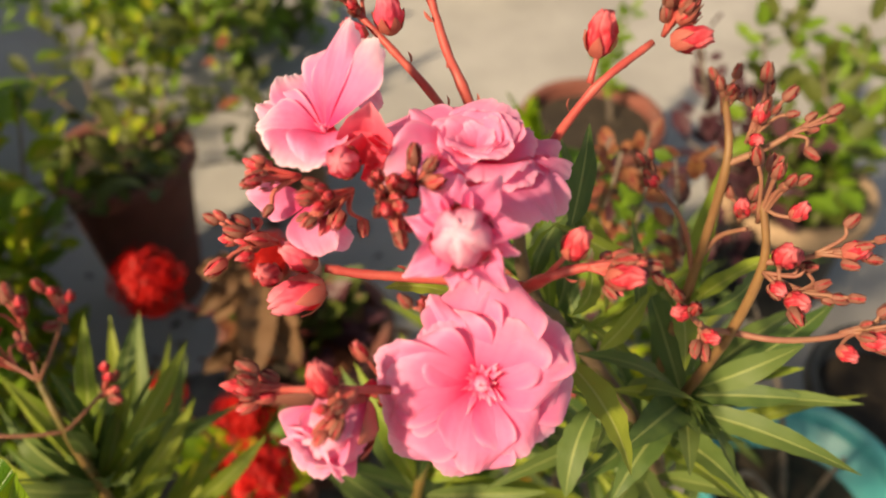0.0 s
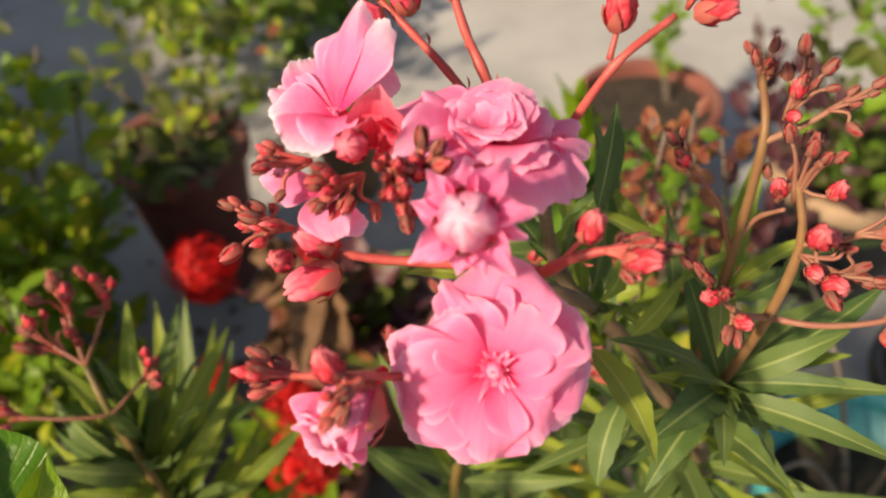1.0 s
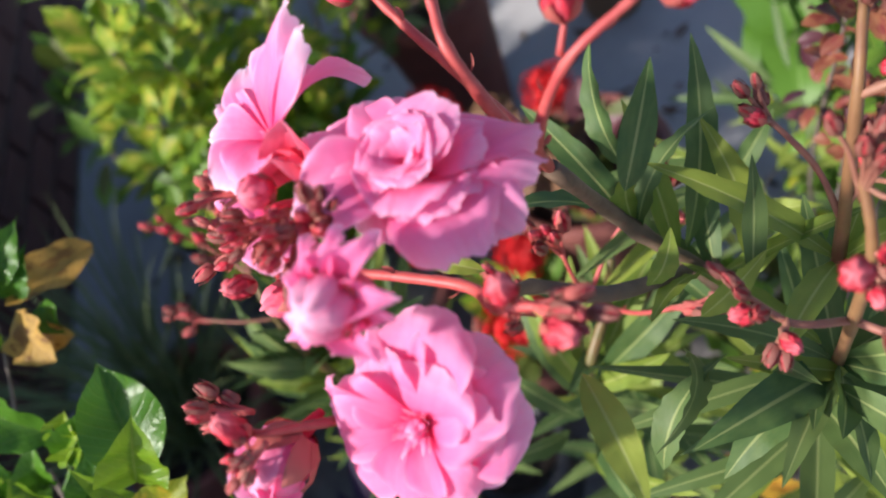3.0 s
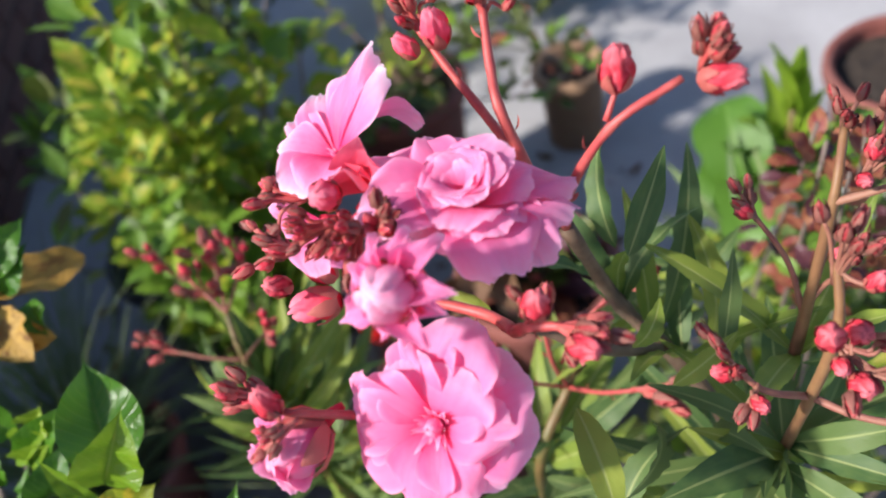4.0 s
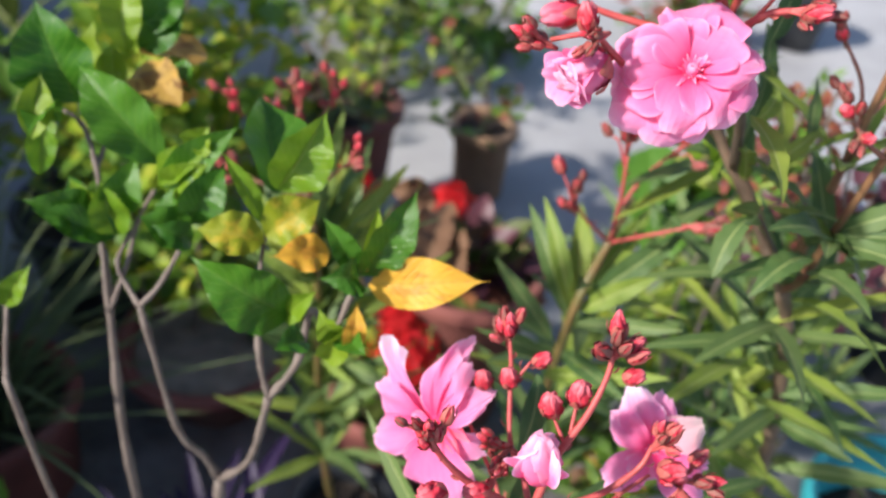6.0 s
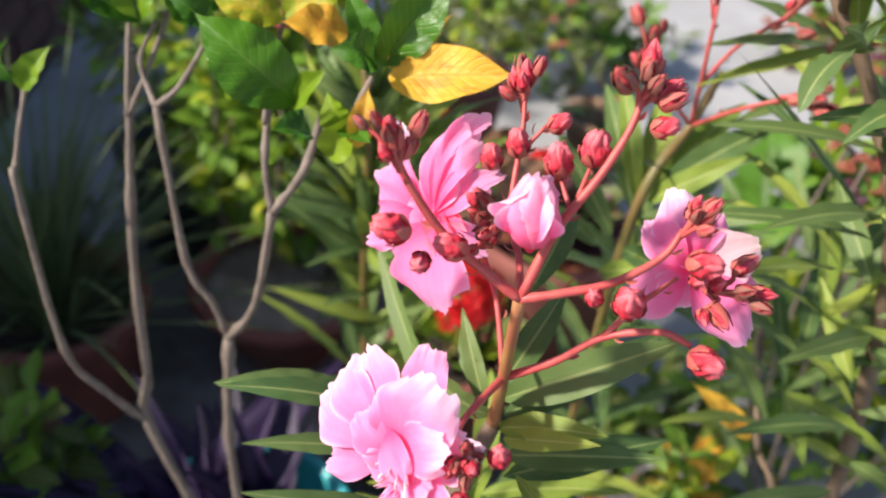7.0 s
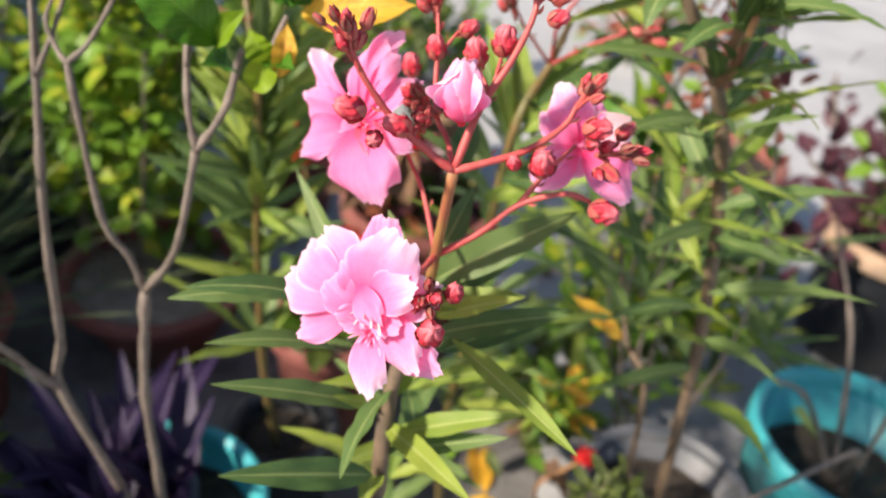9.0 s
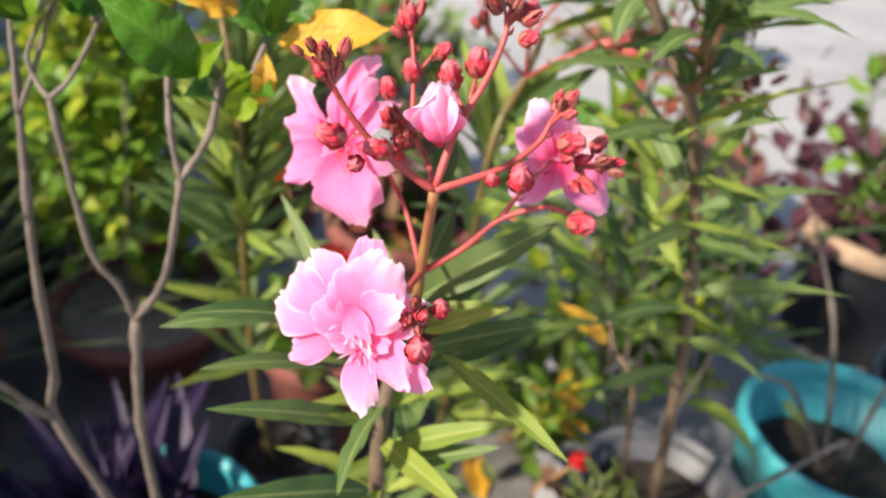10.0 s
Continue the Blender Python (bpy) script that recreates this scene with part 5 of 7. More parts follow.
front_branch([K1, Vector((-0.0355, -0.1436, 0.8058)), Vector((-0.0523, -0.1513, 0.8227)), Vector((-0.0648, -0.1561, 0.8408)), Vector((-0.0713, -0.1579, 0.8540))], 0.0021)
front_branch([K1, Vector((-0.0180, -0.1257, 0.8232)), Vector((-0.0086, -0.1136, 0.8449)), Vector((-0.0039, -0.1024, 0.8612)), Vector((-0.0034, -0.0947, 0.8739))], 0.002)
front_branch([K1, Vector((-0.0105, -0.1353, 0.8019)), Vector((0.0074, -0.1257, 0.8088)), Vector((0.0212, -0.1139, 0.8192)), Vector((0.0252, -0.1066, 0.8293))], 0.002)
front_branch([K2, Vector((-0.0089, -0.1193, 0.7531)), Vector((0.0077, -0.1162, 0.7730)), Vector((0.0292, -0.1120, 0.7831)), Vector((0.0421, -0.1123, 0.7821))], 0.002)
front_branch([Vector((0.0077, -0.1162, 0.7730)), Vector((0.0175, -0.1106, 0.7913)), Vector((0.0285, -0.1064, 0.8073))], 0.0015)
front_branch([K2, Vector((-0.0312, -0.1416, 0.7379)), Vector((-0.0323, -0.1606, 0.7404)), Vector((-0.0284, -0.1778, 0.7421))], 0.002)
front_branch([Vector((-0.0300, -0.1221, 0.7362)), Vector((-0.0433, -0.1046, 0.7571)), Vector((-0.0557, -0.0929, 0.7702)), Vector((-0.0713, -0.0809, 0.7856))], 0.0015)
front_branch([K1, Vector((-0.0315, -0.1232, 0.8035)), Vector((-0.0413, -0.1131, 0.8132)), Vector((-0.0493, -0.0894, 0.8388)), Vector((-0.0530, -0.0821, 0.8500))], 0.0016)
front_branch([Vector((-0.0157, -0.1208, 0.8315)), Vector((-0.0257, -0.1112, 0.8406))], 0.0011)
front_branch([Vector((-0.0139, -0.1189, 0.8361)), Vector((-0.0142, -0.1053, 0.8465))], 0.0011)
front_branch([Vector((-0.0476, -0.0967, 0.8321)), Vector((-0.0399, -0.0873, 0.8445))], 0.0012)

N1 = Vector((-0.0396, -0.1961, 0.7411))
near_bloom = petals_to(front, N1, (-0.35, -0.8, 0.42), (), 0.04, "large loose pink bloom with ruffled petals coloured sunlit pale", 0.3)
for k, (base, tip, width, pool) in enumerate((
    (Vector((-0.0389, -0.1797, 0.7590)), Vector((-0.0473, -0.1670, 0.7809)), 0.0205, P_CRIMP),
    (Vector((-0.0292, -0.1952, 0.7377)), Vector((-0.0042, -0.2100, 0.7349)), 0.0162, P_CRIMP),
    (Vector((-0.0506, -0.1900, 0.7388)), Vector((-0.0777, -0.1944, 0.7219)), 0.0166, P_CRIMP),
    (Vector((-0.0484, -0.1868, 0.7468)), Vector((-0.0812, -0.1660, 0.7639)), 0.0321, P_RUFFLE),
    (Vector((-0.0516, -0.1886, 0.7455)), Vector((-0.0904, -0.1744, 0.7446)), 0.0304, P_RUFFLE),
    (Vector((-0.0340, -0.1918, 0.7494)), Vector((-0.0122, -0.1957, 0.7693)), 0.0192, P_RUFFLE),
    (Vector((-0.0335, -0.1936, 0.7510)), Vector((-0.0135, -0.2143, 0.7374)), 0.0204, P_RUFFLE),
    (Vector((-0.0408, -0.1959, 0.7406)), Vector((-0.0316, -0.2165, 0.7181)), 0.0196, P_RUFFLE),
    (Vector((-0.0461, -0.1931, 0.7461)), Vector((-0.0671, -0.1893, 0.7519)), 0.0180, P_CRIMP),
    (Vector((-0.0428, -0.1948, 0.7455)), Vector((-0.0569, -0.1994, 0.7435)), 0.0132, P_CRIMP),
    (Vector((-0.0399, -0.1918, 0.7536)), Vector((-0.0323, -0.2089, 0.7458)), 0.0127, P_CRIMP),
    (Vector((-0.0479, -0.1892, 0.7520)), Vector((-0.0567, -0.1875, 0.7663)), 0.0151, P_CRIMP),
    (Vector((-0.0422, -0.1943, 0.7516)), Vector((-0.0384, -0.1890, 0.7878)), 0.0311, P_RUFFLE),
    (Vector((-0.0420, -0.1955, 0.7542)), Vector((-0.0237, -0.2023, 0.7748)), 0.0198, P_RUFFLE),
    (Vector((-0.0487, -0.1942, 0.7602)), Vector((-0.0329, -0.2092, 0.7540)), 0.0135, P_CRIMP),
    (Vector((-0.0397, -0.1971, 0.7484)), Vector((-0.0258, -0.2091, 0.7509)), 0.0121, P_CRIMP),
    (Vector((-0.0427, -0.1965, 0.7516)), Vector((-0.0449, -0.2088, 0.7493)), 0.0021, P_CREAM),
    (Vector((-0.0420, -0.1970, 0.7513)), Vector((-0.0404, -0.2102, 0.7551)), 0.0019, P_CREAM),
    (Vector((-0.0398, -0.1976, 0.7520)), Vector((-0.0311, -0.2138, 0.7514)), 0.0026, P_CREAM),
    (Vector((-0.0443, -0.1956, 0.7520)), Vector((-0.0473, -0.2059, 0.7529)), 0.0019, P_CREAM),
    (Vector((-0.0409, -0.1972, 0.7518)), Vector((-0.0356, -0.2130, 0.7537)), 0.0019, P_CREAM),
)):
    up = Vector((-0.35, -0.8, 0.42)) + Vector((0.25 * math.sin(k * 2.3), 0, 0.25 * math.cos(k * 1.7)))
    leaf(near_bloom, pool, base, tip, width, up, k * 5 + 2, "petal")
petals_to(front, Vector((-0.0839, -0.0956, 0.7866)), (-0.3, -0.85, 0.4), ((Vector((-0.0790, -0.0800, 0.8261)), 0.0237, P_CRIMP), (Vector((-0.0780, -0.0728, 0.8321)), 0.0084, P_CRIMP), (Vector((-0.0567, -0.0896, 0.8149)), 0.0160, P_CRIMP), (Vector((-0.1253, -0.0642, 0.8075)), 0.0144, P_LIGHT), (Vector((-0.1215, -0.0821, 0.7896)), 0.0238, P_CRIMP), (Vector((-0.1194, -0.0967, 0.7651)), 0.0224, P_CRIMP), (Vector((-0.0664, -0.1199, 0.7556)), 0.0346, P_CRIMP), (Vector((-0.0849, -0.1110, 0.7557)), 0.0216, P_CRIMP), (Vector((-0.0548, -0.1045, 0.7821)), 0.0178, P_CRIMP), (Vector((-0.0833, -0.0884, 0.8098)), 0.0209, P_LIGHT), (Vector((-0.0987, -0.0968, 0.7854)), 0.0153, P_LIGHT)), 0.035, "open pink bloom behind a twig of buds", 0.2)
# Rose slivers added to colour in the heart's red shade and backlight.
leaf(front, P_ROSE, Vector((-0.0880, -0.0882, 0.7917)), Vector((-0.0647, -0.1103, 0.7845)), 0.0094, (-0.3, -0.85, 0.4), 1, "petal", "deep rose folded petal")
leaf(front, P_ROSE, Vector((-0.0852, -0.0882, 0.7940)), Vector((-0.0615, -0.1070, 0.7940)), 0.0082, (-0.3, -0.85, 0.4), 1, "petal", "deep rose folded petal")
leaf(front, P_ROSE, Vector((-0.0877, -0.0889, 0.7905)), Vector((-0.0743, -0.1104, 0.7771)), 0.0078, (-0.3, -0.85, 0.4), 1, "petal", "deep rose folded petal")
bud(front, Vector((-0.0234, -0.1387, 0.8237)), (-0.1, 0.1, 1), 0.0275, 4, 2, fat=1.1, cup=False)
bloom(front, Vector((-0.0230, -0.1397, 0.8239)), (-0.1, 0.1, 1), 0.0225, ((3, 0.95, 87, 0.06),), 10, 34, 0, P_LIGHT_CUP, back=0.15, label="furled pink bloom half open")
petals_to(front, Vector((0.0303, -0.0770, 0.7929)), (0.1, -0.75, 0.55), ((Vector((0.0129, -0.0631, 0.8184)), 0.0226, P_LIGHT), (Vector((0.0061, -0.0727, 0.8048)), 0.0171, P_CRIMP), (Vector((0.0508, -0.0639, 0.8087)), 0.0238, P_CREAM), (Vector((0.0612, -0.0875, 0.7746)), 0.0238, P_CRIMP), (Vector((0.0604, -0.0748, 0.7870)), 0.0198, P_CRIMP), (Vector((0.0107, -0.0941, 0.7747)), 0.0212, P_CRIMP), (Vector((0.0237, -0.0909, 0.7801)), 0.0168, P_LIGHT), (Vector((0.0285, -0.0569, 0.8155)), 0.0171, P_CRIMP)), 0.03, "pink bloom with one faded cream petal", 0.2)
for foot, ahead, n, size, spread, seed in (
    (Vector((-0.0713, -0.1579, 0.8540)), (-0.3, 0, 1), 9, 0.0095, 0.011, 61), (Vector((-0.0031, -0.0959, 0.8723)), (0.2, 0, 1), 5, 0.012, 0.011, 62), (Vector((0.0271, -0.1078, 0.8319)), (0.4, 0, 1), 6, 0.0105, 0.011, 63),
    (Vector((0.0456, -0.1010, 0.8043)), (1, -0.1, 0.4), 6, 0.0115, 0.013, 64), (Vector((-0.0413, -0.1187, 0.8147)), (-0.2, -0.5, 0.5), 8, 0.0085, 0.013, 65), (Vector((-0.0180, -0.1916, 0.7614)), (0.3, -0.5, 0.2), 8, 0.009, 0.012, 66),
    (Vector((-0.0530, -0.0821, 0.8500)), (0, 0.1, 1), 5, 0.011, 0.01, 67), (Vector((-0.0426, -0.1301, 0.8097)), (0, -0.4, 0.4), 3, 0.008, 0.01, 68),
):
    bud_cluster(front, foot, ahead, n + 3, size * 1.1, spread * 0.95, seed)

def front_bud(x, d, ahead, size):
    bud(front, x, ahead, size * 0.92, int(size * 99999), fat=1.2)


front_bud(Vector((-0.0616, -0.1644, 0.8286)), 0, (-0.6, -0.5, 0.3), 0.0155)
front_bud(Vector((-0.0438, -0.1509, 0.8183)), 0, (-0.8, -0.4, 0.4), 0.014)
front_bud(Vector((-0.0568, -0.1592, 0.8153)), 0, (0.1, -0.6, 0.2), 0.0105)
front_bud(Vector((0.0037, -0.1299, 0.8006)), 0, (-0.1, -0.4, 0.8), 0.0095)
front_bud(Vector((0.0165, -0.1279, 0.8009)), 0, (0, -0.5, 0.8), 0.0165)
front_bud(Vector((0.0433, -0.1147, 0.7801)), 0, (0.8, -0.3, 0.1), 0.016)
front_bud(Vector((0.0311, -0.1100, 0.8183)), 0, (0.9, -0.1, 0.3), 0.0145)
front_bud(Vector((-0.0250, -0.1123, 0.8389)), 0, (-0.05, 0, 1), 0.015)
front_bud(Vector((-0.0144, -0.1068, 0.8447)), 0, (0.05, 0, 1), 0.0155)
front_bud(Vector((-0.0482, -0.0950, 0.8312)), 0, (-0.05, 0, 1), 0.013)
front_bud(Vector((-0.0385, -0.0873, 0.8437)), 0, (0.7, 0, 0.6), 0.011)
front_bud(Vector((0.0037, -0.1005, 0.8627)), 0, (0.9, 0, 0.4), 0.011)
front_bud(Vector((-0.0622, -0.0862, 0.8161)), 0, (0, -0.1, 1), 0.013)
front_bud(Vector((-0.0063, -0.1874, 0.7600)), 0, (0, -0.2, 1), 0.0115)
front_bud(Vector((-0.0109, -0.2081, 0.7538)), 0, (0.1, -0.5, 0.6), 0.0155)
front_bud(Vector((0.0347, -0.1078, 0.8106)), 0, (0.3, -0.5, 0.3), 0.009)


def front_leaf(base, tip, width, new_leaf, up):
    leaf(front, B_OLE_NEW if new_leaf else B_OLE, base, tip, width, up, int(abs(tip[0]) * 997))


front_leaf(Vector((-0.0789, -0.1292, 0.6880)), Vector((-0.1448, -0.1810, 0.7192)), 0.018, 0, (0, -0.5, 1))
front_leaf(Vector((-0.0779, -0.1274, 0.6549)), Vector((-0.1349, -0.1795, 0.6835)), 0.015, 0, (0, -0.5, 1))
front_leaf(Vector((-0.0507, -0.1398, 0.6302)), Vector((-0.1231, -0.1966, 0.6736)), 0.018, 0, (0, -0.5, 1))
front_leaf(Vector((-0.0428, -0.1543, 0.5897)), Vector((-0.1114, -0.2145, 0.6274)), 0.024, 0, (0, -0.6, 0.8))
front_leaf(Vector((-0.0413, -0.1389, 0.6467)), Vector((-0.0470, -0.2051, 0.6417)), 0.02, 0, (-0.5, -0.6, 0.6))
front_leaf(Vector((-0.0114, -0.1371, 0.6943)), Vector((0.0655, -0.1891, 0.6881)), 0.0165, 1, (0.5, -0.5, 0.7))
front_leaf(Vector((-0.0258, -0.1177, 0.6905)), Vector((0.0213, -0.1317, 0.7288)), 0.014, 1, (0, -0.6, 0.8))
front_leaf(Vector((-0.0248, -0.1152, 0.6762)), Vector((0.0467, -0.0979, 0.6999)), 0.02, 0, (0, -0.6, 0.8))
front_leaf(Vector((-0.0335, -0.1085, 0.7056)), Vector((0.0378, -0.0746, 0.7532)), 0.026, 0, (0.1, -0.7, 0.6))
front_leaf(Vector((-0.0436, -0.1365, 0.6154)), Vector((0.0211, -0.1941, 0.6397)), 0.018, 1, (0.3, -0.6, 0.7))
front_leaf(Vector((-0.0387, -0.1392, 0.6103)), Vector((0.0365, -0.1413, 0.6582)), 0.018, 1, (0, -0.5, 1))
front_leaf(Vector((-0.0411, -0.1388, 0.5938)), Vector((0.0304, -0.1431, 0.6395)), 0.017, 0, (0, -0.5, 1))
front_leaf(Vector((-0.0350, -0.1051, 0.7108)), Vector((-0.0260, -0.0477, 0.7377)), 0.02, 0, (0.2, -0.9, 0.3))
front_leaf(Vector((-0.0396, -0.1101, 0.7049)), Vector((-0.0685, -0.0778, 0.7233)), 0.013, 0, (-0.2, -0.9, 0.3))
front_leaf(Vector((-0.0461, -0.1151, 0.6466)), Vector((-0.1410, -0.0453, 0.7181)), 0.02, 0, (-0.3, -0.8, 0.4))
front_leaf(Vector((-0.0445, -0.1267, 0.6296)), Vector((-0.0258, -0.1253, 0.6797)), 0.016, 1, (0.1, -0.9, 0.4))
front_leaf(Vector((-0.0435, -0.1386, 0.5771)), Vector((-0.0410, -0.1791, 0.5890)), 0.018, 1, (0, -0.8, 0.5))
front_leaf(Vector((-0.0461, -0.1311, 0.6237)), Vector((-0.0677, -0.1628, 0.6546)), 0.012, 1, (-0.2, -0.6, 0.6))
front_leaf(Vector((-0.0343, -0.1140, 0.6979)), Vector((-0.0842, -0.1123, 0.7283)), 0.02, 0, (-0.2, -0.9, 0.3))
front_leaf(Vector((-0.0376, -0.1139, 0.6998)), Vector((-0.0671, -0.0872, 0.7330)), 0.013, 0, (0.3, -0.9, 0.3))
front_leaf(Vector((-0.0296, -0.1114, 0.6983)), Vector((0.0252, -0.0398, 0.7227)), 0.024, 0, (0.1, -0.7, 0.6))
front_leaf(Vector((-0.0301, -0.1154, 0.6938)), Vector((0.0214, -0.1141, 0.7170)), 0.018, 1, (0, -0.5, 1))
front_leaf(Vector((-0.0215, -0.1197, 0.6665)), Vector((0.0459, -0.0650, 0.6795)), 0.024, 0, (0, -0.5, 1))
front_leaf(Vector((-0.1144, -0.1147, 0.6746)), Vector((-0.1692, -0.1573, 0.6865)), 0.018, 0, (0, -0.6, 0.8))
front_leaf(Vector((-0.0377, -0.0758, 0.7474)), Vector((-0.0392, -0.0205, 0.7663)), 0.02, 0, (0.2, -0.9, 0.3))

for i, z in enumerate((0.3, 0.38, 0.45, 0.52, 0.6)):
    k = z / 0.7
    whorl(front, front_base.lerp(KB, k), (0.0, 0, 1), 4, 0.09, 0.018, 20, 51 * i, i + 70)

# ---- the oleander beside it, with pale bud heads ----
left_base = Vector((-0.268, 0.215, 0.13))
side = thing("oleander", left_base, "slim oleander with small dusty red buds", "shrub", "oleanders")
LN, LB = Vector((-0.262, 0.139, 0.732)), Vector((-0.2493, 0.1274, 0.6783))
tube("stem", [left_base, (-0.27, 0.18, 0.3), (-0.262, 0.15, 0.5), LB, LN, Vector((-0.2779, 0.1602, 0.7590))], 0.0055, 0.0024, M_STEM_GREEN, side, 8, 6, 0.12)
for pts in ([LN, Vector((-0.2378, 0.1355, 0.7622)), Vector((-0.2237, 0.1394, 0.7778))], [Vector((-0.2779, 0.1602, 0.7590)), Vector((-0.2598, 0.1699, 0.7906)), Vector((-0.2523, 0.1778, 0.8089))], [Vector((-0.2779, 0.1602, 0.7590)), Vector((-0.2837, 0.1738, 0.7803)), Vector((-0.2838, 0.1820, 0.7988))], [LN, Vector((-0.2841, 0.1294, 0.7415)), Vector((-0.3149, 0.1243, 0.7506))], [Vector((-0.2779, 0.1602, 0.7590)), Vector((-0.3003, 0.1692, 0.7683))]):
    tube("branch", pts, 0.0016, 0.0011, M_STEM_DUSTY, side, 7, 5)
for foot, ahead, n, size, spread, seed in (
    (Vector((-0.2237, 0.1394, 0.7778)), (0.4, 0, 0.8), 5, 0.013, 0.016, 81), (Vector((-0.2523, 0.1766, 0.8076)), (0.1, 0, 1), 6, 0.012, 0.016, 82), (Vector((-0.2838, 0.1794, 0.7962)), (0, 0, 1), 7, 0.013, 0.02, 83), (Vector((-0.3022, 0.1692, 0.7683)), (-0.5, 0, 0.7), 6, 0.014, 0.022, 84),
    (Vector((-0.3149, 0.1255, 0.7519)), (-0.8, 0, 0.5), 6, 0.013, 0.018, 85), (Vector((-0.2768, 0.1655, 0.7789)), (0.1, -0.3, 1), 4, 0.012, 0.014, 86), (Vector((-0.3425, 0.1829, 0.7768)), (-0.3, 0, 1), 5, 0.012, 0.018, 87),
):
    bud_cluster(side, foot, ahead, n, size, spread, seed, closed=0.5)

def side_leaf(base, tip, width, new_leaf, up):
    leaf(side, B_OLE_NEW if new_leaf else B_OLE, base, tip, width, up, int(abs(tip[0]) * 997))


side_leaf(Vector((-0.2550, 0.1420, 0.5850)), Vector((-0.3362, 0.1608, 0.6567)), 0.014, 0, (-0.2, -0.9, 0.4))
side_leaf(Vector((-0.2550, 0.1420, 0.5850)), Vector((-0.3263, 0.1283, 0.6434)), 0.013, 0, (-0.2, -0.9, 0.4))
side_leaf(Vector((-0.2550, 0.1420, 0.5850)), Vector((-0.3402, 0.1877, 0.6776)), 0.013, 1, (-0.2, -0.9, 0.4))
side_leaf(Vector((-0.2550, 0.1420, 0.5850)), Vector((-0.2876, 0.1581, 0.6700)), 0.015, 1, (-0.2, -0.9, 0.4))
side_leaf(Vector((-0.2550, 0.1420, 0.5850)), Vector((-0.2968, 0.2182, 0.6690)), 0.015, 1, (-0.2, -0.9, 0.4))
side_leaf(Vector((-0.2550, 0.1420, 0.5850)), Vector((-0.2722, 0.2584, 0.7149)), 0.023, 1, (0.3, -0.9, 0.4))
side_leaf(Vector((-0.2550, 0.1420, 0.5850)), Vector((-0.2315, 0.2623, 0.6880)), 0.016, 1, (0.3, -0.9, 0.4))
side_leaf(Vector((-0.2550, 0.1420, 0.5850)), Vector((-0.2542, 0.1894, 0.6660)), 0.016, 0, (0.3, -0.9, 0.4))
side_leaf(Vector((-0.2550, 0.1420, 0.5850)), Vector((-0.3352, 0.0822, 0.6183)), 0.018, 0, (-0.2, -0.9, 0.4))
side_leaf(Vector((-0.2550, 0.1420, 0.5850)), Vector((-0.3205, 0.1062, 0.6284)), 0.014, 0, (-0.2, -0.9, 0.4))
side_leaf(Vector((-0.2550, 0.1420, 0.5850)), Vector((-0.3155, 0.1767, 0.6364)), 0.014, 0, (-0.2, -0.9, 0.4))
side_leaf(Vector((-0.2550, 0.1420, 0.5850)), Vector((-0.2700, 0.1968, 0.6645)), 0.013, 1, (0.3, -0.9, 0.4))
side_leaf(Vector((-0.2580, 0.1460, 0.5450)), Vector((-0.1455, 0.1099, 0.5592)), 0.023, 0, (0.3, -0.9, 0.4))
side_leaf(Vector((-0.2580, 0.1460, 0.5450)), Vector((-0.2030, 0.1042, 0.5552)), 0.014, 1, (0.3, -0.9, 0.4))
side_leaf(Vector((-0.2580, 0.1460, 0.5450)), Vector((-0.2781, 0.0747, 0.5595)), 0.013, 0, (-0.2, -0.9, 0.4))
side_leaf(Vector((-0.2580, 0.1460, 0.5450)), Vector((-0.2022, 0.1765, 0.5845)), 0.014, 0, (0.3, -0.9, 0.4))
side_leaf(Vector((-0.2580, 0.1460, 0.5450)), Vector((-0.2959, 0.0984, 0.5984)), 0.016, 0, (-0.2, -0.9, 0.4))
side_leaf(LB, Vector((-0.2378, 0.2317, 0.7424)), 0.022, 0, (0.2, -0.9, 0.4))
side_leaf(LB, Vector((-0.1978, 0.2157, 0.7345)), 0.022, 1, (0.3, -0.9, 0.4))
side_leaf(Vector((-0.2393, 0.1248, 0.6648)), Vector((-0.1904, 0.1827, 0.7104)), 0.018, 1, (0.4, -0.8, 0.4))
side_leaf(Vector((-0.1965, 0.1271, 0.6528)), Vector((-0.1388, 0.1638, 0.6908)), 0.018, 1, (0.3, -0.7, 0.5))
side_leaf(LB, Vector((-0.3093, 0.1544, 0.7386)), 0.026, 0, (0, -0.8, 0.5))
side_leaf(LB, Vector((-0.2951, 0.1248, 0.7368)), 0.022, 0, (0, -0.7, 0.6))
side_leaf(LB, Vector((-0.2391, 0.1864, 0.7142)), 0.018, 1, (0.2, -0.9, 0.3))
side_leaf(LB, Vector((-0.3006, 0.1018, 0.7274)), 0.022, 0, (0, -0.6, 0.8))
side_leaf(Vector((-0.2493, 0.1271, 0.6528)), Vector((-0.2928, 0.1123, 0.7094)), 0.02, 1, (0, -0.6, 0.8))
side_leaf(Vector((-0.2504, 0.1300, 0.6620)), Vector((-0.3109, 0.1310, 0.7285)), 0.022, 1, (-0.2, -0.8, 0.5))
side_leaf(Vector((-0.2496, 0.1235, 0.6553)), Vector((-0.2985, 0.1037, 0.6970)), 0.02, 1, (-0.1, -0.7, 0.6))
side_leaf(Vector((-0.2064, 0.1265, 0.6281)), Vector((-0.1542, 0.1706, 0.6673)), 0.016, 1, (0.2, -0.8, 0.5))
side_leaf(Vector((-0.2305, 0.1306, 0.6409)), Vector((-0.1989, 0.2019, 0.6854)), 0.016, 1, (0.2, -0.9, 0.4))
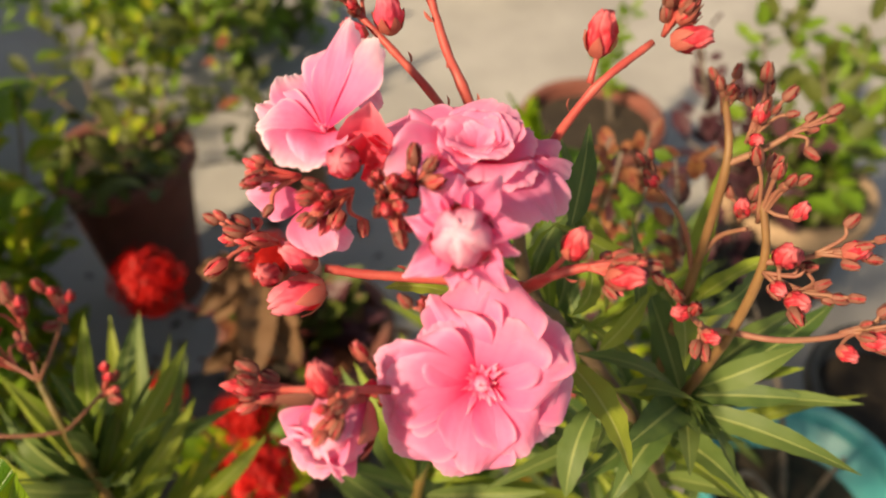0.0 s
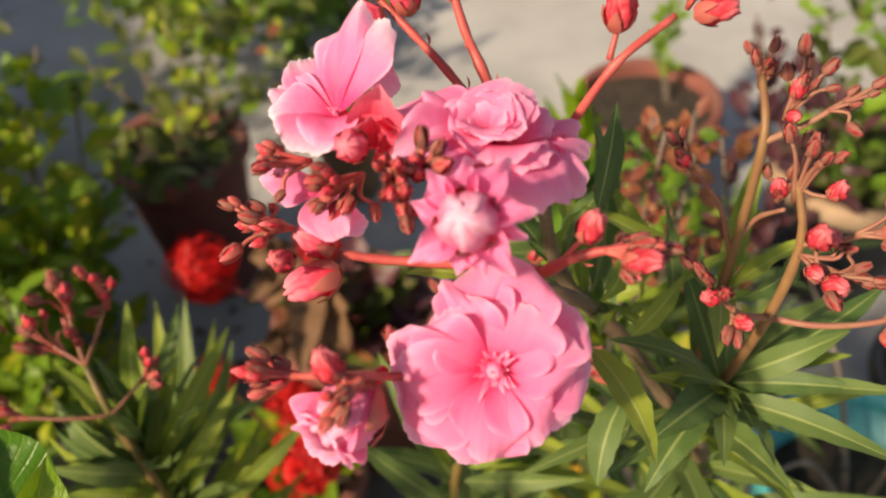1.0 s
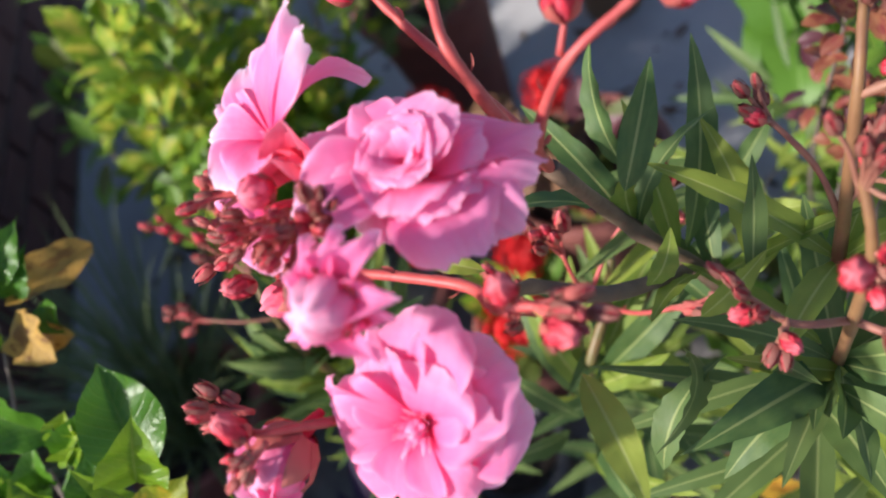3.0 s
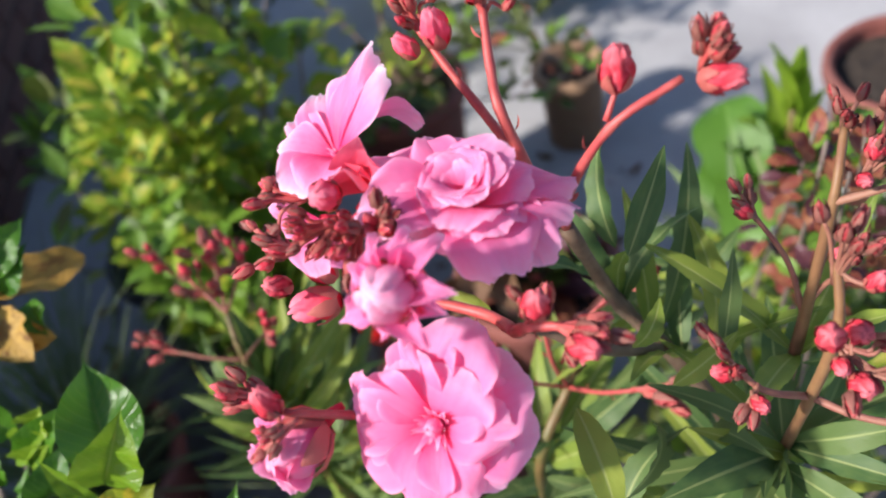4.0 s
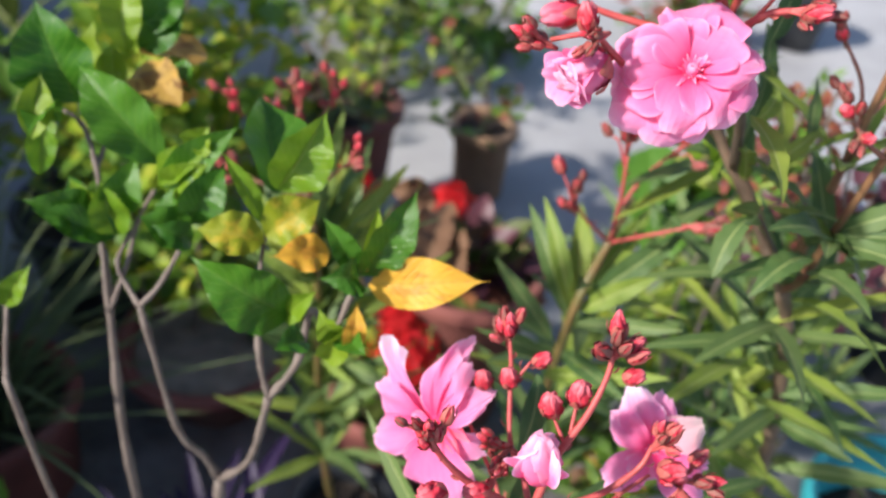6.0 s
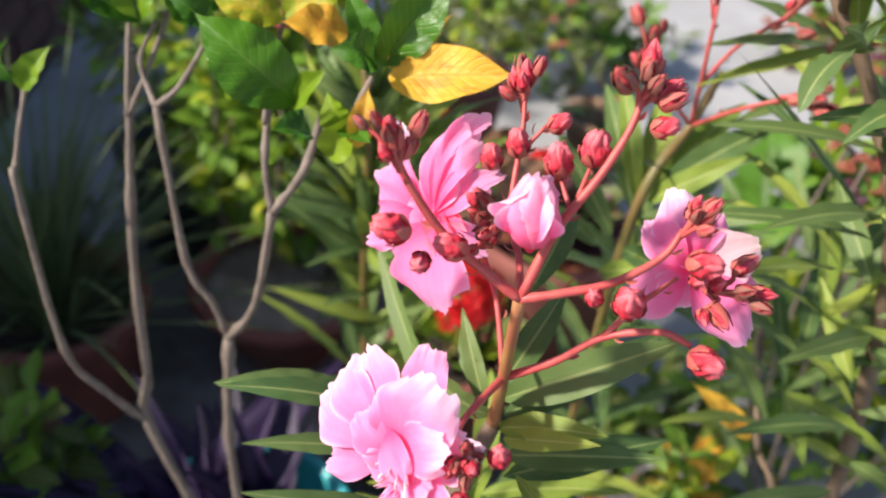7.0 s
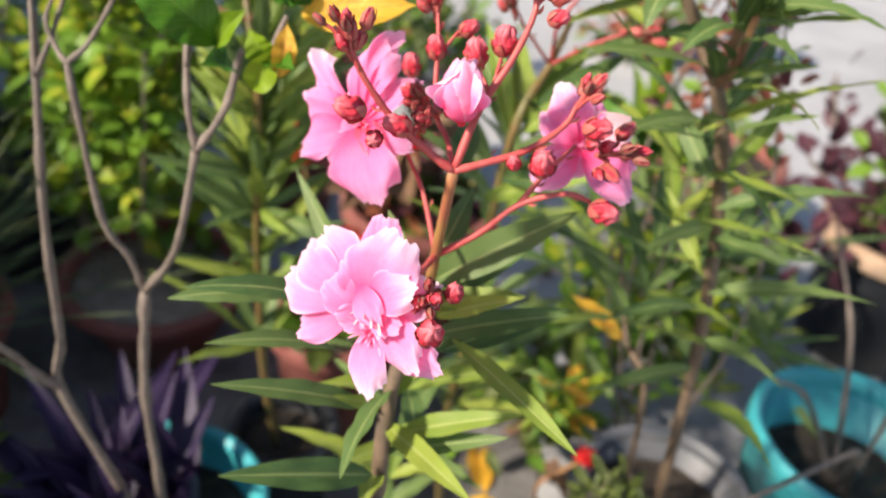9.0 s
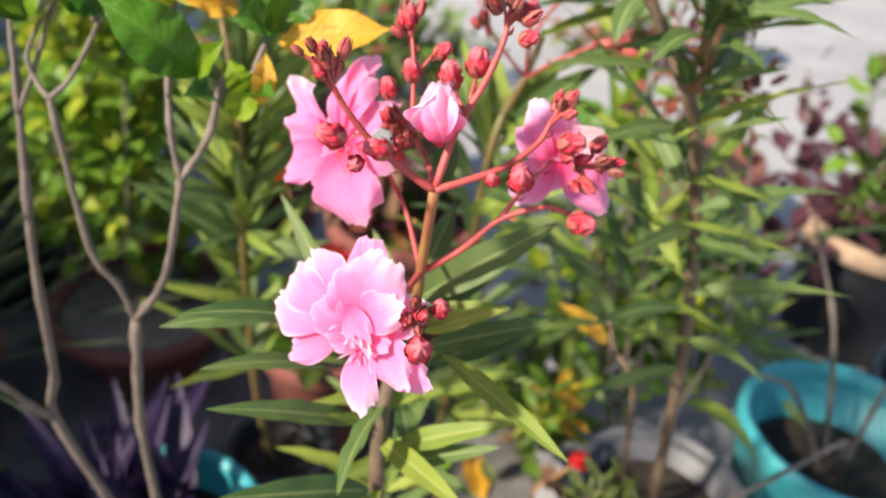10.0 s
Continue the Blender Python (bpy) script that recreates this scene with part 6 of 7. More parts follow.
side_leaf(Vector((-0.2777, 0.1899, 0.5609)), Vector((-0.3197, 0.2059, 0.6476)), 0.024, 0, (-0.2, -0.9, 0.3))
side_leaf(Vector((-0.2710, 0.1884, 0.5569)), Vector((-0.2654, 0.2897, 0.6827)), 0.026, 0, (0.3, -0.9, 0.3))
side_leaf(Vector((-0.2682, 0.1825, 0.5478)), Vector((-0.2317, 0.2783, 0.6398)), 0.02, 0, (0.3, -0.9, 0.3))
side_leaf(Vector((-0.2664, 0.1785, 0.5239)), Vector((-0.3566, 0.1592, 0.5904)), 0.022, 0, (-0.2, -0.8, 0.5))
side_leaf(Vector((-0.2596, 0.1702, 0.5103)), Vector((-0.3695, 0.1309, 0.5886)), 0.018, 0, (-0.2, -0.8, 0.5))
side_leaf(Vector((-0.2562, 0.1696, 0.4909)), Vector((-0.3013, 0.1276, 0.5308)), 0.018, 1, (0, -0.7, 0.6))
side_leaf(Vector((-0.2442, 0.1572, 0.4525)), Vector((-0.3343, 0.0979, 0.4970)), 0.018, 1, (0, -0.7, 0.6))
side_leaf(Vector((-0.2696, 0.1854, 0.5524)), Vector((-0.3674, 0.2356, 0.6671)), 0.024, 1, (-0.2, -0.9, 0.3))
side_leaf(Vector((-0.2521, 0.1741, 0.4963)), Vector((-0.2291, 0.2198, 0.5380)), 0.018, 1, (0.3, -0.8, 0.4))

for i, z in enumerate((0.36, 0.42, 0.48, 0.53, 0.58, 0.63)):
    whorl(side, (-0.262, 0.155, z), (0.0, 0, 1), 7, 0.14, 0.021, 42 + 3 * i, 61 * i, i + 90)


for i, z in enumerate((0.57, 0.61, 0.65, 0.69)):
    whorl(side, (-0.255, 0.14, z), (0.1, 0.1, 1), 6, 0.115, 0.019, 48 + 6 * i, 43 * i + 20, i + 130)

# ---- the glossy-leaved shrub with yellowing leaves ----
glossy = thing("gardenia_shrub", (TEAL_L[0] - 0.02, TEAL_L[1] + 0.03, 0.2), "leggy shrub with glossy green and yellowing leaves", "shrub")
FORK, FK2, FK3, KNOT = Vector((-0.264, -0.039, 0.576)), Vector((-0.202, -0.061, 0.723)), Vector((-0.303, -0.04, 0.752)), Vector((-0.286, -0.049, 0.645))
FOOT = Vector((TEAL_L[0], TEAL_L[1], 0.2))

def glossy_branch(pts, r0, r1):
    tube("branch", pts, r0 * 0.7, r1 * 0.72, M_TWIG, glossy, 9, 6, 0.3)


glossy_branch([FOOT, Vector((-0.2706, -0.0383, 0.3387)), Vector((-0.2742, -0.0391, 0.4619)), FORK], 0.0062, 0.0055)
glossy_branch([FORK, FORK.lerp(KNOT, 0.5) + Vector((0.004, 0, 0)), KNOT, FK3], 0.004, 0.0032)
glossy_branch([FORK, Vector((-0.2271, -0.0514, 0.6349)), FK2], 0.0045, 0.0036)
glossy_branch([FK2, Vector((-0.2081, -0.0570, 0.7543)), Vector((-0.2173, -0.0359, 0.7956)), Vector((-0.2105, -0.0450, 0.7879))], 0.003, 0.0022)
glossy_branch([FK2, Vector((-0.1848, -0.0527, 0.7542)), Vector((-0.1810, -0.0363, 0.7856)), Vector((-0.1625, -0.0480, 0.7851)), Vector((-0.1537, -0.0338, 0.8123))], 0.0034, 0.0024)
glossy_branch([FK3, Vector((-0.2937, -0.0268, 0.7640)), Vector((-0.2773, -0.0147, 0.7976)), Vector((-0.2728, -0.0254, 0.8059))], 0.0028, 0.002)
glossy_branch([FK3, Vector((-0.3147, -0.0322, 0.7561)), Vector((-0.3237, -0.0271, 0.7732)), Vector((-0.3128, -0.0207, 0.7983))], 0.0028, 0.002)
glossy_branch([FOOT + Vector((-0.03, 0, 0)), Vector((-0.2949, -0.0547, 0.3393)), Vector((-0.3317, -0.0668, 0.4727)), Vector((-0.3258, -0.0642, 0.5276)), Vector((-0.3283, -0.0562, 0.6280)), Vector((-0.3300, -0.0397, 0.7225)), Vector((-0.3391, -0.0187, 0.7725)), Vector((-0.3294, -0.0389, 0.7365))], 0.0062, 0.003)
glossy_branch([Vector((-0.3294, -0.0389, 0.7365)), Vector((-0.3363, -0.0246, 0.7721)), Vector((-0.3448, -0.0102, 0.7922)), Vector((-0.3334, -0.0220, 0.7943))], 0.0028, 0.002)
glossy_branch([Vector((-0.3294, -0.0389, 0.7365)), Vector((-0.3203, -0.0242, 0.7676)), Vector((-0.3169, -0.0066, 0.7959)), Vector((-0.3050, -0.0004, 0.8194))], 0.0026, 0.0018)
glossy_branch([Vector((-0.3317, -0.0668, 0.4727)), Vector((-0.3443, -0.0873, 0.5171)), Vector((-0.3594, -0.1030, 0.5692)), Vector((-0.3674, -0.1009, 0.6996)), Vector((-0.3805, -0.0884, 0.7087)), Vector((-0.3835, -0.0679, 0.7504))], 0.0042, 0.0022)
glossy_branch([Vector((-0.3334, -0.0220, 0.7943)), Vector((-0.3442, -0.0024, 0.8269)), Vector((-0.3615, 0.0131, 0.8488)), Vector((-0.3829, 0.0153, 0.8567))], 0.0026, 0.0016)
glossy_branch([Vector((-0.3442, -0.0024, 0.8269)), Vector((-0.3490, 0.0216, 0.8400)), Vector((-0.3570, 0.0582, 0.8682))], 0.0022, 0.0014)
glossy_branch([Vector((-0.2105, -0.0450, 0.7879)), Vector((-0.2083, -0.0554, 0.7787)), Vector((-0.2144, -0.0325, 0.8138)), Vector((-0.2140, -0.0131, 0.8433))], 0.0022, 0.0014)


def glossy_leaf(base, tip, width, kinds, up):
    leaf(glossy, kinds, base, tip, width, up, int(abs(tip[0]) * 997))


glossy_leaf(Vector((-0.2132, -0.0095, 0.8472)), Vector((-0.2464, 0.0402, 0.8858)), 0.043, B_GLOSS, (0.7, -0.55, 0.2))
glossy_leaf(Vector((-0.2097, -0.0150, 0.8554)), Vector((-0.1864, 0.0107, 0.9031)), 0.034, B_GLOSS_NEW, (0.5, -0.8, 0.2))
glossy_leaf(Vector((-0.3489, 0.0660, 0.8667)), Vector((-0.3057, 0.0432, 0.8577)), 0.032, B_TAN, (0.4, -0.6, 0.7))
glossy_leaf(Vector((-0.2928, -0.0080, 0.8314)), Vector((-0.2474, 0.0205, 0.8721)), 0.022, B_GLOSS, (0.4, -0.6, 0.6))
glossy_leaf(Vector((-0.2166, -0.0228, 0.8330)), Vector((-0.2441, -0.0171, 0.8770)), 0.012, B_GLOSS_NEW, (0.7, -0.5, 0.4))
glossy_leaf(Vector((-0.2138, -0.0267, 0.8279)), Vector((-0.1852, -0.0028, 0.8478)), 0.03, B_YELLOWING, (0.1, -0.8, 0.5))
glossy_leaf(Vector((-0.2133, -0.0289, 0.8253)), Vector((-0.2520, -0.0431, 0.8343)), 0.026, B_YELLOWING, (0.0, -0.6, 0.7))
glossy_leaf(Vector((-0.1881, -0.0512, 0.7936)), Vector((-0.2442, -0.0658, 0.8372)), 0.036, B_GLOSS, (0.1, -0.7, 0.6))
glossy_leaf(Vector((-0.1716, -0.0293, 0.8297)), Vector((-0.1975, -0.0545, 0.8382)), 0.022, B_YELLOW, (0.0, -0.7, 0.6))
glossy_leaf(Vector((-0.1458, -0.0308, 0.8138)), Vector((-0.0756, -0.0209, 0.8304)), 0.03, B_YELLOW, (0.0, -0.75, 0.6))
glossy_leaf(Vector((-0.1529, -0.0303, 0.8162)), Vector((-0.1791, -0.0239, 0.8529)), 0.016, B_GLOSS, (0.5, -0.6, 0.5))
glossy_leaf(Vector((-0.1515, -0.0288, 0.8175)), Vector((-0.1276, 0.0026, 0.8701)), 0.026, B_GLOSS, (0.5, -0.7, 0.4))
glossy_leaf(Vector((-0.1533, -0.0248, 0.8225)), Vector((-0.1477, -0.0103, 0.8605)), 0.01, B_GLOSS_NEW, (0.6, -0.7, 0.3))
glossy_leaf(Vector((-0.1532, -0.0338, 0.8199)), Vector((-0.1703, -0.0552, 0.8306)), 0.022, B_GLOSS, (0.1, -0.7, 0.6))
glossy_leaf(Vector((-0.1483, -0.0280, 0.8175)), Vector((-0.1233, -0.0043, 0.8458)), 0.014, B_YELLOW, (0.3, -0.8, 0.4))
glossy_leaf(Vector((-0.1911, -0.0531, 0.7923)), Vector((-0.1695, -0.0511, 0.8197)), 0.016, B_GLOSS_NEW, (0.0, -0.8, 0.5))
glossy_leaf(Vector((-0.1756, -0.0585, 0.7823)), Vector((-0.1869, -0.0804, 0.7909)), 0.018, B_GLOSS, (0, -0.6, 0.7))
glossy_leaf(Vector((-0.1624, -0.0621, 0.7748)), Vector((-0.1488, -0.0593, 0.8053)), 0.018, B_GLOSS_NEW, (0.4, -0.7, 0.4))
glossy_leaf(Vector((-0.1457, -0.0621, 0.7860)), Vector((-0.1466, -0.0489, 0.8165)), 0.014, B_YELLOW, (0.5, -0.8, 0.3))
glossy_leaf(Vector((-0.2990, 0.0044, 0.8386)), Vector((-0.3632, 0.0219, 0.8899)), 0.036, B_GLOSS, (0.3, -0.7, 0.6))
glossy_leaf(Vector((-0.2992, -0.0017, 0.8318)), Vector((-0.2616, 0.0038, 0.8591)), 0.022, B_GLOSS_NEW, (0.0, -0.7, 0.6))
glossy_leaf(Vector((-0.2765, 0.0080, 0.8523)), Vector((-0.2659, 0.0132, 0.8708)), 0.02, B_GLOSS_NEW, (0.2, -0.8, 0.4))
glossy_leaf(Vector((-0.2729, -0.0183, 0.8140)), Vector((-0.2553, 0.0107, 0.8501)), 0.026, B_GLOSS, (0.4, -0.7, 0.4))
glossy_leaf(Vector((-0.2676, -0.0253, 0.8123)), Vector((-0.2913, -0.0408, 0.8314)), 0.026, B_GLOSS, (0.0, -0.6, 0.7))
glossy_leaf(Vector((-0.2737, -0.0220, 0.8099)), Vector((-0.2832, -0.0078, 0.8361)), 0.02, B_GLOSS, (-0.2, -0.8, 0.4))
glossy_leaf(Vector((-0.3319, -0.0204, 0.7957)), Vector((-0.3640, -0.0549, 0.8337)), 0.03, B_GLOSS, (0.0, -0.6, 0.8))
glossy_leaf(Vector((-0.3323, -0.0193, 0.7971)), Vector((-0.3568, -0.0155, 0.8305)), 0.026, B_GLOSS, (-0.1, -0.7, 0.6))
glossy_leaf(Vector((-0.3283, -0.0195, 0.8036)), Vector((-0.3154, 0.0060, 0.8445)), 0.024, B_GLOSS, (0.5, -0.7, 0.4))
glossy_leaf(Vector((-0.3315, -0.0215, 0.8021)), Vector((-0.3429, -0.0070, 0.8214)), 0.018, B_GLOSS_NEW, (-0.4, -0.8, 0.3))
glossy_leaf(Vector((-0.3568, 0.0646, 0.8754)), Vector((-0.3725, 0.1016, 0.9212)), 0.026, B_GLOSS_NEW, (0.4, -0.8, 0.3))
glossy_leaf(Vector((-0.3342, 0.1295, 0.8513)), Vector((-0.3492, 0.0686, 0.8764)), 0.032, B_TAN, (0.0, -0.7, 0.6))
glossy_leaf(Vector((-0.3519, 0.0760, 0.8870)), Vector((-0.3320, 0.1142, 0.9100)), 0.024, B_GLOSS, (0.4, -0.7, 0.5))
glossy_leaf(Vector((-0.3634, 0.0529, 0.8637)), Vector((-0.3781, 0.0659, 0.8975)), 0.022, B_GLOSS_NEW, (-0.4, -0.8, 0.3))
glossy_leaf(Vector((-0.3720, 0.0286, 0.8537)), Vector((-0.3980, 0.0403, 0.9194)), 0.05, B_GLOSS, (0.2, -0.7, 0.6))
glossy_leaf(Vector((-0.3301, 0.0771, 0.8675)), Vector((-0.3065, 0.0602, 0.8577)), 0.02, B_GLOSS, (0.3, -0.6, 0.6))
glossy_leaf(Vector((-0.3739, 0.0101, 0.8485)), Vector((-0.3650, -0.0312, 0.8608)), 0.022, B_GLOSS, (0.0, -0.6, 0.7))
glossy_leaf(Vector((-0.3758, -0.0159, 0.8502)), Vector((-0.3814, 0.0123, 0.8836)), 0.02, B_GLOSS_NEW, (0.5, -0.7, 0.3))
glossy_leaf(Vector((-0.3194, -0.0266, 0.7972)), Vector((-0.3510, -0.0223, 0.8342)), 0.022, B_GLOSS_NEW, (0.3, -0.8, 0.4))
glossy_leaf(Vector((-0.3166, -0.0297, 0.8007)), Vector((-0.3253, -0.0247, 0.8401)), 0.024, B_GLOSS_NEW, (0.5, -0.8, 0.3))
glossy_leaf(Vector((-0.3166, -0.0297, 0.8007)), Vector((-0.3568, -0.0555, 0.8282)), 0.022, B_GLOSS, (0.1, -0.6, 0.8))
glossy_leaf(Vector((-0.2925, -0.0050, 0.8231)), Vector((-0.2596, 0.0012, 0.8527)), 0.022, B_GLOSS_NEW, (0.2, -0.7, 0.6))
glossy_leaf(Vector((-0.2650, -0.0254, 0.8074)), Vector((-0.2857, -0.0402, 0.8269)), 0.018, B_GLOSS, (0, -0.6, 0.7))
glossy_leaf(Vector((-0.3589, 0.0480, 0.8560)), Vector((-0.3618, 0.0608, 0.8874)), 0.02, B_GLOSS_NEW, (0.4, -0.8, 0.3))
glossy_leaf(Vector((-0.3525, 0.0759, 0.8713)), Vector((-0.3292, 0.1044, 0.8983)), 0.022, B_GLOSS, (0.4, -0.8, 0.4))
glossy_leaf(Vector((-0.3448, 0.0606, 0.8513)), Vector((-0.3022, 0.0621, 0.8572)), 0.022, B_TAN, (0, -0.6, 0.7))
glossy_leaf(Vector((-0.3801, -0.0139, 0.8206)), Vector((-0.3797, 0.0133, 0.8679)), 0.018, B_GLOSS_NEW, (0.5, -0.8, 0.3))
glossy_leaf(Vector((-0.1549, -0.0540, 0.7912)), Vector((-0.1313, -0.0706, 0.7967)), 0.016, B_GLOSS, (0.4, -0.6, 0.6))
glossy_leaf(Vector((-0.1549, -0.0540, 0.7912)), Vector((-0.1685, -0.0546, 0.8098)), 0.016, B_GLOSS_NEW, (0.0, -0.8, 0.5))
glossy_leaf(Vector((-0.3852, -0.0685, 0.7503)), Vector((-0.3672, -0.0516, 0.7811)), 0.016, B_GLOSS_NEW, (0.3, -0.8, 0.4))
glossy_leaf(Vector((-0.3862, -0.0664, 0.7531)), Vector((-0.3953, -0.0586, 0.7815)), 0.018, B_GLOSS, (-0.3, -0.8, 0.4))



# ---- background bushes ----
def bush(name, base, heads, n, kinds, length, width, label, category="shrub", seed=0, stem=0.004, wood=None, spread=0.07, low=0.25, up=0.6, group=""):
    """Stems from base to each head, with leaves along and round them."""
    rng = random.Random(seed)
    base = Vector(base)
    ob = thing(name, base, label, category, group)
    heads = [Vector(h) for h in heads]
    per = n // len(heads)
    for h in heads:
        bend = base.lerp(h, 0.5) + Vector((rng.uniform(-1, 1), rng.uniform(-1, 1), 0)) * 0.1 * (h - base).length
        pts = [base + Vector((rng.uniform(-0.02, 0.02), rng.uniform(-0.02, 0.02), 0)), bend, h]
        tube("stem", pts, stem, stem * 0.45, wood or M_TWIG, ob, 6, 5, 0.2)
        line = spline(pts, 20)
        for i in range(per):
            k = low + (1 - low) * rng.random() ** 0.8
            at = line[min(int(k * 40), 40)]
            out = Vector((rng.uniform(-1, 1), rng.uniform(-1, 1), rng.uniform(-0.6, 0.9))).normalized()
            foot = at + out * spread * rng.random() * (1.25 - 0.5 * k)
            d = (out + Vector((0, 0, rng.uniform(-0.2, up)))).normalized()
            s = rng.uniform(0.65, 1.2)
            leaf(ob, kinds[rng.randrange(len(kinds))] if isinstance(kinds[0], list) else kinds, foot, foot + d * length * s, width * s * rng.uniform(0.85, 1.15),
                 Vector((rng.uniform(-0.5, 0.5) - 0.2, rng.uniform(-0.7, 0.1), 1)), rng.randrange(4))
    return ob


SH = Vector((POT_SH[0], POT_SH[1], 0.16))
bush("golden_shrub", (SH.x + 0.06, SH.y - 0.04, 0.16), [Vector((-0.6159, 0.5540, 0.8362)), Vector((-0.6203, 0.4841, 0.7977)), Vector((-0.6032, 0.5667, 0.7716)), Vector((-0.6147, 0.4440, 0.7270)), Vector((-0.5945, 0.4722, 0.6749)), Vector((-0.6278, 0.4156, 0.6309))], 290, [B_GOLD, B_GOLD, B_MID], 0.058, 0.03, "golden-leaved bushy shrub in a black pot", seed=3, spread=0.06, low=0.35, group="golden shrubs")
bush("golden_shrub", (SH.x + 0.2, SH.y + 0.02, 0.0), [Vector((-0.5677, 0.7091, 0.6816)), Vector((-0.5826, 0.6442, 0.6229)), Vector((-0.5513, 0.7302, 0.6240)), Vector((-0.5600, 0.5886, 0.5597)), Vector((-0.5749, 0.5117, 0.5326)), Vector((-0.7570, 0.5810, 0.4158)), Vector((-0.6662, 0.5898, 0.4046)), Vector((-0.6389, 0.4887, 0.3413)), Vector((-0.5657, 0.4683, 0.2930)), Vector((-0.6331, 0.4011, 0.3027))], 299, [B_GOLD, B_MID, B_GOLD], 0.06, 0.031, "golden-leaved shrub with upright shoots", seed=4, spread=0.07, low=0.3, group="golden shrubs")
bush("golden_shrub", (SH.x + 0.28, SH.y - 0.28, 0.0), [Vector((-0.6251, 0.3788, 0.5212)), Vector((-0.5852, 0.4144, 0.5553)), Vector((-0.6517, 0.3895, 0.5629)), Vector((-0.5577, 0.4055, 0.4811)), Vector((-0.5337, 0.4035, 0.5563))], 200, [B_MID, B_GOLD, B_MID], 0.052, 0.027, "golden-green shrub with low leafy shoots", seed=41, spread=0.035, low=0.5, group="golden shrubs")
bush("leafy_bush", (SH.x - 0.02, SH.y - 0.12, 0.0), [Vector((-0.7464, 0.4701, 0.5099)), Vector((-0.6699, 0.4780, 0.4900)), Vector((-0.6231, 0.5325, 0.4544)), Vector((-0.5455, 0.5576, 0.4511)), Vector((-0.5496, 0.6822, 0.4306)), Vector((-0.8341, 0.5382, 0.5364)), Vector((-0.6845, 0.5695, 0.5133))], 299, [B_GOLD, B_MID, B_GOLD], 0.055, 0.028, "dense yellow-green lower foliage under the golden shrubs", seed=40, spread=0.09, low=0.3, group="bushes at the back")
bush("straggling_shrub", (POT_C[0], POT_C[1], 0.3), [Vector((-0.6992, 1.0249, 0.4486)), Vector((-0.6923, 1.2100, 0.3812)), Vector((-0.5751, 1.1146, 0.3688)), Vector((-0.4946, 1.0564, 0.3949)), Vector((-0.6250, 0.9046, 0.4104)), Vector((-0.6869, 1.3399, 0.3430)), Vector((-0.4388, 1.1513, 0.3204)), Vector((-0.5379, 0.8320, 0.4217)), Vector((-0.6404, 0.8024, 0.3910)), Vector((-0.4820, 0.9046, 0.4104)), Vector((-0.5621, 0.7279, 0.4002)), Vector((-0.4468, 0.9729, 0.3948)), Vector((-0.4817, 0.7919, 0.4320)), Vector((-0.4237, 0.7747, 0.4140))], 85, [B_DULL, B_DULL, B_DULL, B_GOLD], 0.055, 0.028, "straggling shrub with sparse dull leaves", seed=5, spread=0.05, low=0.4, stem=0.005, wood=M_WOOD)
bush("leafy_bush", Vector((-0.5309, 1.9501, 0.0000)), [Vector((-0.6561, 1.5682, 0.2736)), Vector((-0.5789, 1.5503, 0.2551)), Vector((-0.4888, 1.5592, 0.2244)), Vector((-0.6175, 1.6218, 0.2892)), Vector((-0.5425, 1.7258, 0.2529))], 150, [B_MID, B_DULL], 0.075, 0.035, "leafy green bush at the back", seed=6, spread=0.09, group="bushes at the back")
bush("leafy_bush", Vector((-1.0679, 2.0810, 0.0000)), [Vector((-0.9437, 1.5950, 0.3014)), Vector((-0.8536, 1.5503, 0.2551)), Vector((-0.7378, 1.5682, 0.2736)), Vector((-0.8708, 1.7352, 0.3026)), Vector((-0.6734, 1.5324, 0.2366))], 170, [B_GOLD, B_MID, B_MID], 0.07, 0.035, "yellow-green leafy bush at the back", seed=7, spread=0.09, group="bushes at the back")
bush("leafy_bush", Vector((-1.6186, 1.1658, 0.0000)), [Vector((-0.9070, 0.5998, 0.4785)), Vector((-0.9026, 0.5676, 0.5903)), Vector((-0.8512, 0.4817, 0.4868))], 170, [B_DULL, B_MID], 0.06, 0.026, "dark green bush in the shade", seed=8, spread=0.09, group="bushes at the back")
bush("leafy_bush", Vector((-0.9435, 1.9050, -0.0000)), [Vector((-0.7388, 1.2196, 0.3802)), Vector((-0.6358, 1.2116, 0.3453)), Vector((-0.6076, 1.3646, 0.3583)), Vector((-0.4989, 1.3561, 0.3214)), Vector((-0.4096, 1.4208, 0.3722))], 150, [B_DULL, B_GOLD, B_MID], 0.06, 0.025, "thin leafy bush behind the clay pots", seed=9, spread=0.08, group="bushes at the back")
bush("leafy_bush", Vector((-0.7250, 0.0324, 0.0000)), [Vector((-0.5151, -0.0511, 0.3707)), Vector((-0.4901, -0.0517, 0.3218)), Vector((-0.4889, -0.1110, 0.3660)), Vector((-0.5100, -0.0703, 0.2590))], 120, [B_MID, B_DULL], 0.05, 0.026, "low dark green bush beside the teal pot", seed=10, spread=0.06, low=0.4)
bush("climber", (POT_A[0] + 0.03, POT_A[1] + 0.02, 0.18), [Vector((0.3468, 1.3775, 0.3290)), Vector((0.3748, 1.4045, 0.3747))], 70, B_MID, 0.032, 0.016, "thin climbing plant with small bright leaves", "plant", seed=11, spread=0.025, stem=0.002)
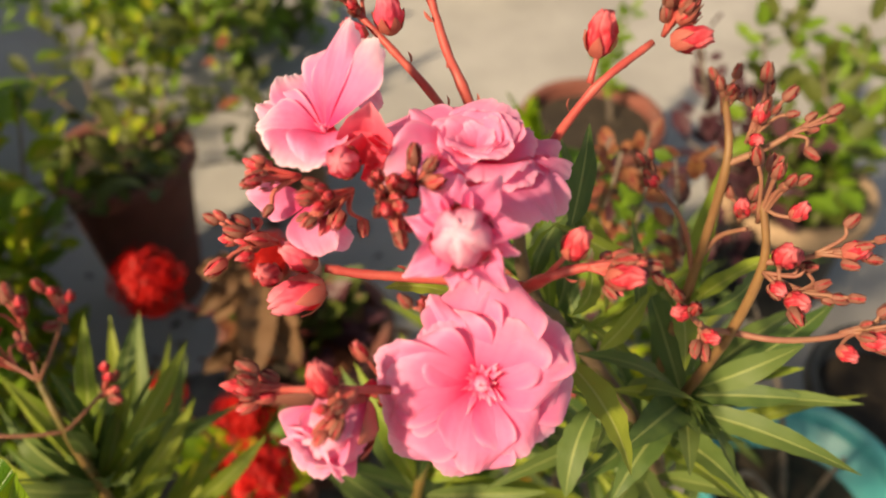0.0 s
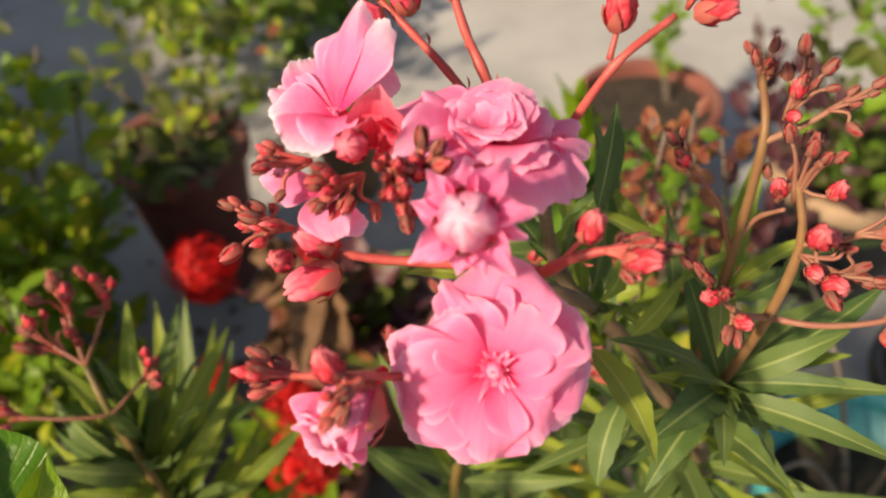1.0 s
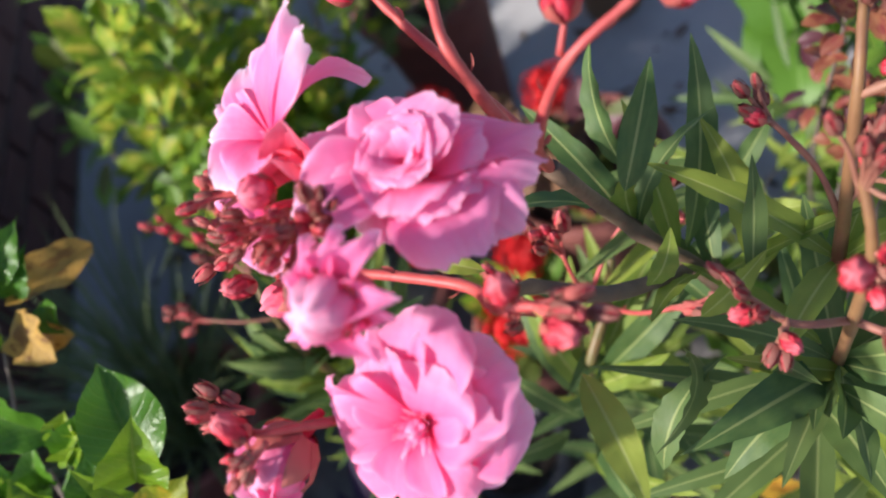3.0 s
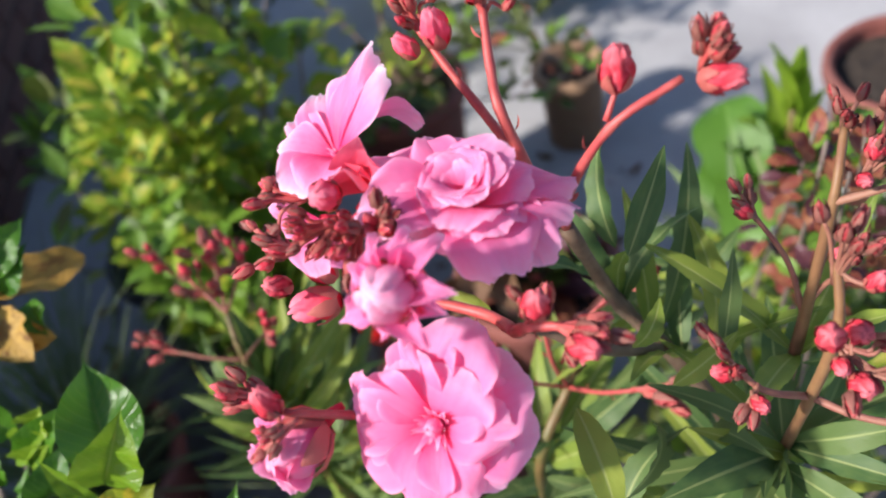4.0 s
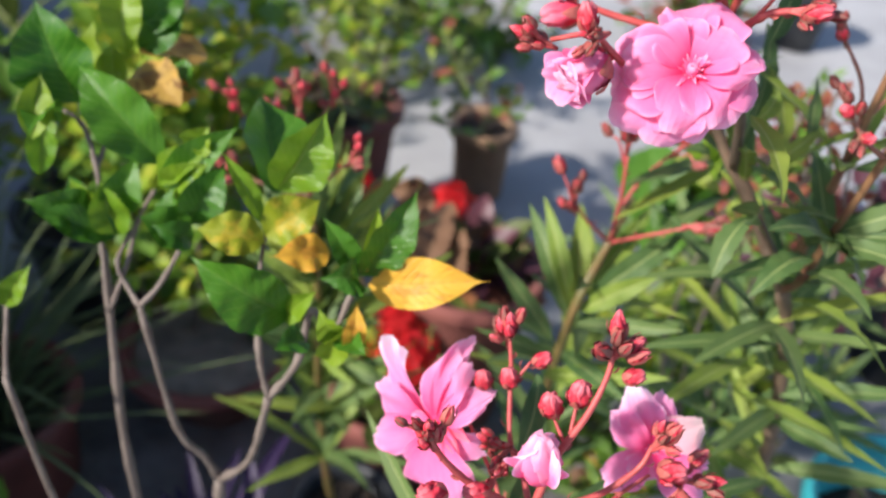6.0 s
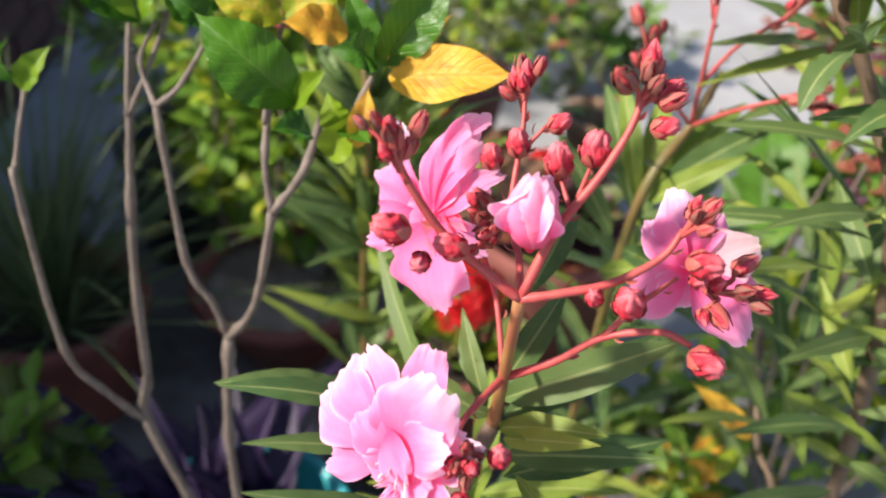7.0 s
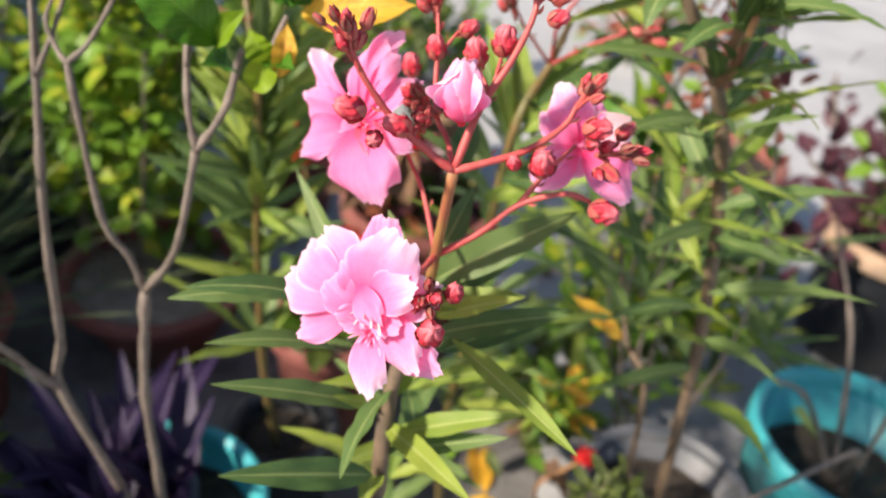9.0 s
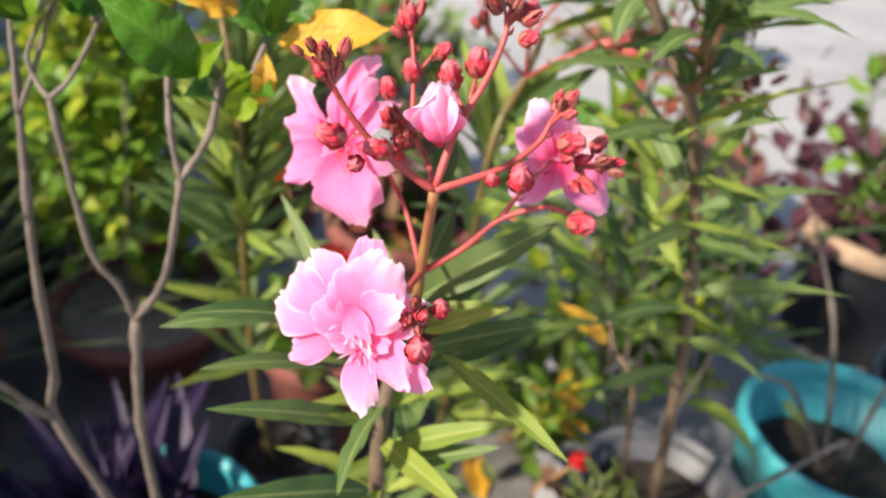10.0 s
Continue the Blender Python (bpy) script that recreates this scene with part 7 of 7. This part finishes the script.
bush("copper_plant", (0.19, 0.42, 0.0), [Vector((0.1517, 0.3638, 0.8115)), Vector((0.1272, 0.3449, 0.8064)), Vector((0.1662, 0.3339, 0.8094)), Vector((0.1417, 0.3093, 0.8126)), Vector((0.1204, 0.3607, 0.8083))], 170, [B_COPPER, B_COPPER, B_COPPER, B_MAROON, B_MID], 0.022, 0.012, "copper-red leafy plant with slender stems", "plant", seed=12, spread=0.028, low=0.75, stem=0.003)
bush("maroon_bush", (POT_TAN[0] - 0.03, POT_TAN[1], 0.2), [Vector((0.5304, 0.8709, 0.4153)), Vector((0.3948, 0.9440, 0.3699)), Vector((0.4874, 1.0326, 0.3842)), Vector((0.4190, 1.0863, 0.4788)), Vector((0.3688, 0.7114, 0.3087)), Vector((0.4888, 0.8237, 0.3499))], 130, [B_MAROON, B_MAROON, B_MAROON], 0.05, 0.026, "maroon-leaved bush in the sandy clay pot", "shrub", seed=13, spread=0.06, low=0.3, stem=0.006)
bush("rose_bush", (POT_TAN[0] + 0.06, POT_TAN[1] + 0.04, 0.2), [Vector((0.5631, 1.1730, 0.4402)), Vector((0.6421, 1.1008, 0.4374)), Vector((0.6153, 0.9239, 0.3982)), Vector((0.7561, 1.1730, 0.4402)), Vector((0.6556, 1.2929, 0.4205)), Vector((0.7239, 0.9909, 0.3956)), Vector((0.6103, 0.8435, 0.3582)), Vector((0.5216, 0.8281, 0.3710)), Vector((0.4964, 0.9366, 0.4113))], 220, [B_MID, B_DULL], 0.055, 0.03, "open green rose bush against the pale floor", "shrub", seed=14, spread=0.05, low=0.4)
bush("low_plant", Vector((0.1856, 0.8707, 0.0000)), [Vector((0.0617, 0.6117, 0.3344)), Vector((0.1175, 0.6804, 0.3299)), Vector((0.1713, 0.6311, 0.3336)), Vector((0.1038, 0.5316, 0.2972)), Vector((0.3033, 0.7094, 0.3230)), Vector((0.3795, 0.6882, 0.2729)), Vector((0.1871, 0.4850, 0.2971)), Vector((0.0219, 0.5192, 0.3009)), Vector((0.0628, 0.4027, 0.3001)), Vector((0.1343, 0.4043, 0.2837)), Vector((0.3553, 0.5558, 0.2663)), Vector((0.2793, 0.5498, 0.2776))], 170, [B_MID, B_GOLD, B_MID], 0.055, 0.024, "low pale green plant with crowded small leaves", "plant", seed=15, spread=0.06, low=0.25)
bush("low_plant", Vector((0.2162, 0.9399, 0.0000)), [Vector((0.1074, 0.5624, 0.3422)), Vector((0.1681, 0.5552, 0.3188)), Vector((0.2116, 0.6237, 0.3089)), Vector((0.1439, 0.4879, 0.3252)), Vector((0.2008, 0.4859, 0.3086))], 110, [B_MID, B_GOLD], 0.035, 0.016, "pale green bedding plant behind the oleander", "plant", seed=16, spread=0.06, low=0.25)
bush("willow_leaved_shrub", Vector((0.2461, 1.0161, -0.0000)), [Vector((0.0281, 0.5022, 0.3631)), Vector((0.0548, 0.6001, 0.4079)), Vector((0.1348, 0.5976, 0.3834)), Vector((0.1377, 0.4492, 0.3471)), Vector((0.2766, 0.5458, 0.3608)), Vector((0.3375, 0.6328, 0.3809)), Vector((0.0520, 0.4086, 0.3113)), Vector((0.3058, 0.4503, 0.3048)), Vector((0.1981, 0.5524, 0.3906))], 210, [B_OLE, B_OLE_NEW, B_OLE], 0.13, 0.019, "pale green narrow-leaved shrub behind the pots", "shrub", seed=21, spread=0.06, low=0.35, stem=0.003)
bush("low_plant", Vector((0.0423, 0.6414, 0.0000)), [Vector((-0.0126, 0.3715, 0.1870)), Vector((0.0432, 0.2694, 0.2029)), Vector((-0.0363, 0.4363, 0.1976)), Vector((0.0295, 0.5029, 0.1874)), Vector((0.2969, 0.5113, 0.2180)), Vector((0.2652, 0.4236, 0.2419)), Vector((0.1612, 0.3806, 0.2429)), Vector((-0.0370, 0.2605, 0.2111)), Vector((0.0845, 0.4591, 0.1987))], 170, [B_MID, B_DULL, B_DULL], 0.05, 0.022, "dark green ground plant under the oleanders", "plant", seed=23, spread=0.06, low=0.3, stem=0.002)
# Heads raised, mostly out of view, so the bush shades the floor behind.
bush("leafy_bush", (-1.2, 1.3, 0), [Vector((-1.10, 1.09, 0.52)), Vector((-1.02, 1.04, 0.49)), Vector((-1.01, 0.92, 0.47)), Vector((-1.08, 1.24, 0.53)), Vector((-1.03, 1.46, 0.5)), Vector((-1.10, 1.35, 0.55))], 260, [B_DULL, B_MID, B_DULL], 0.06, 0.028, "dark green bush by the brick wall, raised to shade the floor", seed=24, spread=0.1, low=0.2, group="bushes at the back")
bush("twiggy_plant", Vector((-0.325, 1.23, 0.17)), [Vector((-0.4035, 0.9368, 0.4351)), Vector((-0.3637, 1.0272, 0.4509)), Vector((-0.2768, 0.9741, 0.4455)), Vector((-0.4048, 1.1004, 0.4676)), Vector((-0.2204, 0.9023, 0.4266)), Vector((-0.3873, 0.8423, 0.4007))], 72, [B_DULL, B_MID, B_DULL, B_COPPER], 0.04, 0.022, "twiggy plant with few dull leaves behind the clay pots", "plant", seed=25, spread=0.05, low=0.45, stem=0.003)
bush("leafy_bush", (-0.425, 1.930, 0), [Vector((-0.4762, 1.8581, 0.1400)), Vector((-0.4114, 1.8741, 0.2000)), Vector((-0.3224, 1.9262, 0.1400)), Vector((-0.4909, 2.0609, 0.1600))], 110, [B_MID, B_DULL, B_MID], 0.055, 0.028, "low green bush on the far floor", seed=43, spread=0.06, low=0.2, group="bushes at the back")
bush("leafy_bush", (0.113, 2.286, 0), [Vector((-0.0668, 2.2667, 0.1200)), Vector((0.0507, 2.2188, 0.2000)), Vector((0.1921, 2.3388, 0.1200)), Vector((0.2655, 2.3021, 0.2000)), Vector((0.1223, 2.3054, 0.1000))], 170, [B_DULL, B_MID, B_COPPER], 0.07, 0.034, "dark leafy bush at the far end of the floor", seed=44, spread=0.09, low=0.15, group="bushes at the back")
bush("croton", Vector((0.0997, 0.5222, 0.0000)), [Vector((0.0639, 0.2835, 0.3058)), Vector((0.0965, 0.2762, 0.2869)), Vector((0.0510, 0.2640, 0.2813))], 80, [B_GOLD, B_YELLOW, B_MID], 0.045, 0.014, "small yellow-green plant with narrow leaves", "plant", seed=17, spread=0.02, low=0.5)
bush("fern", (GREY[0] - 0.06, GREY[1] - 0.03, 0.2), [Vector((0.1223, 0.0596, 0.4115)), Vector((0.1420, 0.0747, 0.4104)), Vector((0.1152, 0.0419, 0.4057))], 70, B_DULL, 0.022, 0.009, "tiny grey-green plant in the pot soil", "plant", seed=18, spread=0.012, low=0.4, stem=0.0015)
bush("lime_vine", Vector((0.1777, 1.1623, 0.0000)), [Vector((0.0450, 0.7055, 0.4562)), Vector((0.1273, 0.7287, 0.4494)), Vector((0.1692, 0.7873, 0.4195)), Vector((0.0554, 0.6267, 0.4680))], 16, B_LIME, 0.085, 0.09, "vine with broad bright lime leaves", "plant", seed=19, spread=0.02, low=0.75, stem=0.002)


def spiky(name, base, n, kinds, length, width, label, seed, rise=(0.2, 1.0), kind="", category="plant", arc=(0.0, 6.28)):
    """Straps or blades from one crown."""
    rng = random.Random(seed)
    ob = thing(name, base, label, category, kind=kind)
    for i in range(n):
        a, e = rng.uniform(*arc), rng.uniform(*rise)
        d = Vector((math.cos(a) * math.cos(e), math.sin(a) * math.cos(e), math.sin(e)))
        foot = Vector(base) + Vector((math.cos(a), math.sin(a), 0)) * rng.random() * 0.03 + Vector((0, 0, 0.005))
        leaf(ob, kinds, foot, foot + d * length * rng.uniform(0.6, 1.2), width * rng.uniform(0.8, 1.2), (0, 0, 1), rng.randrange(3), "blade" if kinds is B_BLADE else "leaf")
    return ob


for dx, dy, s, long, rise in ((-0.03, -0.03, 1, 0.175, 1.25), (0.02, 0.02, 2, 0.175, 1.25), (-0.05, 0.04, 4, 0.175, 1.25), (0.0, -0.06, 5, 0.175, 1.25), (-0.07, -0.02, 6, 0.23, 0.8)):
    spiky("purple_heart", (TEAL_L[0] + dx, TEAL_L[1] + dy, 0.2), 15, B_PURPLE, long, 0.029, "trailing plant with long purple leaves", s, (0.15, rise), arc=(1.35, 5.7))
spiky("grass_tuft", (POT_GR[0] + 0.03, POT_GR[1] - 0.03, 0.17), 100, B_BLADE, 0.36, 0.006, "tuft of long thin grass-like leaves", 31, (0.3, 1.35))
spiky("grass_tuft", (POT_GR[0] - 0.04, POT_GR[1] + 0.04, 0.17), 90, B_BLADE, 0.34, 0.006, "tuft of long thin grass-like leaves", 32, (0.3, 1.35))
spiky("aloe", (POT_D[0] + 0.03, POT_D[1] + 0.06, POT_D[2] - 0.04), 14, B_DULL, 0.07, 0.016, "small grey-green rosette in a clay pot", 33, (0.4, 1.2))


shoot = thing("lime_shoot", (0.112, 0.775, 0.0), "upright shoot with long bright lime leaves", "plant")
tube("stem", [(0.112, 0.775, 0.0), (0.108, 0.765, 0.25), (0.104, 0.745, 0.5)], 0.006, 0.004, M_STEM_GREEN, shoot, 8, 6, 0.15)
for i, z in enumerate((0.34, 0.42, 0.48)):
    whorl(shoot, (0.106, 0.755, z), (0, -0.1, 1), 5, 0.13, 0.034, 58 + 9 * i, 47 * i, i + 120, kinds=B_LIME_LONG)


# ---- the red-flowered succulent ----
def flower_head(seed, radius):
    """A dome of small four-petalled flowers."""
    rng = random.Random(seed)
    verts, faces, uvs = [], [], []
    n = 80
    for i in range(n):
        z = 1 - 1.25 * (i + 0.5) / n
        a = i * 2.39996
        r = math.sqrt(max(0, 1 - z * z))
        o = Vector((r * math.cos(a), r * math.sin(a), z * 0.75))
        c = o * radius * rng.uniform(0.74, 1.14)
        nrm = (o + Vector([rng.uniform(-0.3, 0.3) for _ in range(3)])).normalized()
        s = nrm.orthogonal().normalized()
        t = nrm.cross(s)
        spin, size = rng.random() * 1.57, radius * 0.27 * rng.uniform(0.8, 1.2)
        shade = rng.uniform(-0.2, 0.5)
        for p in range(4):
            b = spin + p * math.pi / 2
            d, e = s * math.cos(b) + t * math.sin(b), s * -math.sin(b) + t * math.cos(b)
            k = len(verts)
            verts += [c, c + d * size * 0.55 + e * size * 0.4 + nrm * size * 0.15, c + d * size + nrm * size * 0.05, c + d * size * 0.55 - e * size * 0.4 + nrm * size * 0.15]
            uvs += [(0.5, 0), (1, 0.3 + shade), (0.5, 0.6 + shade), (0, 0.3 + shade)]
            faces.append((k, k + 1, k + 2, k + 3))
    for j in range(5):
        for i in range(12):
            a, b = i * math.pi / 6, j * 0.5
            verts.append(Vector((math.cos(a) * math.sin(b), math.sin(a) * math.sin(b), math.cos(b) * 0.75)) * radius * 0.68)
            uvs.append((0.5, -0.3))
            if j:
                k = len(verts) - 1
                q = k + 1 if i < 11 else k - 11
                faces.append((k, q, q - 12, k - 12))
    for i in range(24):
        a, z = i * 2.39996, -0.1 - 0.3 * i / 24
        k = len(verts)
        o = Vector((math.cos(a) * 0.75, math.sin(a) * 0.75, z)) * radius
        verts += [Vector((0, 0, -radius * 1.1)), o, o * 0.9 + Vector((0, 0, radius * 0.08))]
        uvs += [(0.5, 0.1)] * 3
        faces.append((k, k + 1, k + 2))
    return mesh_of("flower_head", verts, faces, M_RED, uvs, smooth=False)


red_plant = thing("kalanchoe", (POT_E[0], POT_E[1], 0.3), "succulent with scarlet flower heads and withered brown leaves", "plant")
for c, r, s in ((Vector((-0.413, 0.611, 0.384)), 0.047, 1), (Vector((-0.269, 0.702, 0.339)), 0.036, 2)):
    part("flower_head", flower_head(s, r), red_plant, Matrix.Translation(c) @ Matrix.Rotation(0.5, 4, "X"))
    tube("stem", [(POT_E[0], POT_E[1], 0.3), Vector((POT_E[0], POT_E[1], 0.3)).lerp(c, 0.5) + Vector((0, 0, -0.02)), c - Vector((0, -0.01, r * 0.9))], 0.004, 0.003, M_STEM_RED, red_plant, 7, 5)

def red_plant_leaf(base, tip, width):
    leaf(red_plant, B_BROWN, base, tip, width, (0.2, -0.9, 0.5), int(abs(tip[0]) * 997), label="withered brown leaf")


red_plant_leaf(Vector((-0.2683, 0.6013, 0.4241)), Vector((-0.3075, 0.5364, 0.3856)), 0.035)
red_plant_leaf(Vector((-0.2608, 0.5858, 0.4080)), Vector((-0.2637, 0.4919, 0.3828)), 0.04)
red_plant_leaf(Vector((-0.2459, 0.5755, 0.3973)), Vector((-0.1926, 0.4821, 0.3725)), 0.04)
red_plant_leaf(Vector((-0.2805, 0.6207, 0.4154)), Vector((-0.3353, 0.5962, 0.4187)), 0.045)
red_plant_leaf(Vector((-0.2534, 0.5651, 0.3866)), Vector((-0.2825, 0.4513, 0.3551)), 0.035)
red_plant_leaf(Vector((-0.2459, 0.5548, 0.3758)), Vector((-0.2159, 0.5083, 0.3853)), 0.05)
red_plant_leaf(Vector((-0.2794, 0.6039, 0.4268)), Vector((-0.3265, 0.5349, 0.3984)), 0.03)
red_plant_leaf(Vector((-0.2459, 0.5962, 0.4187)), Vector((-0.2374, 0.5133, 0.3904)), 0.032)
red_plant_leaf(Vector((-0.2636, 0.5415, 0.3909)), Vector((-0.1997, 0.5216, 0.4135)), 0.03)
red_plant_leaf(Vector((-0.2758, 0.5248, 0.3880)), Vector((-0.2331, 0.4709, 0.3754)), 0.03)
red_plant_leaf(Vector((-0.2733, 0.5083, 0.3853)), Vector((-0.3078, 0.4599, 0.3783)), 0.028)
red_plant_leaf(Vector((-0.1747, 0.6439, 0.3523)), Vector((-0.2456, 0.5650, 0.3572)), 0.04)
red_plant_leaf(Vector((-0.1561, 0.6425, 0.3460)), Vector((-0.1232, 0.5659, 0.3276)), 0.045)
red_plant_leaf(Vector((-0.2449, 0.5596, 0.4276)), Vector((-0.2407, 0.4207, 0.3918)), 0.045)
red_plant_leaf(Vector((-0.2316, 0.5410, 0.4031)), Vector((-0.1885, 0.4655, 0.3834)), 0.06)

rng = random.Random(77)
for i in range(60):
    a, e = rng.random() * 6.28, rng.uniform(-0.3, 1.0)
    d = Vector((math.cos(a) * math.cos(e), math.sin(a) * math.cos(e), math.sin(e)))
    foot = Vector((POT_E[0], POT_E[1], 0.31)) + d * rng.uniform(0.01, 0.06)
    leaf(red_plant, (B_COPPER, B_DULL, B_MAROON)[i % 3], foot, foot + d * 0.07, 0.04, (0, -0.3, 1), i)
POT_R = Vector((-0.2722, 0.4082, 0.2000))
pot(POT_R, 0.09, 0.2, M_CLAY, "small clay pot with scarlet flowers", soil=0.03)
red_two = thing("kalanchoe", (POT_R[0], POT_R[1], 0.17), "small succulent with scarlet flower heads", "plant")
for c, r, s in ((Vector((-0.2186, 0.3188, 0.374)), 0.042, 5), (Vector((-0.2775, 0.4679, 0.277)), 0.036, 6), (Vector((-0.2959, 0.3347, 0.5080)), 0.02, 8)):
    part("flower_head", flower_head(s, r), red_two, Matrix.Translation(c) @ Matrix.Rotation(0.5, 4, "X"))
    tube("stem", [(POT_R[0], POT_R[1], 0.17), Vector((POT_R[0], POT_R[1], 0.17)).lerp(c, 0.5) + Vector((0.01, 0, 0)), c - Vector((0, -0.01, r * 0.9))], 0.0035, 0.0025, M_STEM_GREEN, red_two, 7, 5)
for i in range(30):
    a, e = rng.random() * 6.28, rng.uniform(0.1, 1.1)
    d = Vector((math.cos(a) * math.cos(e), math.sin(a) * math.cos(e), math.sin(e)))
    foot = Vector((POT_R[0], POT_R[1], 0.19)) + d * rng.uniform(0.01, 0.08)
    leaf(red_two, (B_MID, B_DULL, B_GOLD)[i % 3], foot, foot + d * 0.06, 0.035, (0, -0.3, 1), i)

# ---- small things ----
thorn = thing("crown_of_thorns", Vector((0.0818, 0.3497, 0.0000)), "small thorny plant with one red flower", "plant")
tube("stem", [thorn.location, Vector((0.0674, 0.2124, 0.2032)), Vector((0.0933, 0.2105, 0.2467)), Vector((0.1110, 0.2082, 0.2741))], 0.003, 0.0015, M_STEM_MIX, thorn, 7, 5, 0.3)
part("flower_head", flower_head(9, 0.012), thorn, Matrix.Translation(Vector((0.1125, 0.2094, 0.2754))))
twigs = thing("dry_twigs", (TEAL_R[0], TEAL_R[1], 0.18), "bare dry twigs standing in the teal pot", "twigs")
for pts in ([(TEAL_R[0], TEAL_R[1], 0.18), Vector((0.4084, 0.2926, 0.3172)), Vector((0.3102, 0.1786, 0.3563)), Vector((0.2436, 0.1104, 0.3643))], [(TEAL_R[0], TEAL_R[1], 0.18), Vector((0.4027, 0.4458, 0.3613)), Vector((0.3662, 0.5634, 0.4507))], [(TEAL_R[0], TEAL_R[1], 0.18), Vector((0.3547, 0.3495, 0.3244)), Vector((0.2956, 0.3118, 0.3740))], [(TEAL_R[0] + 0.02, TEAL_R[1], 0.18), Vector((0.4473, 0.3544, 0.3072)), Vector((0.4422, 0.3397, 0.3758))]):
    tube("twig", pts, 0.004, 0.0022, M_TWIG, twigs, 7, 6, 0.3)


def stone(place, size, seed, label):
    bm = bmesh.new()
    bmesh.ops.create_icosphere(bm, subdivisions=3, radius=1)
    for v in bm.verts:
        v.co *= 1 + 0.25 * noise.noise(v.co * 1.6 + Vector((seed, 0, 0)))
        v.co = Vector((v.co.x * size[0], v.co.y * size[1], v.co.z * size[2]))
    me = bpy.data.meshes.new("stone")
    bm.to_mesh(me)
    bm.free()
    me.materials.append(M_STONE)
    me.polygons.foreach_set("use_smooth", [True] * len(me.polygons))
    ob = tagged(new("stone", me), label, "stone")
    ob.location = place
    return ob


ST = Vector((-1.0557, 0.7144, 0.0800))
litter = random.Random(5)
for i in range(7):
    at = Vector(Vector((-0.0624, 0.3395, 0.0000))) + Vector((litter.uniform(-0.14, 0.14), litter.uniform(-0.05, 0.15), 0.004))
    a = litter.random() * 6.28
    d = Vector((math.cos(a), math.sin(a), 0.0)) * litter.uniform(0.07, 0.12)
    dead = thing("fallen_leaf", at, "dry curled brown leaf lying on the floor", "leaf", "fallen leaves")
    leaf(dead, B_BROWN if i % 3 else B_YELLOW, at, at + d, 0.04, (0, 0, 1), i, "blade")
stone((ST[0], ST[1], 0.08), (0.05, 0.06, 0.09), 3, "beige rough stone beside the black pot")

fallen = thing("fallen_blossom", (-1.75, 1.26, 0.012), "pale pink fallen blossom on the floor", "flower")
bloom(fallen, (-1.75, 1.26, 0.012), (0.2, -0.3, 1), 0.045, ((5, 1.0, 8, 0.0), (5, 0.7, 30, 0.05)), 0, 77, 0.25, P_LIGHT, back=0.1)

# ---- litter on the floor ----
spots = random.Random(12)
bed = [(spots.uniform(-1.35, 0.25), spots.uniform(-0.1, 1.15)) for _ in range(420)]
bed = [(x, y) for x, y in bed if (x + 1.6) * 0.87 + (y - 0.8) * 0.5 > 0.12]
scatter("leaf_litter", bed[::2], M_BROWN_LEAF, 1, 0.035, "dry brown leaf litter strewn on the floor")
scatter("soil_crumbs", bed[1::2], M_SOIL, 2, 0.022, "crumbs of dark soil and bark on the floor")
